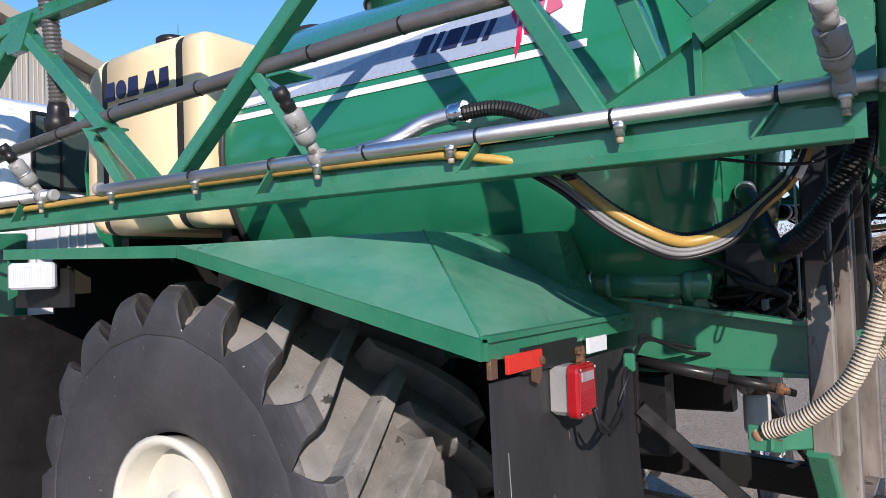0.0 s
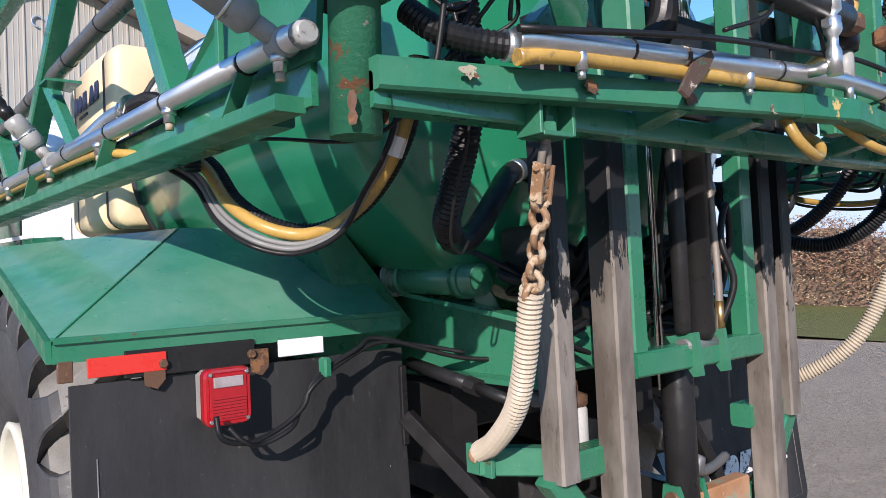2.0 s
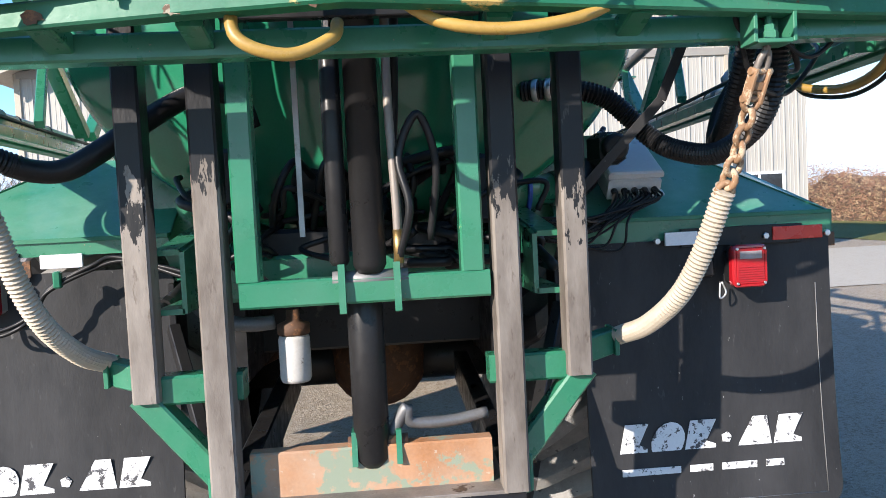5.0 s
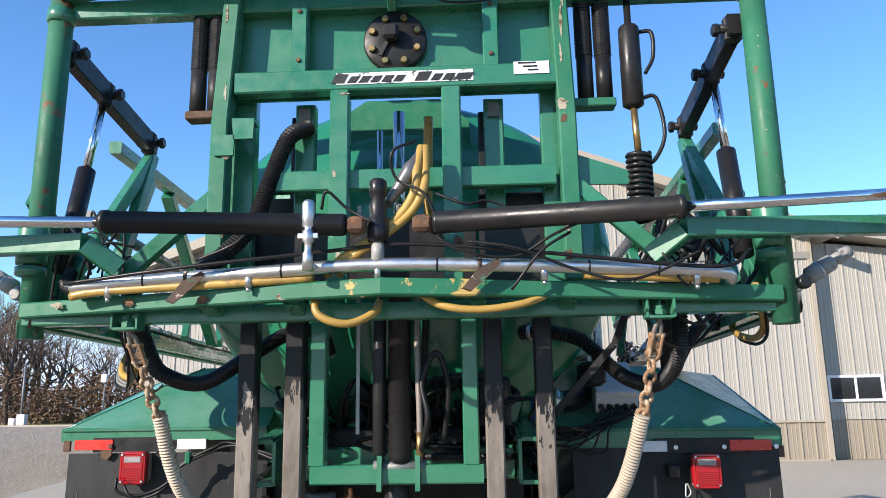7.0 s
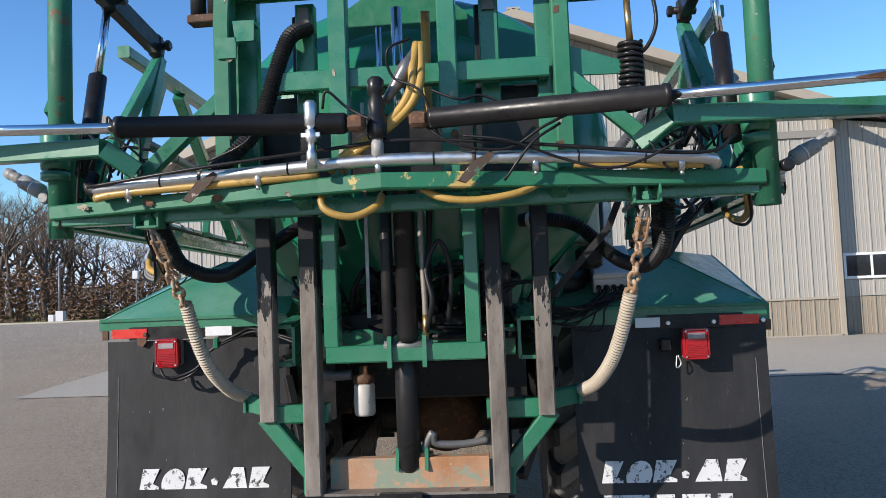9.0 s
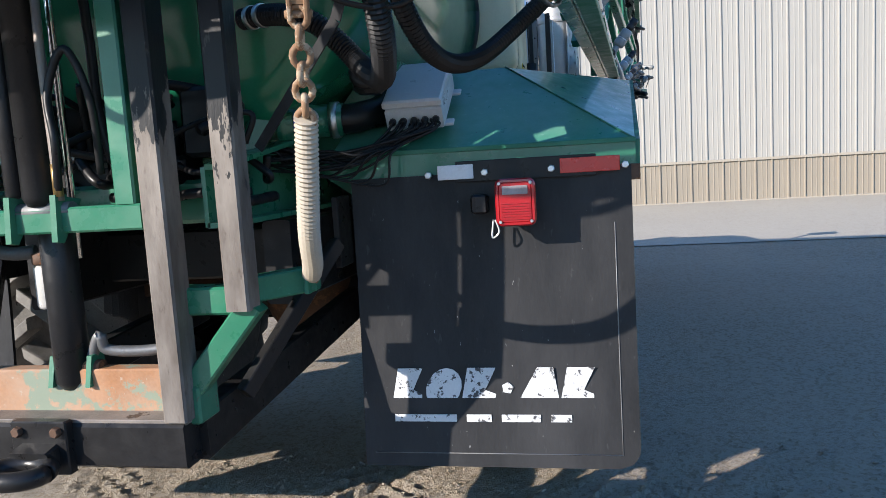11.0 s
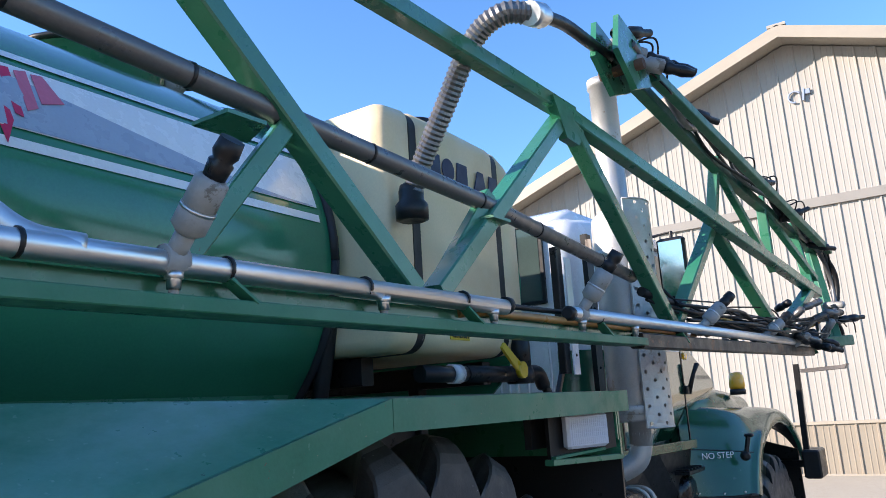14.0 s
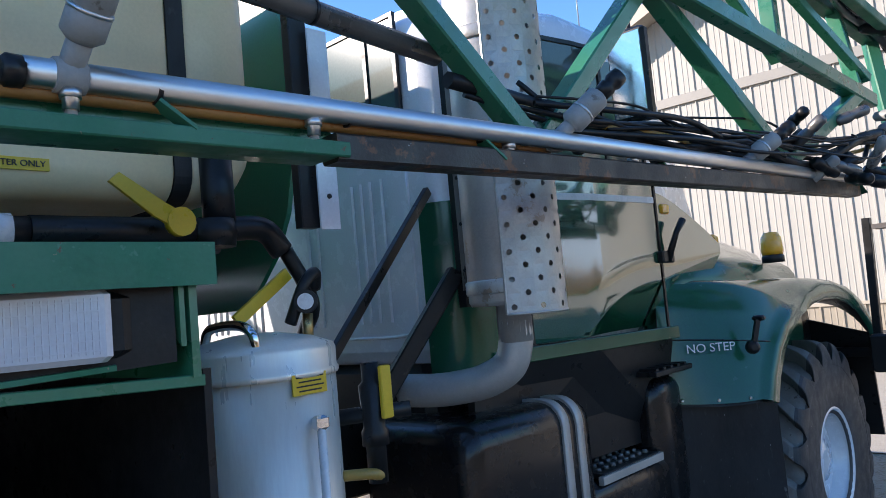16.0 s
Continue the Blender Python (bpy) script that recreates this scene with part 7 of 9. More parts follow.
part("lift_hose", Geo().tube(spline([(0.09, -0.52, 1.38), (0.12, -0.55, 1.5), (0.10, -0.53, 1.62), (0.15, -0.52, 1.72), (0.19, -0.50, 1.6), (0.17, -0.46, 1.42)], 8), 0.01, 8), HOSE_BLACK, mast)
part("brass_fitting", Geo().tube([(0.09, -0.52, 1.37), (0.09, -0.52, 1.45)], 0.012, 8), BRASS, mast)
part("bottom_hose", Geo().tube(spline([(0.05, -0.42, 0.93), (0.09, -0.43, 1.0), (0.10, -0.42, 0.96), (0.20, -0.40, 0.95), (0.30, -0.38, 0.96)], 6), 0.015, 8), CAST_GREY, mast)
# oil filter behind the frame
of = thing("oil_filter", "dirty grey spin-on oil filter under a cast head", "filter", (-0.22, -0.2, 1.0))
part("can", Geo().lathe([(0.038, 0.0), (0.043, 0.01), (0.043, 0.12), (0.038, 0.13)], (-0.205, -0.22, 1.04), (0, 0, 1), 20), FILTER_WHITE, of)
part("head", Geo().lathe([(0.040, 0.13), (0.045, 0.135), (0.045, 0.16), (0.02, 0.17), (0.018, 0.20)], (-0.205, -0.22, 1.04), (0, 0, 1), 16), RUST_DARK, of)

# ---- chains with springs ----
def stay_chain(sx):
    hook = Vector((-0.832, -0.768, 1.793)) if sx < 0 else Vector((0.858, -0.812, 1.793))
    top = Vector((-0.765, -0.64, 1.505)) if sx < 0 else Vector((0.808, -0.69, 1.49))
    end = Vector((-0.655, -0.335, 1.14)) if sx < 0 else Vector((0.665, -0.36, 1.135))
    ob = thing("stay_chain", "rusty stay chain running into a cream ribbed sleeve", "chain", top, "stay chains")
    fall = (top - hook).normalized()
    wide = Vector((1, 0.2, 0)).normalized()
    eye = [hook + fall * (0.045 - 0.032 * math.cos(t * math.pi / 6)) + wide * 0.011 * math.sin(t * math.pi / 6) for t in range(13)]
    part("eye_bolt", Geo().tube([hook + Vector((0, 0, 0.012)), hook + fall * 0.02], 0.0085, 8).tube(eye, 0.0075, 8, caps=False), WORN_STEEL, ob, "bare grey eye bolt")
    clevis = Geo()
    for u in (-0.016, 0.016):
        clevis.bar(hook + fall * 0.048 + wide * u, hook + fall * 0.122 + wide * u, 0.009, 0.026, up=wide.cross(fall), bevel=0.25)
    clevis.bar(hook + fall * 0.076, hook + fall * 0.092, 0.036, 0.018, up=wide.cross(fall))
    for w in (0.055, 0.112):
        clevis.tube([hook + fall * w - wide * 0.026, hook + fall * w + wide * 0.026], 0.008, 8)
    part("clevis_link", clevis, RUST, ob, "rusty double clevis")
    a, b = hook + fall * 0.100, top
    n = 7
    for k in range(n):
        c = a.lerp(b, (k + 0.5) / n) + Vector((0.0, 0, -0.012 * math.sin(math.pi * k / n)))
        d = (b - a).normalized()
        s1 = d.cross(Vector((1, 0.2 * (k % 3), 0))).normalized()
        s1 = s1 if k % 2 else d.cross(s1).normalized()
        h = (b - a).length / n * 0.62
        loop = [c + d * h * math.cos(t * math.pi / 6) + s1 * 0.0175 * math.sin(t * math.pi / 6) for t in range(13)]
        part("chain_link", Geo().tube(loop, 0.0075, 8, caps=False), RUST, ob)
    mid = top.lerp(end, 0.5) + Vector((sx * 0.012, -0.045, -0.055))
    curve = [top + (top - mid) * 0.06, top, top.lerp(mid, 0.55) + Vector((sx * 0.004, -0.012, -0.004)), mid, mid.lerp(end, 0.55) + Vector((sx * 0.006, -0.006, -0.014)), end]
    part("ribbed_sleeve", ribbed(Geo(), curve, 0.0255, 0.0105, 0.17, 16), SLEEVE, ob, "cream ribbed rubber sleeve")
    part("end_bolt", Geo().lathe([(0.010, -0.02), (0.012, 0.012), (0.021, 0.016), (0.021, 0.030), (0.012, 0.040), (0.010, 0.055)], end, (end - mid).normalized(), 12), RUST, ob, "rusty end nut")
    return ob


for sx in (-1, 1):
    stay_chain(sx)


# ---- folded wing booms ----
def wing(sx):
    ob = thing("spray_boom", "green folded spray boom truss with stainless pipe and hoses", "spray boom", (sx * 1.3, 1.5, 1.85), "spray booms")

    ox = 0.0 if sx > 0 else -0.065

    def X(y):
        """The truss plane."""
        return sx * (1.325 + ox + 0.038 * (y + 0.2) + (0.17 * (y - 3.1) if y > 3.1 else 0))

    def XP(y):
        """The line of beam and spray pipe."""
        return sx * (1.38 + ox + 0.07 * y + (0.05 * (y - 4) if y > 4 else 0))

    def P(y, z, dx=0.0):
        return Vector((X(y) + sx * dx, y, z))

    def B(y, z, dx=0.0):
        return Vector((XP(y) + sx * dx, y, z))
    zb = 1.868
    lo_z = 0.035 if sx > 0 else 0.008  # this boom hangs a little lower
    g = Geo()
    for y0, y1 in ((-0.66, 2.42),):
        g.plate([B(y0, 1.832, -0.03), B(y1, 1.832, -0.03), B(y1, 1.918 - lo_z, -0.03), B(y0, 1.918 - lo_z, -0.03)], (-sx * 0.012, 0, 0))
    part("beam_web", g, GREEN, ob, "green web of the lower boom beam")
    part("beam_flange", Geo().bar(B(-0.64, 1.836, -0.005), B(2.42, 1.836, -0.005), 0.055, 0.026), GREEN_WORN, ob, "green outer flange of the beam")
    part("beam_back", Geo().bar(B(-0.50, 1.85, -0.07), B(2.42, 1.85, -0.07), 0.05, 0.04), GREEN, ob)
    part("lower_beam_end", Geo().bar(B(2.40, 1.862 - 0.6 * lo_z, -0.01), B(4.75, zb + 0.01 - 0.6 * lo_z, -0.01), 0.05, 0.05), BEAM_BARE, ob, "bare grey outer beam")
    # root gusset plates
    g = Geo().plate([P(-0.68, 1.90, 0.0), P(-0.02, 1.90, 0.0), P(-0.36, 2.09, 0.0), P(-0.68, 2.25, -0.03)], (-sx * 0.012, 0, 0))
    g.bar(P(-0.69, 2.27, 0.0), P(-0.36, 2.085, 0.01), 0.05, 0.06).bar(P(-0.36, 2.09, 0.008), P(-0.36, 1.93, 0.008), 0.012, 0.016)
    part("root_gusset", g, GREEN_WORN, ob, "green root gusset plate")
    part("root_sleeve", Geo().lathe([(0.047, -0.02), (0.05, 0), (0.05, 0.10), (0.047, 0.12)], (sx * 1.22 + 0.024, -0.745, 2.04), (0, 0, 1), 18), GREEN, ob)
    # chips of rust along the beam near the root
    for y, zr, wr, hr in ((-0.63, 1.845, 0.05, 0.07), (-0.48, 1.852, 0.03, 0.05), (-0.27, 1.842, 0.06, 0.025), (-0.36, 1.838, 0.03, 0.02), (0.35, 1.84, 0.025, 0.018)) if sx > 0 else ():
        rr = random.Random(int(1000 * (y + 2)) + sx)
        ring = [B(y + wr / 2 * math.cos(a * math.pi / 9) * q, zr + hr / 2 * math.sin(a * math.pi / 9) * q, 0.0255) for a, q in ((a, rr.uniform(0.65, 1.0)) for a in range(18))]
        part("rust_patch", Geo().plate(ring, (sx * 0.0015, 0, 0)), RUST_DARK, ob, "flake of rust")
    # diagonals and upper chord
    A0, V1B = P(0.26, 2.62), P(1.42, 1.93)
    V0, A, V1, K, V2, N2, V3, E2 = P(-0.15, 1.93), P(0.50, 2.62), P(1.33, 1.93), P(2.24, 2.645), P(3.11, 1.93), P(3.59, 2.45), P(4.2, 1.93), P(4.75, 2.22)
    for a, b in ((V0, A0), (A, V1), (V1B, K), (K, V2), (V2, N2), (N2, V3), (V3, E2)):
        dn = (b - a).normalized()
        part("diagonal", Geo().bar(a, b, 0.05, 0.06, up=(1, 0, 0)), GREEN, ob)
    part("upper_chord", Geo().bar(P(-0.12, 2.66), P(2.3, 2.66), 0.055, 0.055), GREEN, ob)
    part("upper_chord_outer", Geo().bar(P(2.24, 2.65), P(4.85, 2.20), 0.055, 0.055), GREEN, ob)
    part("peak_plate", Geo().plate([K + Vector((0, -0.14, 0.02)), K + Vector((0, 0.14, 0.0)), K + Vector((0, 0.05, -0.11)), K + Vector((0, -0.05, -0.11))], (sx * 0.032, 0, 0)), GREEN, ob)
    # root links to the pivot
    apex = P(-0.02, 2.66, -0.105)
    for y0, dx in ((-0.50, -0.02), (-0.28, -0.10)):
        part("root_strut", Geo().bar(P(y0, 1.95, dx), apex + Vector((-sx * 0.02, 0, -0.01)), 0.045, 0.05), GREEN, ob)
    arm = part("link_arm", Geo().bar((sx * 1.20 + 0.02, -0.70, 2.83), apex + Vector((-sx * 0.02, 0, 0.03)), 0.05, 0.085), BLACK_PAINT, ob, "black pivot link arm")
    for t in (0.05, 0.42, 0.95):
        p = Vector((sx * 1.20 + 0.02, -0.70, 2.83)).lerp(apex + Vector((-sx * 0.02, 0, 0.03)), t)
        part("pin", Geo().tube([p + Vector((-0.05, -0.01, 0)), p + Vector((0.05, 0.01, 0))], 0.016, 10), BLACK_PAINT, arm)
        part("nut", Geo().hexnut(p + Vector((-sx * 0.05, 0, 0)), (-sx, 0, 0), 0.024, 0.02), BLACK_PAINT, arm)
        part("lug_plate", Geo().box(p, (0.06, 0.05, 0.11), 0.3), BLACK_PAINT, arm)
    p = Vector((sx * 1.20 + 0.02, -0.70, 2.83)).lerp(apex, 0.42)
    q = Vector((sx * 1.18 + 0.02, -0.62, 2.02))
    m = p.lerp(q, 0.45)
    part("tilt_rod", Geo().tube([p, m], 0.016, 12), CHROME, arm, "bright cylinder rod")
    part("tilt_barrel", Geo().tube([m, q], 0.034, 16), BLACK_PAINT, arm, "black tilt cylinder")
    # inner braces
    for y0, y1 in ((0.72, 0.95), (1.62, 1.85) if sx < 0 else (1.44, 1.70)):
        part("brace", Geo().bar(P(y0, 1.90, -0.05), P(y1, 2.24, 0.0), 0.035, 0.04), GREEN, ob)
    # big supply pipe
    line = [P(-0.35, 2.285 + 0.7 * lo_z, -0.02), P(0.4, 2.265 + 0.7 * lo_z, -0.01), P(1.67, 2.205 + 0.2 * lo_z, 0.0), P(2.85, 2.135, -0.05)]

    def pipe_at(y):
        for a, b in zip(line, line[1:]):
            if y <= b.y:
                return a.lerp(b, (y - a.y) / (b.y - a.y))
        return line[-1]
    pipe = part("supply_pipe", Geo().tube(line, 0.0245, 16), GREY_PIPE, ob, "dark grey supply pipe")
    for y in (-0.05, 0.40, 0.72, 1.2, 1.65, 2.0, 2.5):
        part("tie_band", Geo().lathe([(0.0262, -0.004), (0.0262, 0.004)], pipe_at(y), (sx * 0.04, 1, -0.045), 12), BLACK_PLASTIC, pipe)
    for y in (0.82, 1.70):
        z = 2.285 - (y + 0.35) / 3.2 * 0.143
        part("pipe_saddle", Geo().plate([P(y - 0.06, z - 0.03, -0.05), P(y + 0.07, z - 0.03, -0.05), P(y + 0.03, z - 0.03, 0.05), P(y - 0.06, z - 0.03, 0.05)], (0, 0, -0.008)), GREEN, pipe)
    # spray pipes: two lengths
    nozz = [-0.63 if sx < 0 else -0.67, -0.20, 0.22, 0.64, 1.12, 1.52]
    for y0, y1, nz in ((-0.685 if sx < 0 else -0.75, 1.58, nozz), (1.86 if sx < 0 else 1.93, 4.95, [1.915 if sx < 0 else 1.985, 2.36, 2.84, 3.3, 3.8, 4.4])):
        sp2 = part("spray_pipe", Geo().tube([B(y0, 1.94 - lo_z), B(y1, 1.932 - lo_z)], 0.0205, 16), STEEL, ob, "stainless spray pipe")
        for y, ends in ((y0, -1), (y1, 1)):
            part("end_cap", Geo().lathe([(0.0215, 0), (0.022, 0.02), (0.016, 0.026)], B(y, 1.938 - lo_z), (0, ends, 0), 12), GREY_PLASTIC if sx < 0 else BLACK_PLASTIC, sp2)
        for y in nz:
            p = B(y, 1.935 - lo_z, 0.005)
            part("nozzle", Geo().tube([p, p + Vector((0, 0, -0.042))], 0.0115, 8).lathe([(0.015, -0.006), (0.015, 0.006)], p + Vector((0, 0, -0.02)), (0, 0, 1), 8), STEEL, sp2)
            part("nozzle_tip", Geo().tube([p + Vector((0, 0, -0.042)), p + Vector((0, 0, -0.056))], 0.0085, 8), TIP_TAN, sp2)
        for k in range(int((y1 - y0) / 0.33)):
            y = y0 + 0.17 + 0.33 * k
            part("tie_band", Geo().lathe([(0.0225, -0.0035), (0.0225, 0.0035)], B(y, 1.937 - lo_z), (0, 1, 0), 12), BLACK_PLASTIC, sp2)
            if k % 2 == 0:
                part("pipe_bracket", Geo().bar(B(y, 1.918 - lo_z, 0.004), B(y + 0.05, 1.845, 0.01), 0.03, 0.006, up=(0, 0.6, 0.8)), GREEN_WORN, sp2, "bent bracket")
    # nozzle drop bodies leaning outward from the pipe
    for y, tip, ln in ((-0.63 if sx < 0 else -0.67, (0.85, 0.05, 0.5), 0.21), (0.64, (0.62, 0.0, 0.72), 0.2), (1.915 if sx < 0 else 1.985, (0.6, 0.12, 0.8), 0.2), (3.0, (0.5, 0.5, 0.6), 0.2), (3.9, (0.5, 0.6, 0.5), 0.2)):
        d = Vector((sx * tip[0], tip[1], tip[2])).normalized()
        p = B(y, 1.94 - lo_z)
        nb = part("nozzle_body", Geo().tube([p, p + d * ln * 0.28], 0.017, 12).lathe([(0.024, -0.02), (0.026, 0.0), (0.024, 0.02)], p, (0, 1, 0), 12), GREY_PLASTIC, ob, "grey plastic check valve")
        part("valve_grip", Geo().lathe([(0.018, 0.25 * ln), (0.029, 0.3 * ln), (0.029, 0.46 * ln), (0.024, 0.48 * ln), (0.028, 0.5 * ln), (0.028, 0.72 * ln), (0.02, 0.75 * ln)], p, d, 14), GREY_PLASTIC, nb)
        part("valve_end", Geo().lathe([(0.018, 0.74 * ln), (0.021, 0.88 * ln), (0.016, 0.9 * ln), (0.022, 0.96 * ln), (0.02, 1.08 * ln)], p, d, 12), BLACK_PLASTIC if y > -0.5 else GREY_PLASTIC, nb)
        part("valve_clamp", Geo().lathe([(0.030, 0.46 * ln), (0.030, 0.485 * ln)], p, d, 12), STEEL, nb)
    # steel elbow up from the pipe, with a ribbed hose back to the tank
    e = [B(0.50, 1.94 - lo_z, 0.0), B(0.42, 1.955 - lo_z, -0.02), B(0.33, 1.995, -0.055), B(0.25, 2.01, -0.075)]
    el = part("pipe_elbow", Geo().tube(spline(e, 6), 0.022, 14), STEEL, ob, "stainless elbow")
    part("hose_clamp", Geo().lathe([(0.029, -0.03), (0.029, -0.015), (0.027, -0.01), (0.029, 0.0), (0.029, 0.015)], B(0.25, 2.01, -0.075), (0, 1, -0.1), 14), CHROME, el)
    hz = ribbed(Geo(), [B(0.25, 2.01, -0.075), B(0.14, 2.012, -0.085), B(0.04, 1.975, -0.10), B(-0.02, 1.92, -0.12), B(-0.03, 1.82, -0.11)], 0.0205, 0.0095, 0.12)
    part("ribbed_hose", hz, HOSE_BLACK, ob, "black ribbed hose")
    # yellow hose along the beam
    part("yellow_hose", Geo().tube(spline(([P(0.02, 1.85, -0.02), B(0.14, 1.878, -0.02), B(0.34, 1.902, -0.012), B(1.0, 1.906, -0.008)] if sx < 0 else [B(1.42, 1.875, -0.03), B(1.55, 1.882, -0.02)]) + [B(2.2, 1.90 - 0.5 * lo_z, -0.012), B(3.0, 1.905 - 0.5 * lo_z, -0.02)], 8), 0.0115 if sx < 0 else 0.011, 10), HOSE_YELLOW if sx < 0 else mat("amber_hose", (0.36, 0.17, 0.045), 0.4, dark=0.6), ob, "yellow hose tied along the beam")
    part("cable_run", Geo().tube(spline([B(-0.5, 2.0, -0.06), B(-0.1, 1.93, -0.05), B(0.6, 1.915, -0.045), B(1.4, 1.91, -0.04), B(2.9, 1.92, -0.04)], 8), 0.008, 8), HOSE_BLACK, ob)
    # large ribbed hose curving down into the cup at the tank side
    if sx > 0:
        top = [Vector((1.575, 1.73, 2.755)), Vector((1.50, 1.675, 2.755)), Vector((1.40, 1.67, 2.70)), Vector((1.27, 1.70, 2.54)), Vector((1.15, 1.73, 2.39)), Vector((1.105, 1.736, 2.30))]
        part("hose_coupling", Geo().lathe([(0.036, -0.05), (0.038, -0.02), (0.034, 0.0), (0.038, 0.02), (0.03, 0.05), (0.022, 0.07)], Vector((1.577, 1.75, 2.758)), (0.02, 0.95, 0.3), 14), STEEL, ob, "steel hose coupling")
        part("link_hose", Geo().tube(spline([(1.578, 1.80, 2.775), (1.58, 1.95, 2.81), (1.585, 2.12, 2.82), (1.59, 2.30, 2.83)], 6), 0.02, 10), HOSE_BLACK, ob)
    else:
        top = [Vector((-1.50, 2.28, 2.95)), Vector((-1.42, 2.10, 2.95)), Vector((-1.36, 2.05, 2.75)), Vector((-1.31, 2.07, 2.45)), Vector((-1.30, 2.076, 2.28))]
    cup = top[-1]
    part("drop_hose", ribbed(Geo(), top, 0.034, 0.016, 0.13, 14), GREY_PIPE, ob, "grey ribbed drop hose")
    part("hose_cup", Geo().lathe([(0.035, -0.02), (0.04, 0.0), (0.04, 0.03), (0.052, 0.045), (0.052, 0.09), (0.04, 0.095)], cup + Vector((0, 0, 0.02)), (0, 0, -1), 18), BLACK_PLASTIC, ob)
    # outer section folded over
    def Q(y, z, dx=0.0):
        return Vector((sx * (1.575 + ox + (0.03 * (y - 2.3) if y < 3.6 else 0.039 + 0.11 * (y - 3.6))) + sx * dx, y, z))

    dz = -0.095 if sx > 0 else 0.0

    def qz(y):
        if sx > 0:
            return 2.85 - 0.095 * (y - 2.3) if y < 3.6 else 2.7265 - 0.14 * (y - 3.6)
        return 2.945 - 0.10 * (y - 2.3) if y < 3.6 else 2.815 - 0.17 * (y - 3.6)
    oc = part("outer_chord", Geo().bar(Q(2.3, qz(2.3)), Q(3.62, qz(3.62)), 0.05, 0.05).bar(Q(3.58, qz(3.58)), Q(5.15, qz(5.15)), 0.05, 0.05), GREEN_WORN, ob, "green outer boom chord")
    part("outer_chord_low", Geo().bar(Q(2.5, qz(2.5) - 0.03, 0.10), Q(5.15, qz(5.15) - 0.02, 0.10), 0.04, 0.04), GREEN_WORN, ob)
    for y in (3.6, 4.23, 4.75):
        z1 = qz(y)
        part("outer_post", Geo().bar(P(y, 2.45 - 0.17 * max(0, y - 3.59)), Q(y, z1 + 0.06), 0.05, 0.045), GREEN, ob)
    for y0, y1 in ((3.6, 4.2), (4.23, 4.8)):
        part("outer_brace", Geo().bar(Q(y0, qz(y0)), P(y1, 2.28, 0.02), 0.035, 0.035), GREEN, ob)
    part("end_frame", Geo().bar(Q(5.12, qz(5.12)), P(5.0, 1.90, 0.02), 0.05, 0.05).bar(P(4.7, 1.9, 0.0), P(5.1, 1.92, 0.05), 0.06, 0.06), GREEN_WORN, ob)
    hd = part("hinge_bracket", Geo().plate([Q(2.20, 3.02 + dz), Q(2.38, 2.98 + dz), Q(2.46, 2.84 + dz), Q(2.30, 2.78 + dz), Q(2.16, 2.88 + dz)], (sx * 0.02, 0, 0)).plate([Q(2.20, 3.02 + dz, 0.08), Q(2.38, 2.98 + dz, 0.08), Q(2.46, 2.84 + dz, 0.08), Q(2.30, 2.78 + dz, 0.08), Q(2.16, 2.88 + dz, 0.08)], (sx * 0.02, 0, 0)), GREEN, ob, "green hinge bracket")
    part("hinge_pin", Geo().tube([Q(2.31, 2.87 + dz, -0.03), Q(2.31, 2.87 + dz, 0.13)], 0.02, 10), RUST_DARK, hd)
    # hose bundle along the outer section
    rnd = random.Random(7 + sx)
    for k in range(7):
        pts = []
        for i in range(9):
            y = 2.3 + 2.8 * i / 8
            z = qz(y) + 0.03 + rnd.uniform(-0.05, 0.05)
            pts.append(Q(y, z, 0.05 + rnd.uniform(-0.02, 0.05)))
        pts += [Q(5.28, 2.35, 0.06 + rnd.uniform(-0.03, 0.03)), Q(5.25, 2.1 + rnd.uniform(-0.05, 0.05), 0.06), Q(5.05, 1.97 + rnd.uniform(-0.03, 0.03), 0.02)]
        part("bundle_hose", Geo().tube(spline(pts, 5), 0.016 if k < 2 else 0.008, 8), GREY_PIPE if k % 3 == 0 else HOSE_BLACK, ob, "black and grey hose")
    for k in range(6):
        pts = [P(2.85 + 0.05 * k, 2.08 + rnd.uniform(-0.06, 0.04), -0.02)]
        for i in range(1, 7):
            pts.append(P(2.85 + 2.2 * i / 6, 2.06 - 0.10 * math.sin(i / 6 * 3) + rnd.uniform(-0.05, 0.05), rnd.uniform(-0.03, 0.05)))
        part("bundle_hose", Geo().tube(spline(pts, 5), 0.02 if k == 0 else 0.0075, 8), HOSE_BLACK if k != 3 else HOSE_YELLOW, ob)
    for y, z in ((2.3, 3.0), (3.0, 2.92), (3.9, 2.80), (4.45, 2.70), (4.95, 2.60), (5.1, 2.05), (4.6, 1.88)):
        d = Vector((sx * rnd.uniform(0.2, 0.6), rnd.uniform(0.3, 0.8), rnd.uniform(-0.3, 0.2))).normalized()
        p = Q(y, z + dz, 0.07) if z > 2.2 else P(y, z, 0.05)
        nb = part("nozzle_body", Geo().lathe([(0.012, -0.05), (0.02, -0.04), (0.024, 0.0), (0.018, 0.03), (0.024, 0.04), (0.024, 0.09), (0.014, 0.1), (0.014, 0.15)], p, d, 10), GREY_PLASTIC if z > 3 else BLACK_PLASTIC, ob, "nozzle body at the boom tip")
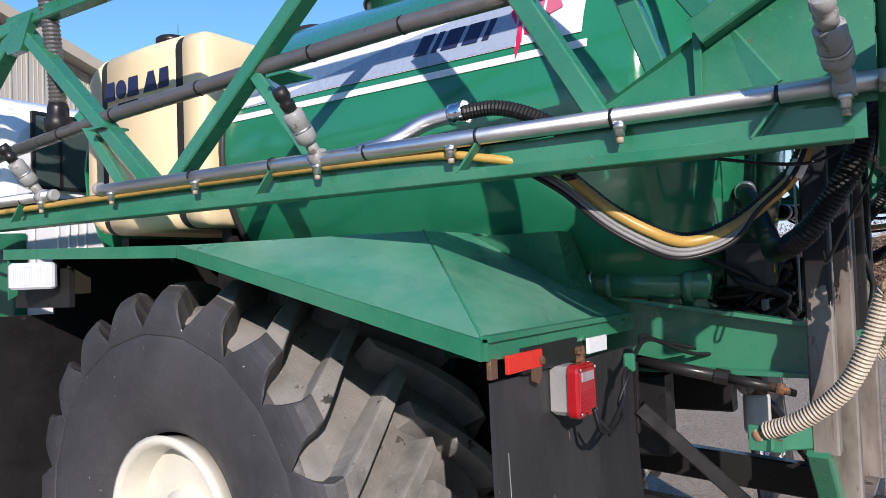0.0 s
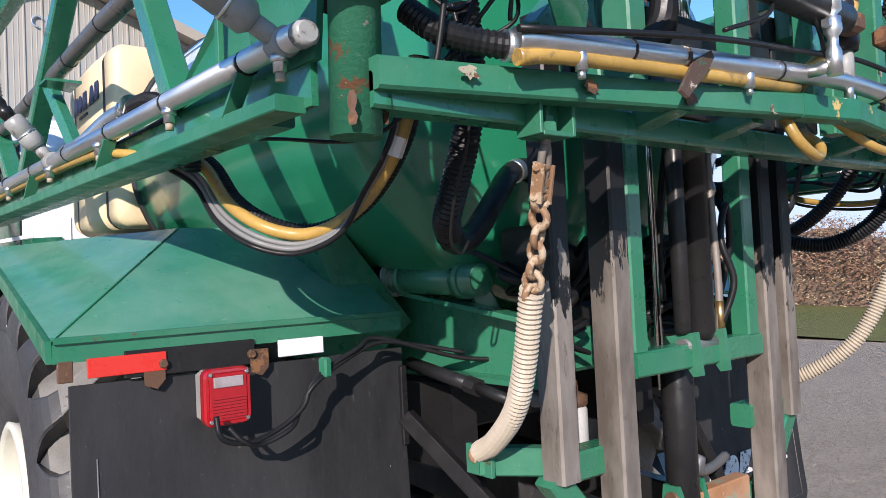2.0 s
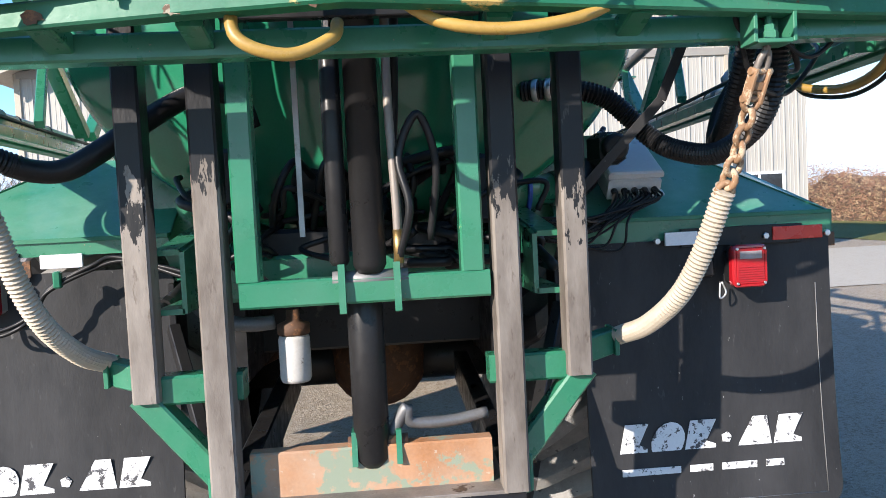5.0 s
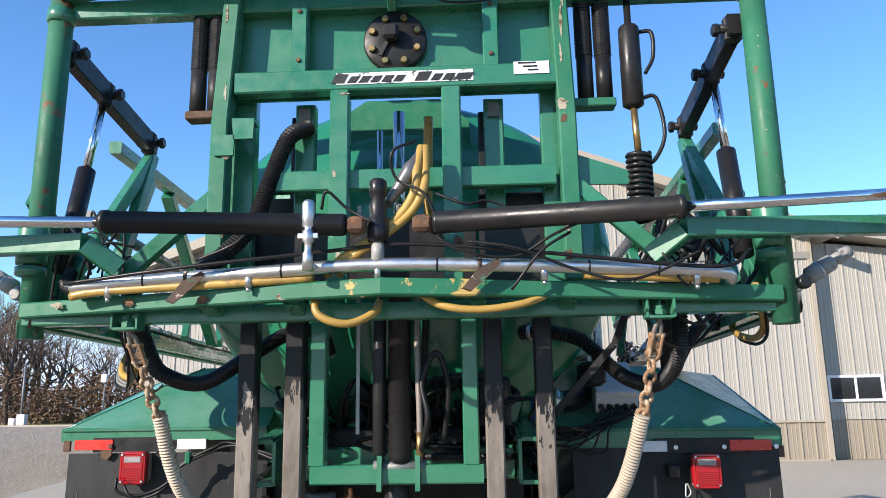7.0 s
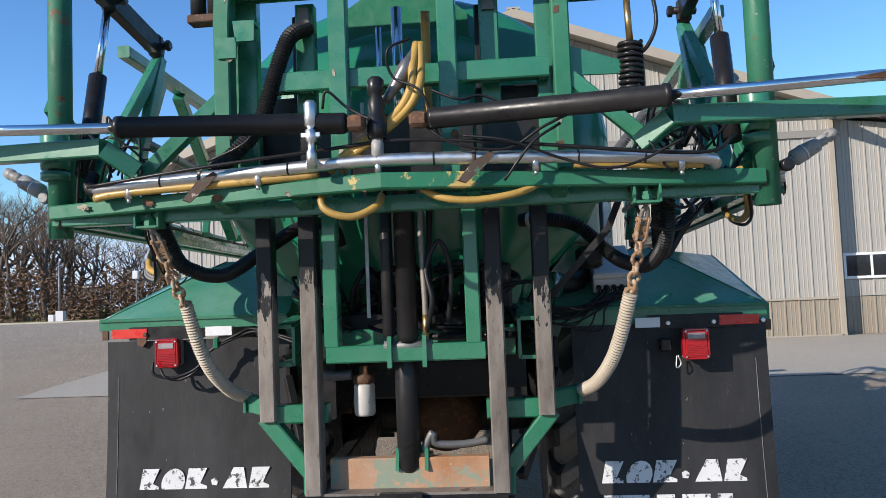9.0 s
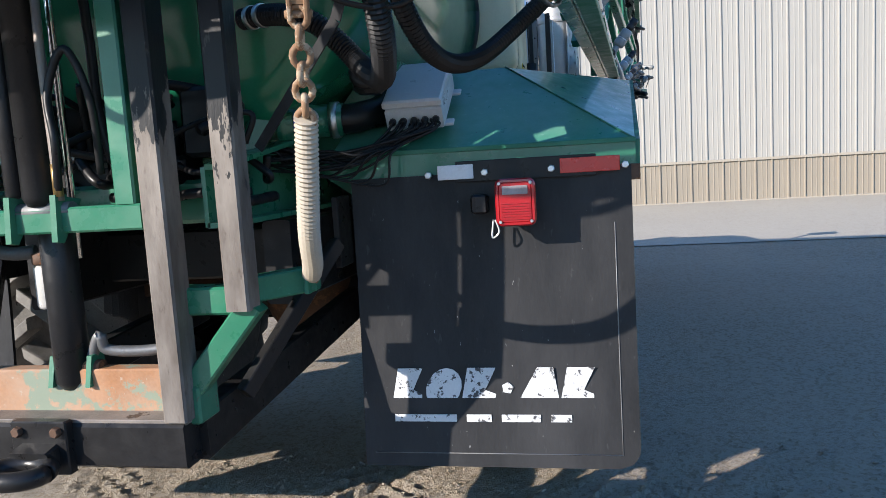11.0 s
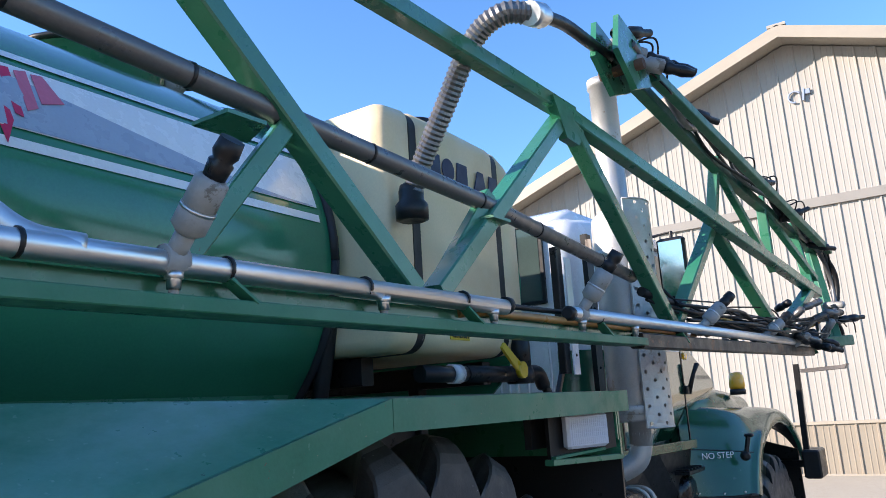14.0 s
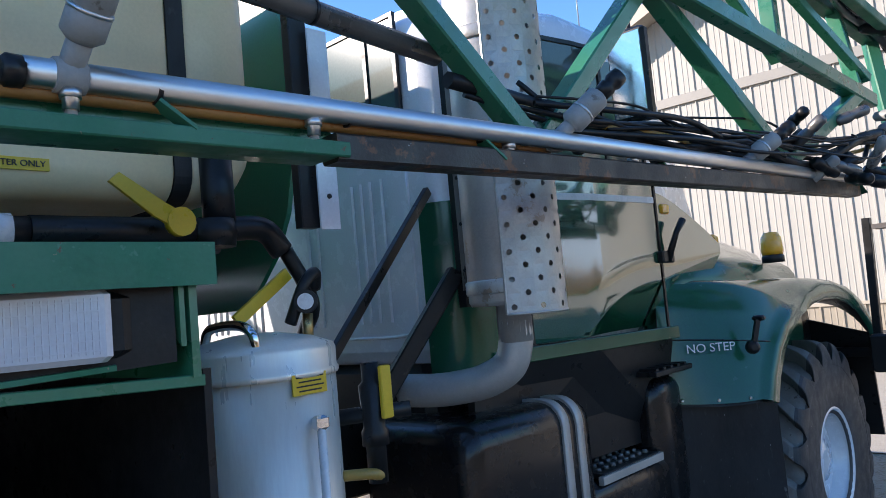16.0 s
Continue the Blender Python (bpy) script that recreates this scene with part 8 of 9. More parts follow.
    for k, (dy, dz2, dx2) in enumerate(((0.02, 0.05, 0.04), (0.09, 0.02, 0.09), (0.0, -0.03, 0.10))):
        p = Q(2.36 + dy, 2.93 + dz + dz2, dx2)
        d = Vector((sx * (0.55 + 0.1 * k), 0.45, -0.28)).normalized()
        nb = part("nozzle_body", Geo().lathe([(0.016, -0.06), (0.024, -0.05), (0.028, 0.0), (0.02, 0.02), (0.028, 0.03), (0.028, 0.08), (0.02, 0.085)], p, d, 12), GREY_PLASTIC, ob, "grey nozzle body at the boom hinge")
        part("valve_end", Geo().lathe([(0.018, 0.085), (0.024, 0.10), (0.018, 0.12), (0.022, 0.15), (0.014, 0.19)], p, d, 10), BLACK_PLASTIC, nb)
    part("tip_coil", Geo().tube([P(5.10, 1.96, -0.02) + Vector((0.03 * math.cos(a / 4), 0.07 * math.cos(a / 4), 0.08 * math.sin(a / 4))) for a in range(26)], 0.018, 8), HOSE_BLACK, ob)
    rest = thing("support_stand", "grey boom rest pad on a thin black post", "stand", (sx * 1.42, 6.14, 1.2), "support stands")
    part("pad", Geo().plate([(sx * 1.47, 6.08, 1.765), (sx * 1.76, 6.12, 1.775), (sx * 1.78, 6.12, 1.81), (sx * 1.74, 6.12, 1.80), (sx * 1.47, 6.08, 1.79)], (0, 0.16, 0)), WORN_STEEL, rest)
    part("post", Geo().bar((sx * 1.44, 6.12, 1.83), (sx * 1.42, 6.14, 1.20), 0.04, 0.045), BLACK_PAINT, rest)
    part("foot_box", Geo().box((sx * 1.46, 6.16, 1.11), (0.12, 0.30, 0.20), 0.1), BLACK_PAINT, rest)
    part("arm", Geo().bar((sx * 1.42, 6.2, 1.10), (sx * 0.75, 6.3, 1.10), 0.05, 0.05), BLACK_PAINT, rest)
    # clutter of fittings and thin lines at the boom tip
    for k in range(14 if sx > 0 else 6):
        y = rnd.uniform(4.2, 5.05)
        p = P(y, rnd.uniform(1.86, 2.12), rnd.uniform(-0.04, 0.12))
        d = Vector((rnd.uniform(-0.5, 0.9) * sx, rnd.uniform(-0.6, 0.8), rnd.uniform(-0.5, 0.7))).normalized()
        part("tip_fitting", Geo().lathe([(0.010, -0.05), (0.018, -0.04), (0.022, 0.0), (0.015, 0.02), (0.020, 0.03), (0.020, 0.07), (0.010, 0.08)], p, d, 10), rnd.choice((BLACK_PLASTIC, GREY_PLASTIC, GREY_PIPE)), ob)
    for k in range(18 if sx > 0 else 6):
        y0 = rnd.uniform(2.9, 4.6)
        y1 = y0 + rnd.uniform(0.35, 0.8)
        z0 = rnd.uniform(1.95, 2.07)
        lift = rnd.uniform(-0.045, 0.02)
        dx = rnd.uniform(-0.03, 0.10)
        part("thin_line", Geo().tube(spline([P(y0, z0, dx), P(y0 * 0.7 + y1 * 0.3, z0 + lift, dx + rnd.uniform(-0.03, 0.06)), P(y0 * 0.3 + y1 * 0.7, z0 + lift * 0.8, dx + rnd.uniform(-0.03, 0.06)), P(y1, rnd.uniform(1.93, 2.06), dx)], 7), rnd.choice((0.004, 0.006, 0.009)), 6), HOSE_BLACK, ob)
    for k in range(10 if sx > 0 else 4):
        y0 = rnd.uniform(2.3, 4.6)
        y1 = y0 + rnd.uniform(0.2, 0.5)
        part("thin_line", Geo().tube(spline([Q(y0, qz(y0) + 0.04, 0.05), Q(y0 * 0.6 + y1 * 0.4, qz(y0) + rnd.uniform(-0.10, 0.10), 0.13), Q(y1, qz(y1) + 0.02, 0.06)], 7), 0.004, 6), HOSE_BLACK, ob)
    # hose loops at the root
    lo = [Vector(q) for q in ((-1.20, 0.05, 1.875), (-1.163, -0.013, 1.827), (-1.155, -0.115, 1.738), (-1.12, -0.20, 1.682), (-1.06, -0.25, 1.659), (-1.02, -0.31, 1.668), (-0.99, -0.37, 1.70), (-0.972, -0.42, 1.74), (-0.966, -0.485, 1.80), (-0.955, -0.52, 1.87), (-0.95, -0.55, 1.98))]
    if sx > 0:
        lo = [P(-0.10, 1.84, -0.02), P(-0.20, 1.792, -0.03), P(-0.41, 1.757, -0.04), P(-0.58, 1.768, -0.06), P(-0.69, 1.81, -0.09), P(-0.76, 1.90, -0.13)]
    part("yellow_loop", Geo().tube(spline(lo, 8), 0.0140 if sx < 0 else 0.0125, 12), HOSE_YELLOW, ob, "yellow hose loop")
    big = [p + Vector((0.022, 0.012, 0.008)) for p in lo]
    if sx > 0:
        big = [Vector(q) for q in ((1.26, 0.17, 1.86), (1.17, 0.08, 1.765), (1.09, -0.05, 1.68), (1.03, -0.19, 1.65), (0.99, -0.33, 1.68), (0.965, -0.46, 1.77), (0.955, -0.55, 1.89), (0.95, -0.60, 2.0))]
    part("ribbed_loop", ribbed(Geo(), big, 0.0175 if sx < 0 else 0.0265, 0.010 if sx < 0 else 0.013, 0.16), HOSE_BLACK, ob, "black ribbed hose loop")
    if sx < 0:
        part("hose_tag", Geo().lathe([(0.0185, -0.02), (0.0185, 0.02)], (-0.966, -0.494, 1.815), (0.15, -0.4, 0.90), 8, smooth=False), STRIPE_WHITE, ob, "white paper tag")
    for k in range(3 if sx < 0 else 1):
        part("grey_loop", Geo().tube(spline([p + Vector((sx * (0.012 + 0.007 * k), 0.006, (-0.020 - 0.010 * k) * (1 if i < 7 else 0.3))) for i, p in enumerate(lo)], 8), 0.006, 8), (HOSE_GREY if k < 2 else HOSE_BLACK) if sx < 0 else HOSE_BLACK, ob)
    return ob


for sx in (-1, 1):
    wing(sx)

# ---- larger hoses at the rear ----
def hose(pts, r, material, label, rib=True, group="hoses"):
    g = ribbed(Geo(), pts, r, r * 0.36, 0.14, 14) if rib else Geo().tube(spline(pts, 8), r, 12)
    return solo("hose", g, material, label, "hose", group)


for sx in (-1, 1):
    for k in range(2 if sx > 0 else 1):
        hose([(sx * 1.10, -0.70, 2.02 - 0.01 * k), (sx * (0.98 - 0.04 * k), -0.78 - 0.02 * k, 2.12 + 0.03 * k), (sx * (0.86 + 0.03 * k), -0.74, 2.02), (sx * 0.95, -0.66, 1.95 - 0.02 * k), (sx * (1.05 + 0.02 * k), -0.55, 1.82 - 0.03 * k), (sx * 1.13, -0.3, 1.85), (sx * 1.21, -0.08, 1.885)], 0.007 if sx > 0 else 0.004, HOSE_BLACK, "thin black hydraulic hose at the boom hinge", rib=False, group="thin hoses")
hose([(-0.90, -0.64, 2.06), (-0.888, -0.635, 1.93), (-0.876, -0.60, 1.825), (-0.862, -0.535, 1.724), (-0.846, -0.49, 1.672), (-0.80, -0.44, 1.642)], 0.030, HOSE_BLACK, "black ribbed hose hanging from the lower frame")
hose([(-0.815, -0.455, 1.648), (-0.775, -0.42, 1.633), (-0.72, -0.39, 1.632), (-0.66, -0.37, 1.662), (-0.55, -0.32, 1.745), (-0.45, -0.27, 1.815), (-0.37, -0.25, 1.835), (-0.31, -0.23, 1.81), (-0.285, -0.21, 1.74)], 0.0285, HOSE_BLACK, "smooth black suction hose sagging to the mast", rib=False)
solo("hose_clamp", Geo().lathe([(0.031, -0.012), (0.032, -0.010), (0.032, 0.010), (0.031, 0.012)], (-0.42, -0.262, 1.825), (0.85, 0.2, 0.35), 16), STEEL, "bright steel clamp on the suction hose", "clamp", "")
solo("wire_loop", Geo().tube(spline([(-0.905, -0.66, 1.93), (-0.908, -0.64, 1.80), (-0.905, -0.59, 1.70), (-0.885, -0.55, 1.625), (-0.845, -0.53, 1.60), (-0.815, -0.52, 1.625)], 7), 0.0035, 6), HOSE_BLACK, "thin black wire looped beside the hanging hose", "wiring", "")
hose([(0.945, -0.68, 2.04), (0.952, -0.675, 1.88), (0.955, -0.667, 1.806), (0.957, -0.63, 1.717), (0.946, -0.56, 1.645), (0.909, -0.445, 1.60), (0.849, -0.327, 1.623), (0.80, -0.275, 1.665), (0.75, -0.262, 1.72), (0.69, -0.267, 1.772), (0.62, -0.268, 1.797), (0.54, -0.235, 1.81), (0.46, -0.20, 1.812)], 0.029, HOSE_BLACK, "thick black ribbed suction hose looped beside the mast")
for u in (0.0, 0.035):
    solo("hose_clamp", Geo().lathe([(0.031, -0.008), (0.032, -0.006), (0.032, 0.006), (0.031, 0.008)], (0.50 + u, -0.217 - 0.4 * u, 1.811), (-0.9, 0.4, 0.0), 16), STEEL, "bright steel clamp on the looped hose", "clamp", "hose clamps")
solo("strap", Geo().bar((0.868, -0.415, 1.94), (0.79, -0.395, 1.748), 0.026, 0.006, up=(0, 1, 0)).bar((0.79, -0.395, 1.748), (0.53, -0.315, 1.46), 0.026, 0.006, up=(0, 1, 0)), RUBBER, "dark flat rubber strap hanging behind the hoses", "strap", "")
solo("strainer_case", Geo().box((0.757, -0.016, 1.655), (0.10, 0.10, 0.10), 0.18, rz=20).lathe([(0.038, 0), (0.042, 0.008), (0.042, 0.03), (0.03, 0.036)], (0.757, -0.07, 1.655), (0.2, -1, 0), 14), BLACK_PLASTIC, "black plastic strainer case on the pump outlet", "strainer", "")
hose([(-0.285, -0.66, 2.51), (-0.34, -0.72, 2.45), (-0.395, -0.74, 2.29), (-0.44, -0.76, 2.14), (-0.52, -0.80, 2.03), (-0.60, -0.80, 1.97)], 0.030, HOSE_BLACK, "black ribbed hose rising up the centre frame")
hose([(-0.20, -0.86, 1.92), (-0.19, -0.90, 1.82), (-0.10, -0.90, 1.785), (-0.02, -0.87, 1.82), (-0.01, -0.82, 1.86)], 0.0125, HOSE_YELLOW, "yellow hose loop under the frame", rib=False)
hose([(0.10, -0.85, 1.90), (0.18, -0.89, 1.84), (0.30, -0.90, 1.82), (0.45, -0.89, 1.84), (0.55, -0.85, 1.89)], 0.012, HOSE_YELLOW, "yellow hose sagging under the frame", rib=False)
hose([(-0.985, -0.858, 1.893), (-0.88, -0.87, 1.905), (-0.5, -0.90, 1.915), (-0.2, -0.91, 1.925)], 0.014, HOSE_YELLOW, "yellow hose tied under the spray pipe", rib=False)
hose([(0.62, -0.90, 1.92), (0.85, -0.885, 1.91), (1.03, -0.865, 1.905)], 0.015, HOSE_YELLOW, "yellow hose tied under the spray pipe end", rib=False)
hose([(0.13, -0.5, 2.60), (0.125, -0.46, 2.4), (0.12, -0.42, 2.2)], 0.018, HOSE_YELLOW, "pale yellow hose behind the mast", rib=False)
hose([(0.12, -0.42, 2.2), (0.10, -0.35, 1.8), (0.09, -0.33, 1.6), (0.11, -0.32, 1.45)], 0.013, HOSE_BLACK, "black hose behind the lift cylinder", rib=False)
hose([(-1.0, -0.88, 1.93), (-0.6, -0.95, 1.96), (-0.2, -0.93, 2.0), (0.1, -0.93, 2.02), (0.5, -0.95, 1.98), (1.0, -0.93, 1.93), (1.15, -0.82, 2.0)], 0.006, HOSE_BLACK, "thin black line draped over the spray pipe", rib=False, group="thin hoses")
# dampers hung from the top bar
for sx in (-1, 1):
    xs_ = (-0.675, -0.612) if sx < 0 else (0.69, 0.755)
    for x in xs_:
        sh = thing("gas_damper", "black ribbed gas damper hung from the top bar", "damper", (x, -0.70, 2.56), "dampers")
        part("bellows", ribbed(Geo(), [(x, -0.70, 2.93), (x, -0.70, 2.84), (x, -0.70, 2.72)], 0.031, 0.012, 0.06, 14), HOSE_BLACK, sh)
        part("tube", Geo().tube([(x, -0.70, 2.73), (x, -0.70, 2.56)], 0.028, 14), BLACK_PAINT if sx > 0 else RUBBER, sh)
    x = sum(xs_) / 2
    solo("damper_bracket", Geo().box((x + sx * (-0.01), -0.70, 2.545), (0.15, 0.06, 0.03)), GREEN_WORN if sx > 0 else RUST_DARK, "bracket holding the damper feet", "bracket", "damper brackets")
sc = thing("suspension_cylinder", "black cylinder with a coil spring below", "hydraulic cylinder", (0.83, -0.72, 2.1))
part("barrel", Geo().lathe([(0.02, 0), (0.036, 0.01), (0.036, 0.29), (0.03, 0.30), (0.012, 0.31), (0.012, 0.40)], (0.845, -0.72, 2.52), (0, 0, 1), 18), BLACK_PAINT, sc)
part("rod", Geo().tube([(0.845, -0.72, 2.52), (0.85, -0.72, 2.36)], 0.012, 10), BRASS, sc)
coil = [Vector((0.85 + 0.038 * math.cos(k * 0.7), -0.72 + 0.038 * math.sin(k * 0.7), 2.36 - 0.0021 * k)) for k in range(115)]
part("coil_spring", Geo().tube(coil, 0.008, 6), BLACK_PAINT, sc, "black coil spring")
part("side_line", Geo().tube(spline([(0.88, -0.72, 2.80), (0.92, -0.73, 2.79), (0.92, -0.73, 2.70), (0.89, -0.73, 2.64)], 5), 0.007, 6), BLACK_PAINT, sc)
part("side_line", Geo().tube(spline([(0.87, -0.73, 2.55), (0.92, -0.73, 2.55), (0.94, -0.73, 2.42), (0.90, -0.73, 2.33), (0.86, -0.73, 2.32)], 5), 0.007, 6), BLACK_PAINT, sc)
# small tangle behind the mast: pumps, motor, battery box
bxm = thing("black_case", "black case with a yellow warning triangle behind the mast", "box", (-0.37, -0.25, 1.52))
part("case", Geo().box((-0.365, -0.255, 1.60), (0.125, 0.14, 0.155), 0.1), BLACK_PLASTIC, bxm)
part("warning_triangle", Geo().plate([(-0.397, -0.327, 1.572), (-0.367, -0.327, 1.572), (-0.382, -0.327, 1.60)], (0, -0.002, 0)), YELLOW_PAINT, bxm)
motor = thing("hydraulic_motor", "dark motor and hoses behind the lift frame", "motor", (0.1, -0.15, 1.5))
part("housing", Geo().lathe([(0.06, 0), (0.09, 0.02), (0.09, 0.3), (0.06, 0.33)], (-0.2, -0.12, 1.6), (1, 0.1, 0), 20), BLACK_PAINT, motor)
for k in range(5):
    hose([(-0.25 + 0.11 * k, -0.2, 1.45), (-0.22 + 0.12 * k, -0.3, 1.55 + 0.05 * (k % 3)), (-0.17 + 0.1 * k, -0.28, 1.64), (-0.13 + 0.09 * k, -0.2, 1.60)], 0.010, HOSE_BLACK, "black hydraulic hose behind the mast", rib=False, group="mast hoses")

for x in (-0.065, 0.038):
    solo("hose_clip", Geo().box((x, -0.235, 1.47), (0.04, 0.02, 0.012), 0.2).box((x - 0.015, -0.235, 1.455), (0.01, 0.02, 0.035), 0.2).box((x + 0.015, -0.235, 1.455), (0.01, 0.02, 0.035), 0.2), FILTER_WHITE, "small white clip on the valve bank", "clip", "hose clips")
solo("relay_case", Geo().box((0.35, -0.20, 1.545), (0.13, 0.13, 0.19), 0.1), BLACK_PLASTIC, "black moulded case behind the lift frame", "box", "")
solo("pipe_elbow", Geo().tube(spline([(-0.42, -0.20, 1.31), (-0.40, -0.21, 1.25), (-0.375, -0.22, 1.215), (-0.32, -0.22, 1.204), (-0.26, -0.20, 1.205)], 6), 0.021, 12), CAST_GREY, "grey pipe elbow between the mast posts", "pipe", "")
solo("hydraulic_line", Geo().tube([(-0.55, 0.08, 1.31), (-0.55, -0.20, 1.268)], 0.019, 12).tube([(-0.55, -0.20, 1.268), (-0.55, -0.335, 1.245)], [0.015, 0.014], 10).lathe([(0.024, -0.02), (0.024, 0.02)], (-0.55, -0.20, 1.268), (0, -1, -0.15), 8, smooth=False), BLACK_PAINT, "black hydraulic line beside the frame plate", "pipe", "")
solo("fitting", Geo().tube([(-0.55, -0.33, 1.247), (-0.55, -0.40, 1.23)], [0.014, 0.010], 10).lathe([(0.019, -0.01), (0.019, 0.01)], (-0.55, -0.36, 1.24), (0, -1, -0.2), 6, smooth=False), RUST_DARK, "rusty line end with a nut", "fitting", "")
# tangles of thin hoses: behind the mast, and at the two boom hinges
rnd = random.Random(31)
for k in range(20):
    x0 = rnd.uniform(-0.32, 0.5)
    z0 = rnd.uniform(1.34, 1.52)
    pts = [(x0, rnd.uniform(-0.32, -0.16), z0)]
    for i in range(4):
        x0 = max(-0.5, min(0.5, x0 + rnd.uniform(-0.16, 0.16)))
        z0 = min(1.66, max(1.33, z0 + rnd.uniform(-0.08, 0.08)))
        pts.append((x0, rnd.uniform(-0.36, -0.14), z0))
    hose(pts, rnd.choice((0.006, 0.008, 0.011, 0.014)), HOSE_BLACK, "black hydraulic hose tangled behind the mast", rib=False, group="mast hoses")
for sx in (-1, 1):
    for k in range(16 if sx > 0 else 7):
        a = Vector((sx * rnd.uniform(0.72, 1.0), rnd.uniform(-0.92, -0.6), rnd.uniform(1.86, 2.08)))
        b = Vector((sx * rnd.uniform(0.95, 1.25), rnd.uniform(-0.72, -0.5), rnd.uniform(1.88, 2.2)))
        m1 = a.lerp(b, 0.3) + Vector((rnd.uniform(-0.06, 0.06), rnd.uniform(-0.06, 0.02), rnd.uniform(-0.12, 0.14)))
        m2 = a.lerp(b, 0.7) + Vector((rnd.uniform(-0.06, 0.06), rnd.uniform(-0.06, 0.02), rnd.uniform(-0.14, 0.12)))
        hose([a, m1, m2, b], rnd.choice((0.004, 0.005, 0.007)), HOSE_BLACK, "thin black hose looped at the boom hinge", rib=False, group="hinge hoses")
hose([(0.80, -0.78, 1.88), (0.87, -0.72, 1.74), (1.0, -0.62, 1.72), (1.12, -0.55, 1.82), (1.20, -0.4, 1.88)], 0.006, HOSE_BLACK, "thin hose sagging under the lower frame", rib=False, group="hinge hoses")
# centre bundle: thin yellow hoses out of a black sleeve, and draped wires
for k in range(2):
    o = 0.026 * (k - 0.5)
    hose([(0.135 + o * 0.5, -0.84, 2.36), (0.13 + o, -0.885 + 0.01 * (k % 2), 2.27), (0.125 + o, -0.90, 2.20), (0.085 + o, -0.905, 2.125), (0.0 + o, -0.91, 2.05 + 0.2 * o), (-0.10 + o, -0.905, 1.985), (-0.15 + 1.5 * o, -0.88, 1.94)], 0.0145, HOSE_YELLOW, "yellow hose bunched at the frame centre", rib=False, group="yellow hoses")
solo("hose_sleeve", Geo().tube(spline([(0.125, -0.85, 2.345), (0.105, -0.865, 2.29), (0.075, -0.87, 2.24), (0.02, -0.875, 2.16)], 4), [0.008, 0.012, 0.016, 0.02, 0.026, 0.028, 0.028, 0.027, 0.025, 0.022, 0.018, 0.016, 0.016], 12), GREY_PIPE, "dull grey-black tapered sleeve over the hose joint", "sleeve", "")
for w in (((-0.17, 2.13), (-0.15, 2.18), (-0.09, 2.13), (-0.01, 2.08)), ((0.14, 2.07), (0.25, 1.99), (0.41, 1.97), (0.53, 2.03), (0.65, 2.08), (0.80, 2.09)), ((0.27, 2.02), (0.42, 1.99), (0.58, 1.93), (0.71, 1.89), (0.82, 1.91), (0.95, 1.97)), ((0.58, 2.04), (0.49, 1.98), (0.40, 1.87)), ((0.18, 2.17), (0.27, 2.13), (0.35, 2.14), (0.49, 2.06)), ((-0.55, 1.98), (-0.42, 2.03), (-0.35, 2.12), (-0.24, 2.05), (-0.15, 1.99)), ((0.12, 2.34), (0.05, 2.30), (0.06, 2.22), (0.15, 2.16), (0.20, 2.02))):
    hose([(x, -0.955 - 0.02 * (k % 2), z) for k, (x, z) in enumerate(w)], 0.0045, HOSE_BLACK, "thin black wire draped over the frame centre", rib=False, group="thin hoses")


# ---- trees and hedge ----
def bare_tree(seed, height):
    rnd = random.Random(seed)
    trunk, twigs = Geo(), Geo()

    def grow(p, d, length, r, depth):
        q = p + d * length
        mid = p.lerp(q, 0.5) + Vector((rnd.uniform(-1, 1), rnd.uniform(-1, 1), 0)) * length * 0.06
        (trunk if depth < 3 else twigs).tube([p, mid, q], [r, r * 0.8, r * 0.6], 5 if depth < 3 else 3, caps=False)
        if depth >= 5:
            return
        for _ in range(3 if depth < 4 else 4):
            t = rnd.uniform(0.45, 1.0)
            axis = Vector((rnd.uniform(-1, 1), rnd.uniform(-1, 1), rnd.uniform(-0.15, 0.75)))
            nd = (d * rnd.uniform(0.5, 1.0) + axis.normalized() * rnd.uniform(0.5, 0.9)).normalized()
            grow(p.lerp(q, t), nd, length * rnd.uniform(0.52, 0.74), r * 0.5, depth + 1)
    grow(Vector((0, 0, -0.1)), Vector((rnd.uniform(-0.05, 0.05), rnd.uniform(-0.05, 0.05), 1)).normalized(), height * 0.36, height * 0.016, 0)
    return trunk, twigs


tree_kinds = []
for seed, h in ((3, 12.0), (11, 13.5), (23, 11.0)):
    tr = thing("bare_tree", "bare grey-brown autumn tree at the woods' edge", "tree", (0, 0, 0), "trees at the woods' edge")
    tk, tw = bare_tree(seed, h)
    part("trunk", tk, BARK, tr)
    part("crown", tw, TWIG, tr, "crown of fine bare twigs")
    tree_kinds.append(tr)
rnd = random.Random(5)
spots = []
for k in range(105):
    x = -104 + 0.85 * k + rnd.uniform(-0.8, 0.8)
    spots.append((x, 67 + rnd.uniform(0, 16), min(1.7, max(0.5, 0.62 + (-31 - x) * 0.055)) * rnd.uniform(0.85, 1.1)))
for k, (x, y, s) in enumerate(spots):
    base = tree_kinds[k % 3]
    m = Matrix.Translation((x, y, 0.25)) @ Matrix.Rotation(rnd.uniform(0, 6.28), 4, "Z") @ Matrix.Diagonal((s, s, s, 1))
    if k < 3:
        base.matrix_basis = m
    else:
        c = copy_thing(base, Matrix.Identity(4))
        c.matrix_basis = m


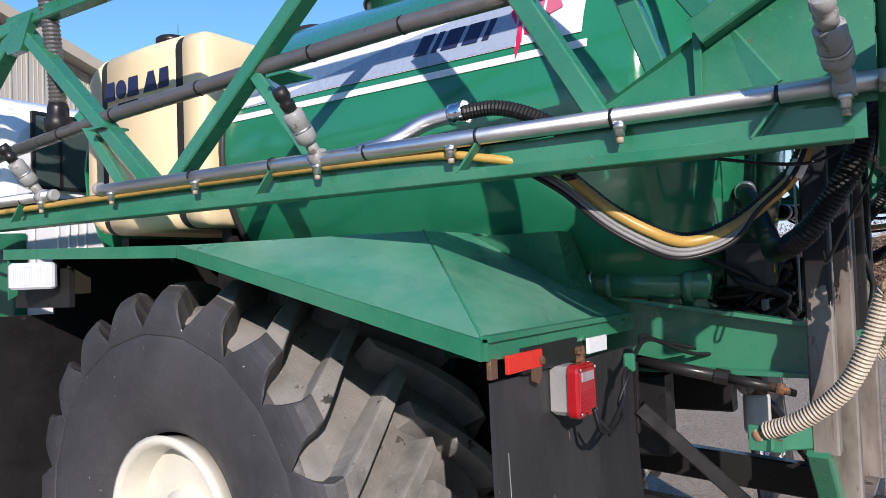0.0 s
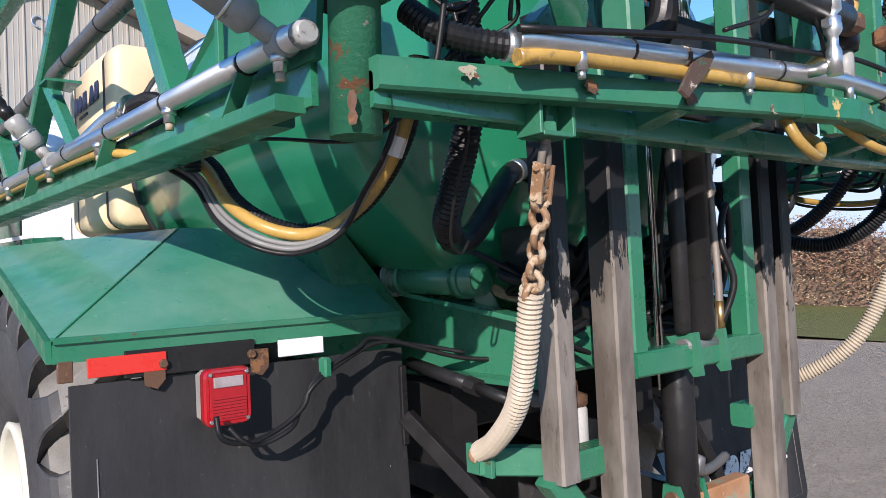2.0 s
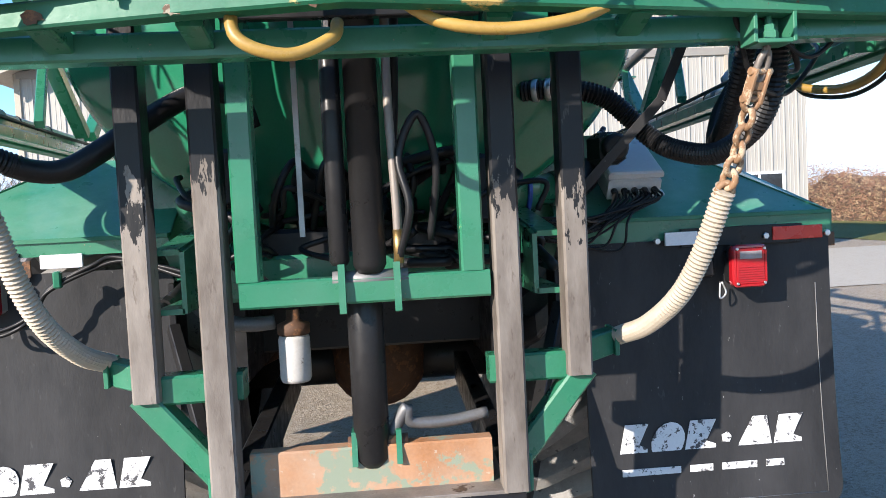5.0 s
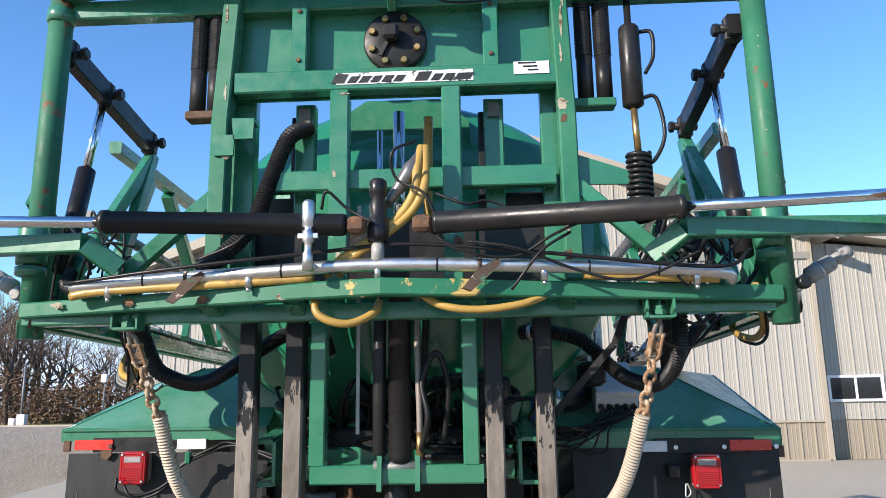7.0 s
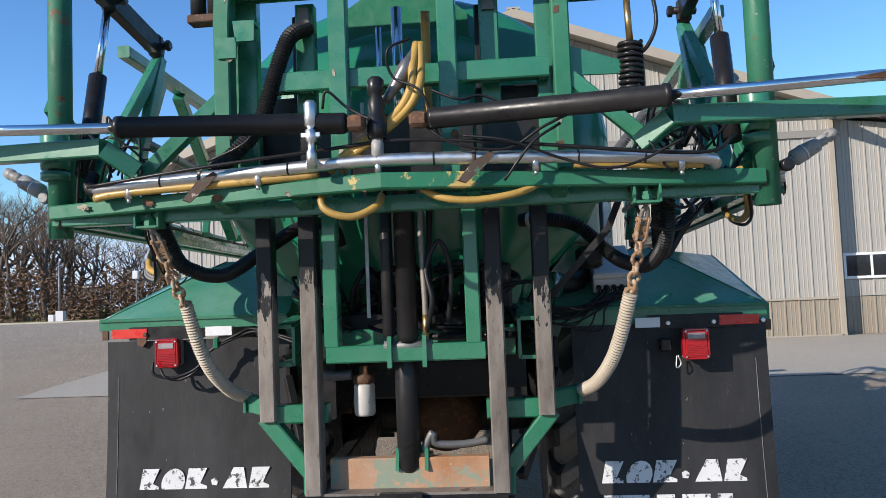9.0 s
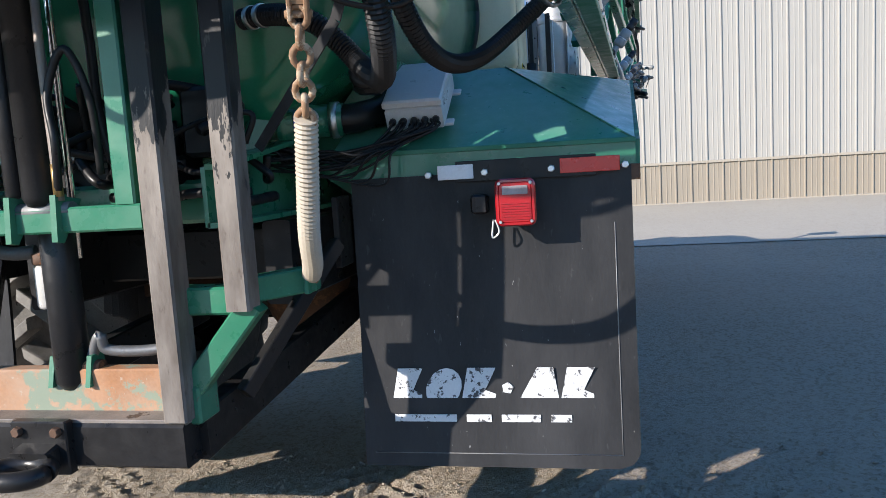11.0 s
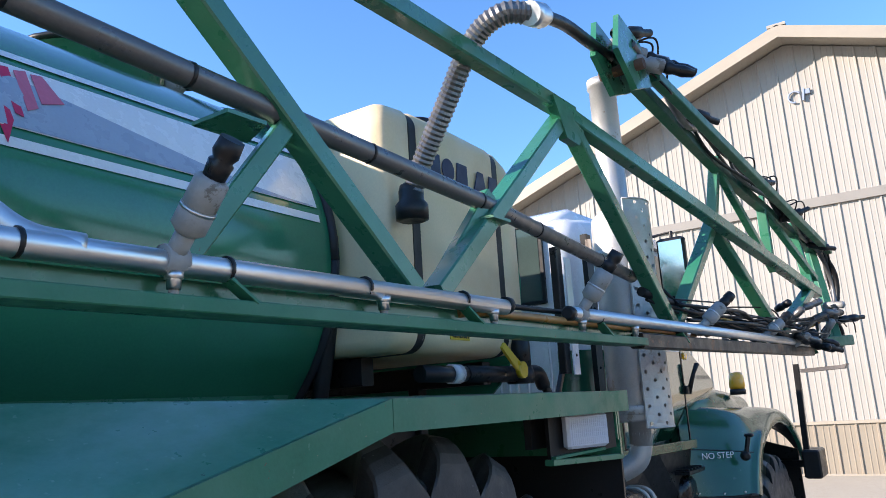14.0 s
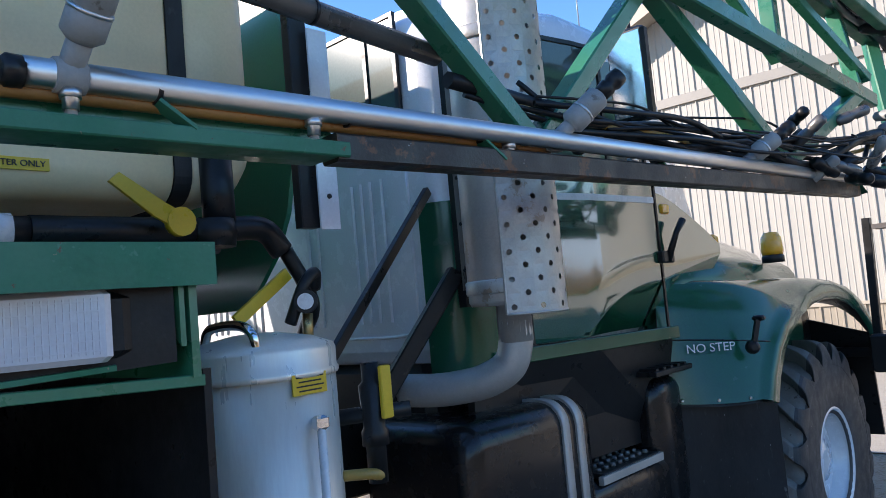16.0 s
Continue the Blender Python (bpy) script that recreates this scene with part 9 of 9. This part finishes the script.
def thicket(name, label, material, spots_fn, count, size, seed):
    """A mass of small crossed leaf and twig blades."""
    r = random.Random(seed)
    v, f = [], []
    for _ in range(count):
        c = Vector(spots_fn(r))
        d = Vector((r.uniform(-1, 1), r.uniform(-1, 1), r.uniform(-0.6, 1))).normalized() * size * r.uniform(0.5, 1.4)
        w = d.orthogonal().normalized() * size * r.uniform(0.18, 0.45)
        n = len(v)
        v += [c - d, c + w, c + d, c - w]
        f.append((n, n + 1, n + 2, n + 3))
    g2 = Geo()
    g2.v, g2.f, g2.s = v, f, [False] * len(f)
    return solo(name, g2, material, label, "shrubs", kind="stuff")


def hedge_spot(r):
    y = r.uniform(-20, 45)
    x = 19.55 + 2.05 * r.uniform(0, 1) ** 2.4
    top = 2.35 + 0.25 * math.sin(y * 0.9) + 0.15 * math.sin(y * 2.3 + 1) + 0.12 * math.sin(x * 3 + y * 4.1)
    return (x, y, r.uniform(0, 1) ** 0.75 * top + 0.05)


def brush_spot(r):
    x = r.uniform(-90, -10)
    y = 66 + r.uniform(0, 8)
    top = 4.6 + 1.1 * math.sin(x * 0.35) + 0.9 * math.sin(x * 0.83 + 2) + 0.6 * math.sin(x * 2.1)
    return (x, y, 0.25 + r.uniform(0, 1) ** 0.8 * top)


thicket("hedge", "dense red-brown autumn hedge of small dry leaves", DRY_LEAF, hedge_spot, 150000, 0.055, 1)
thicket("brush", "tangled brown brush under the bare trees", BRUSH, brush_spot, 48000, 0.22, 2)
core = Geo()
core.loft([[Vector((x, y, max(0.0, z * (2.1 + 0.22 * math.sin(y * 0.9) + 0.12 * math.sin(y * 2.3 + 1))))) for x, z in ((20.0, 0.0), (20.05, 0.7), (20.4, 0.98), (21.2, 0.98), (21.6, 0.0))] for y in [-20 + 0.4 * i for i in range(163)]], smooth=False)
solo("hedge_core", core, TWIG, "dark twiggy inside of the hedge", "shrubs", kind="stuff")
# street furniture by the woods
def pole(x, y, h, r):
    ob = thing("utility_pole", "grey metal pole by the kerb", "pole", (x, y, 0.25), "poles")
    part("shaft", Geo().tube([(x, y, 0.2), (x, y, 0.25 + h)], r, 10), CAST_GREY, ob)
    return ob


ub = pole(-31.0, 58.5, 4.2, 0.06)
part("meter_box", Geo().box((-31.0, 58.4, 4.1), (0.5, 0.3, 0.7), 0.1), BOX_GREY, ub)
pole(-45.0, 60.5, 7.0, 0.09)
up2 = pole(-38.0, 58.6, 5.2, 0.09)
cab2 = thing("utility_cabinet", "pale grey utility cabinets at the pole's foot", "cabinet", (-38.0, 58.4, 0.25))
part("body", Geo().box((-37.7, 58.3, 0.75), (0.7, 0.5, 1.0), 0.05), BOX_GREY, cab2)
part("side_box", Geo().box((-38.5, 58.3, 0.6), (0.5, 0.4, 0.7), 0.05), BOX_GREY, cab2)
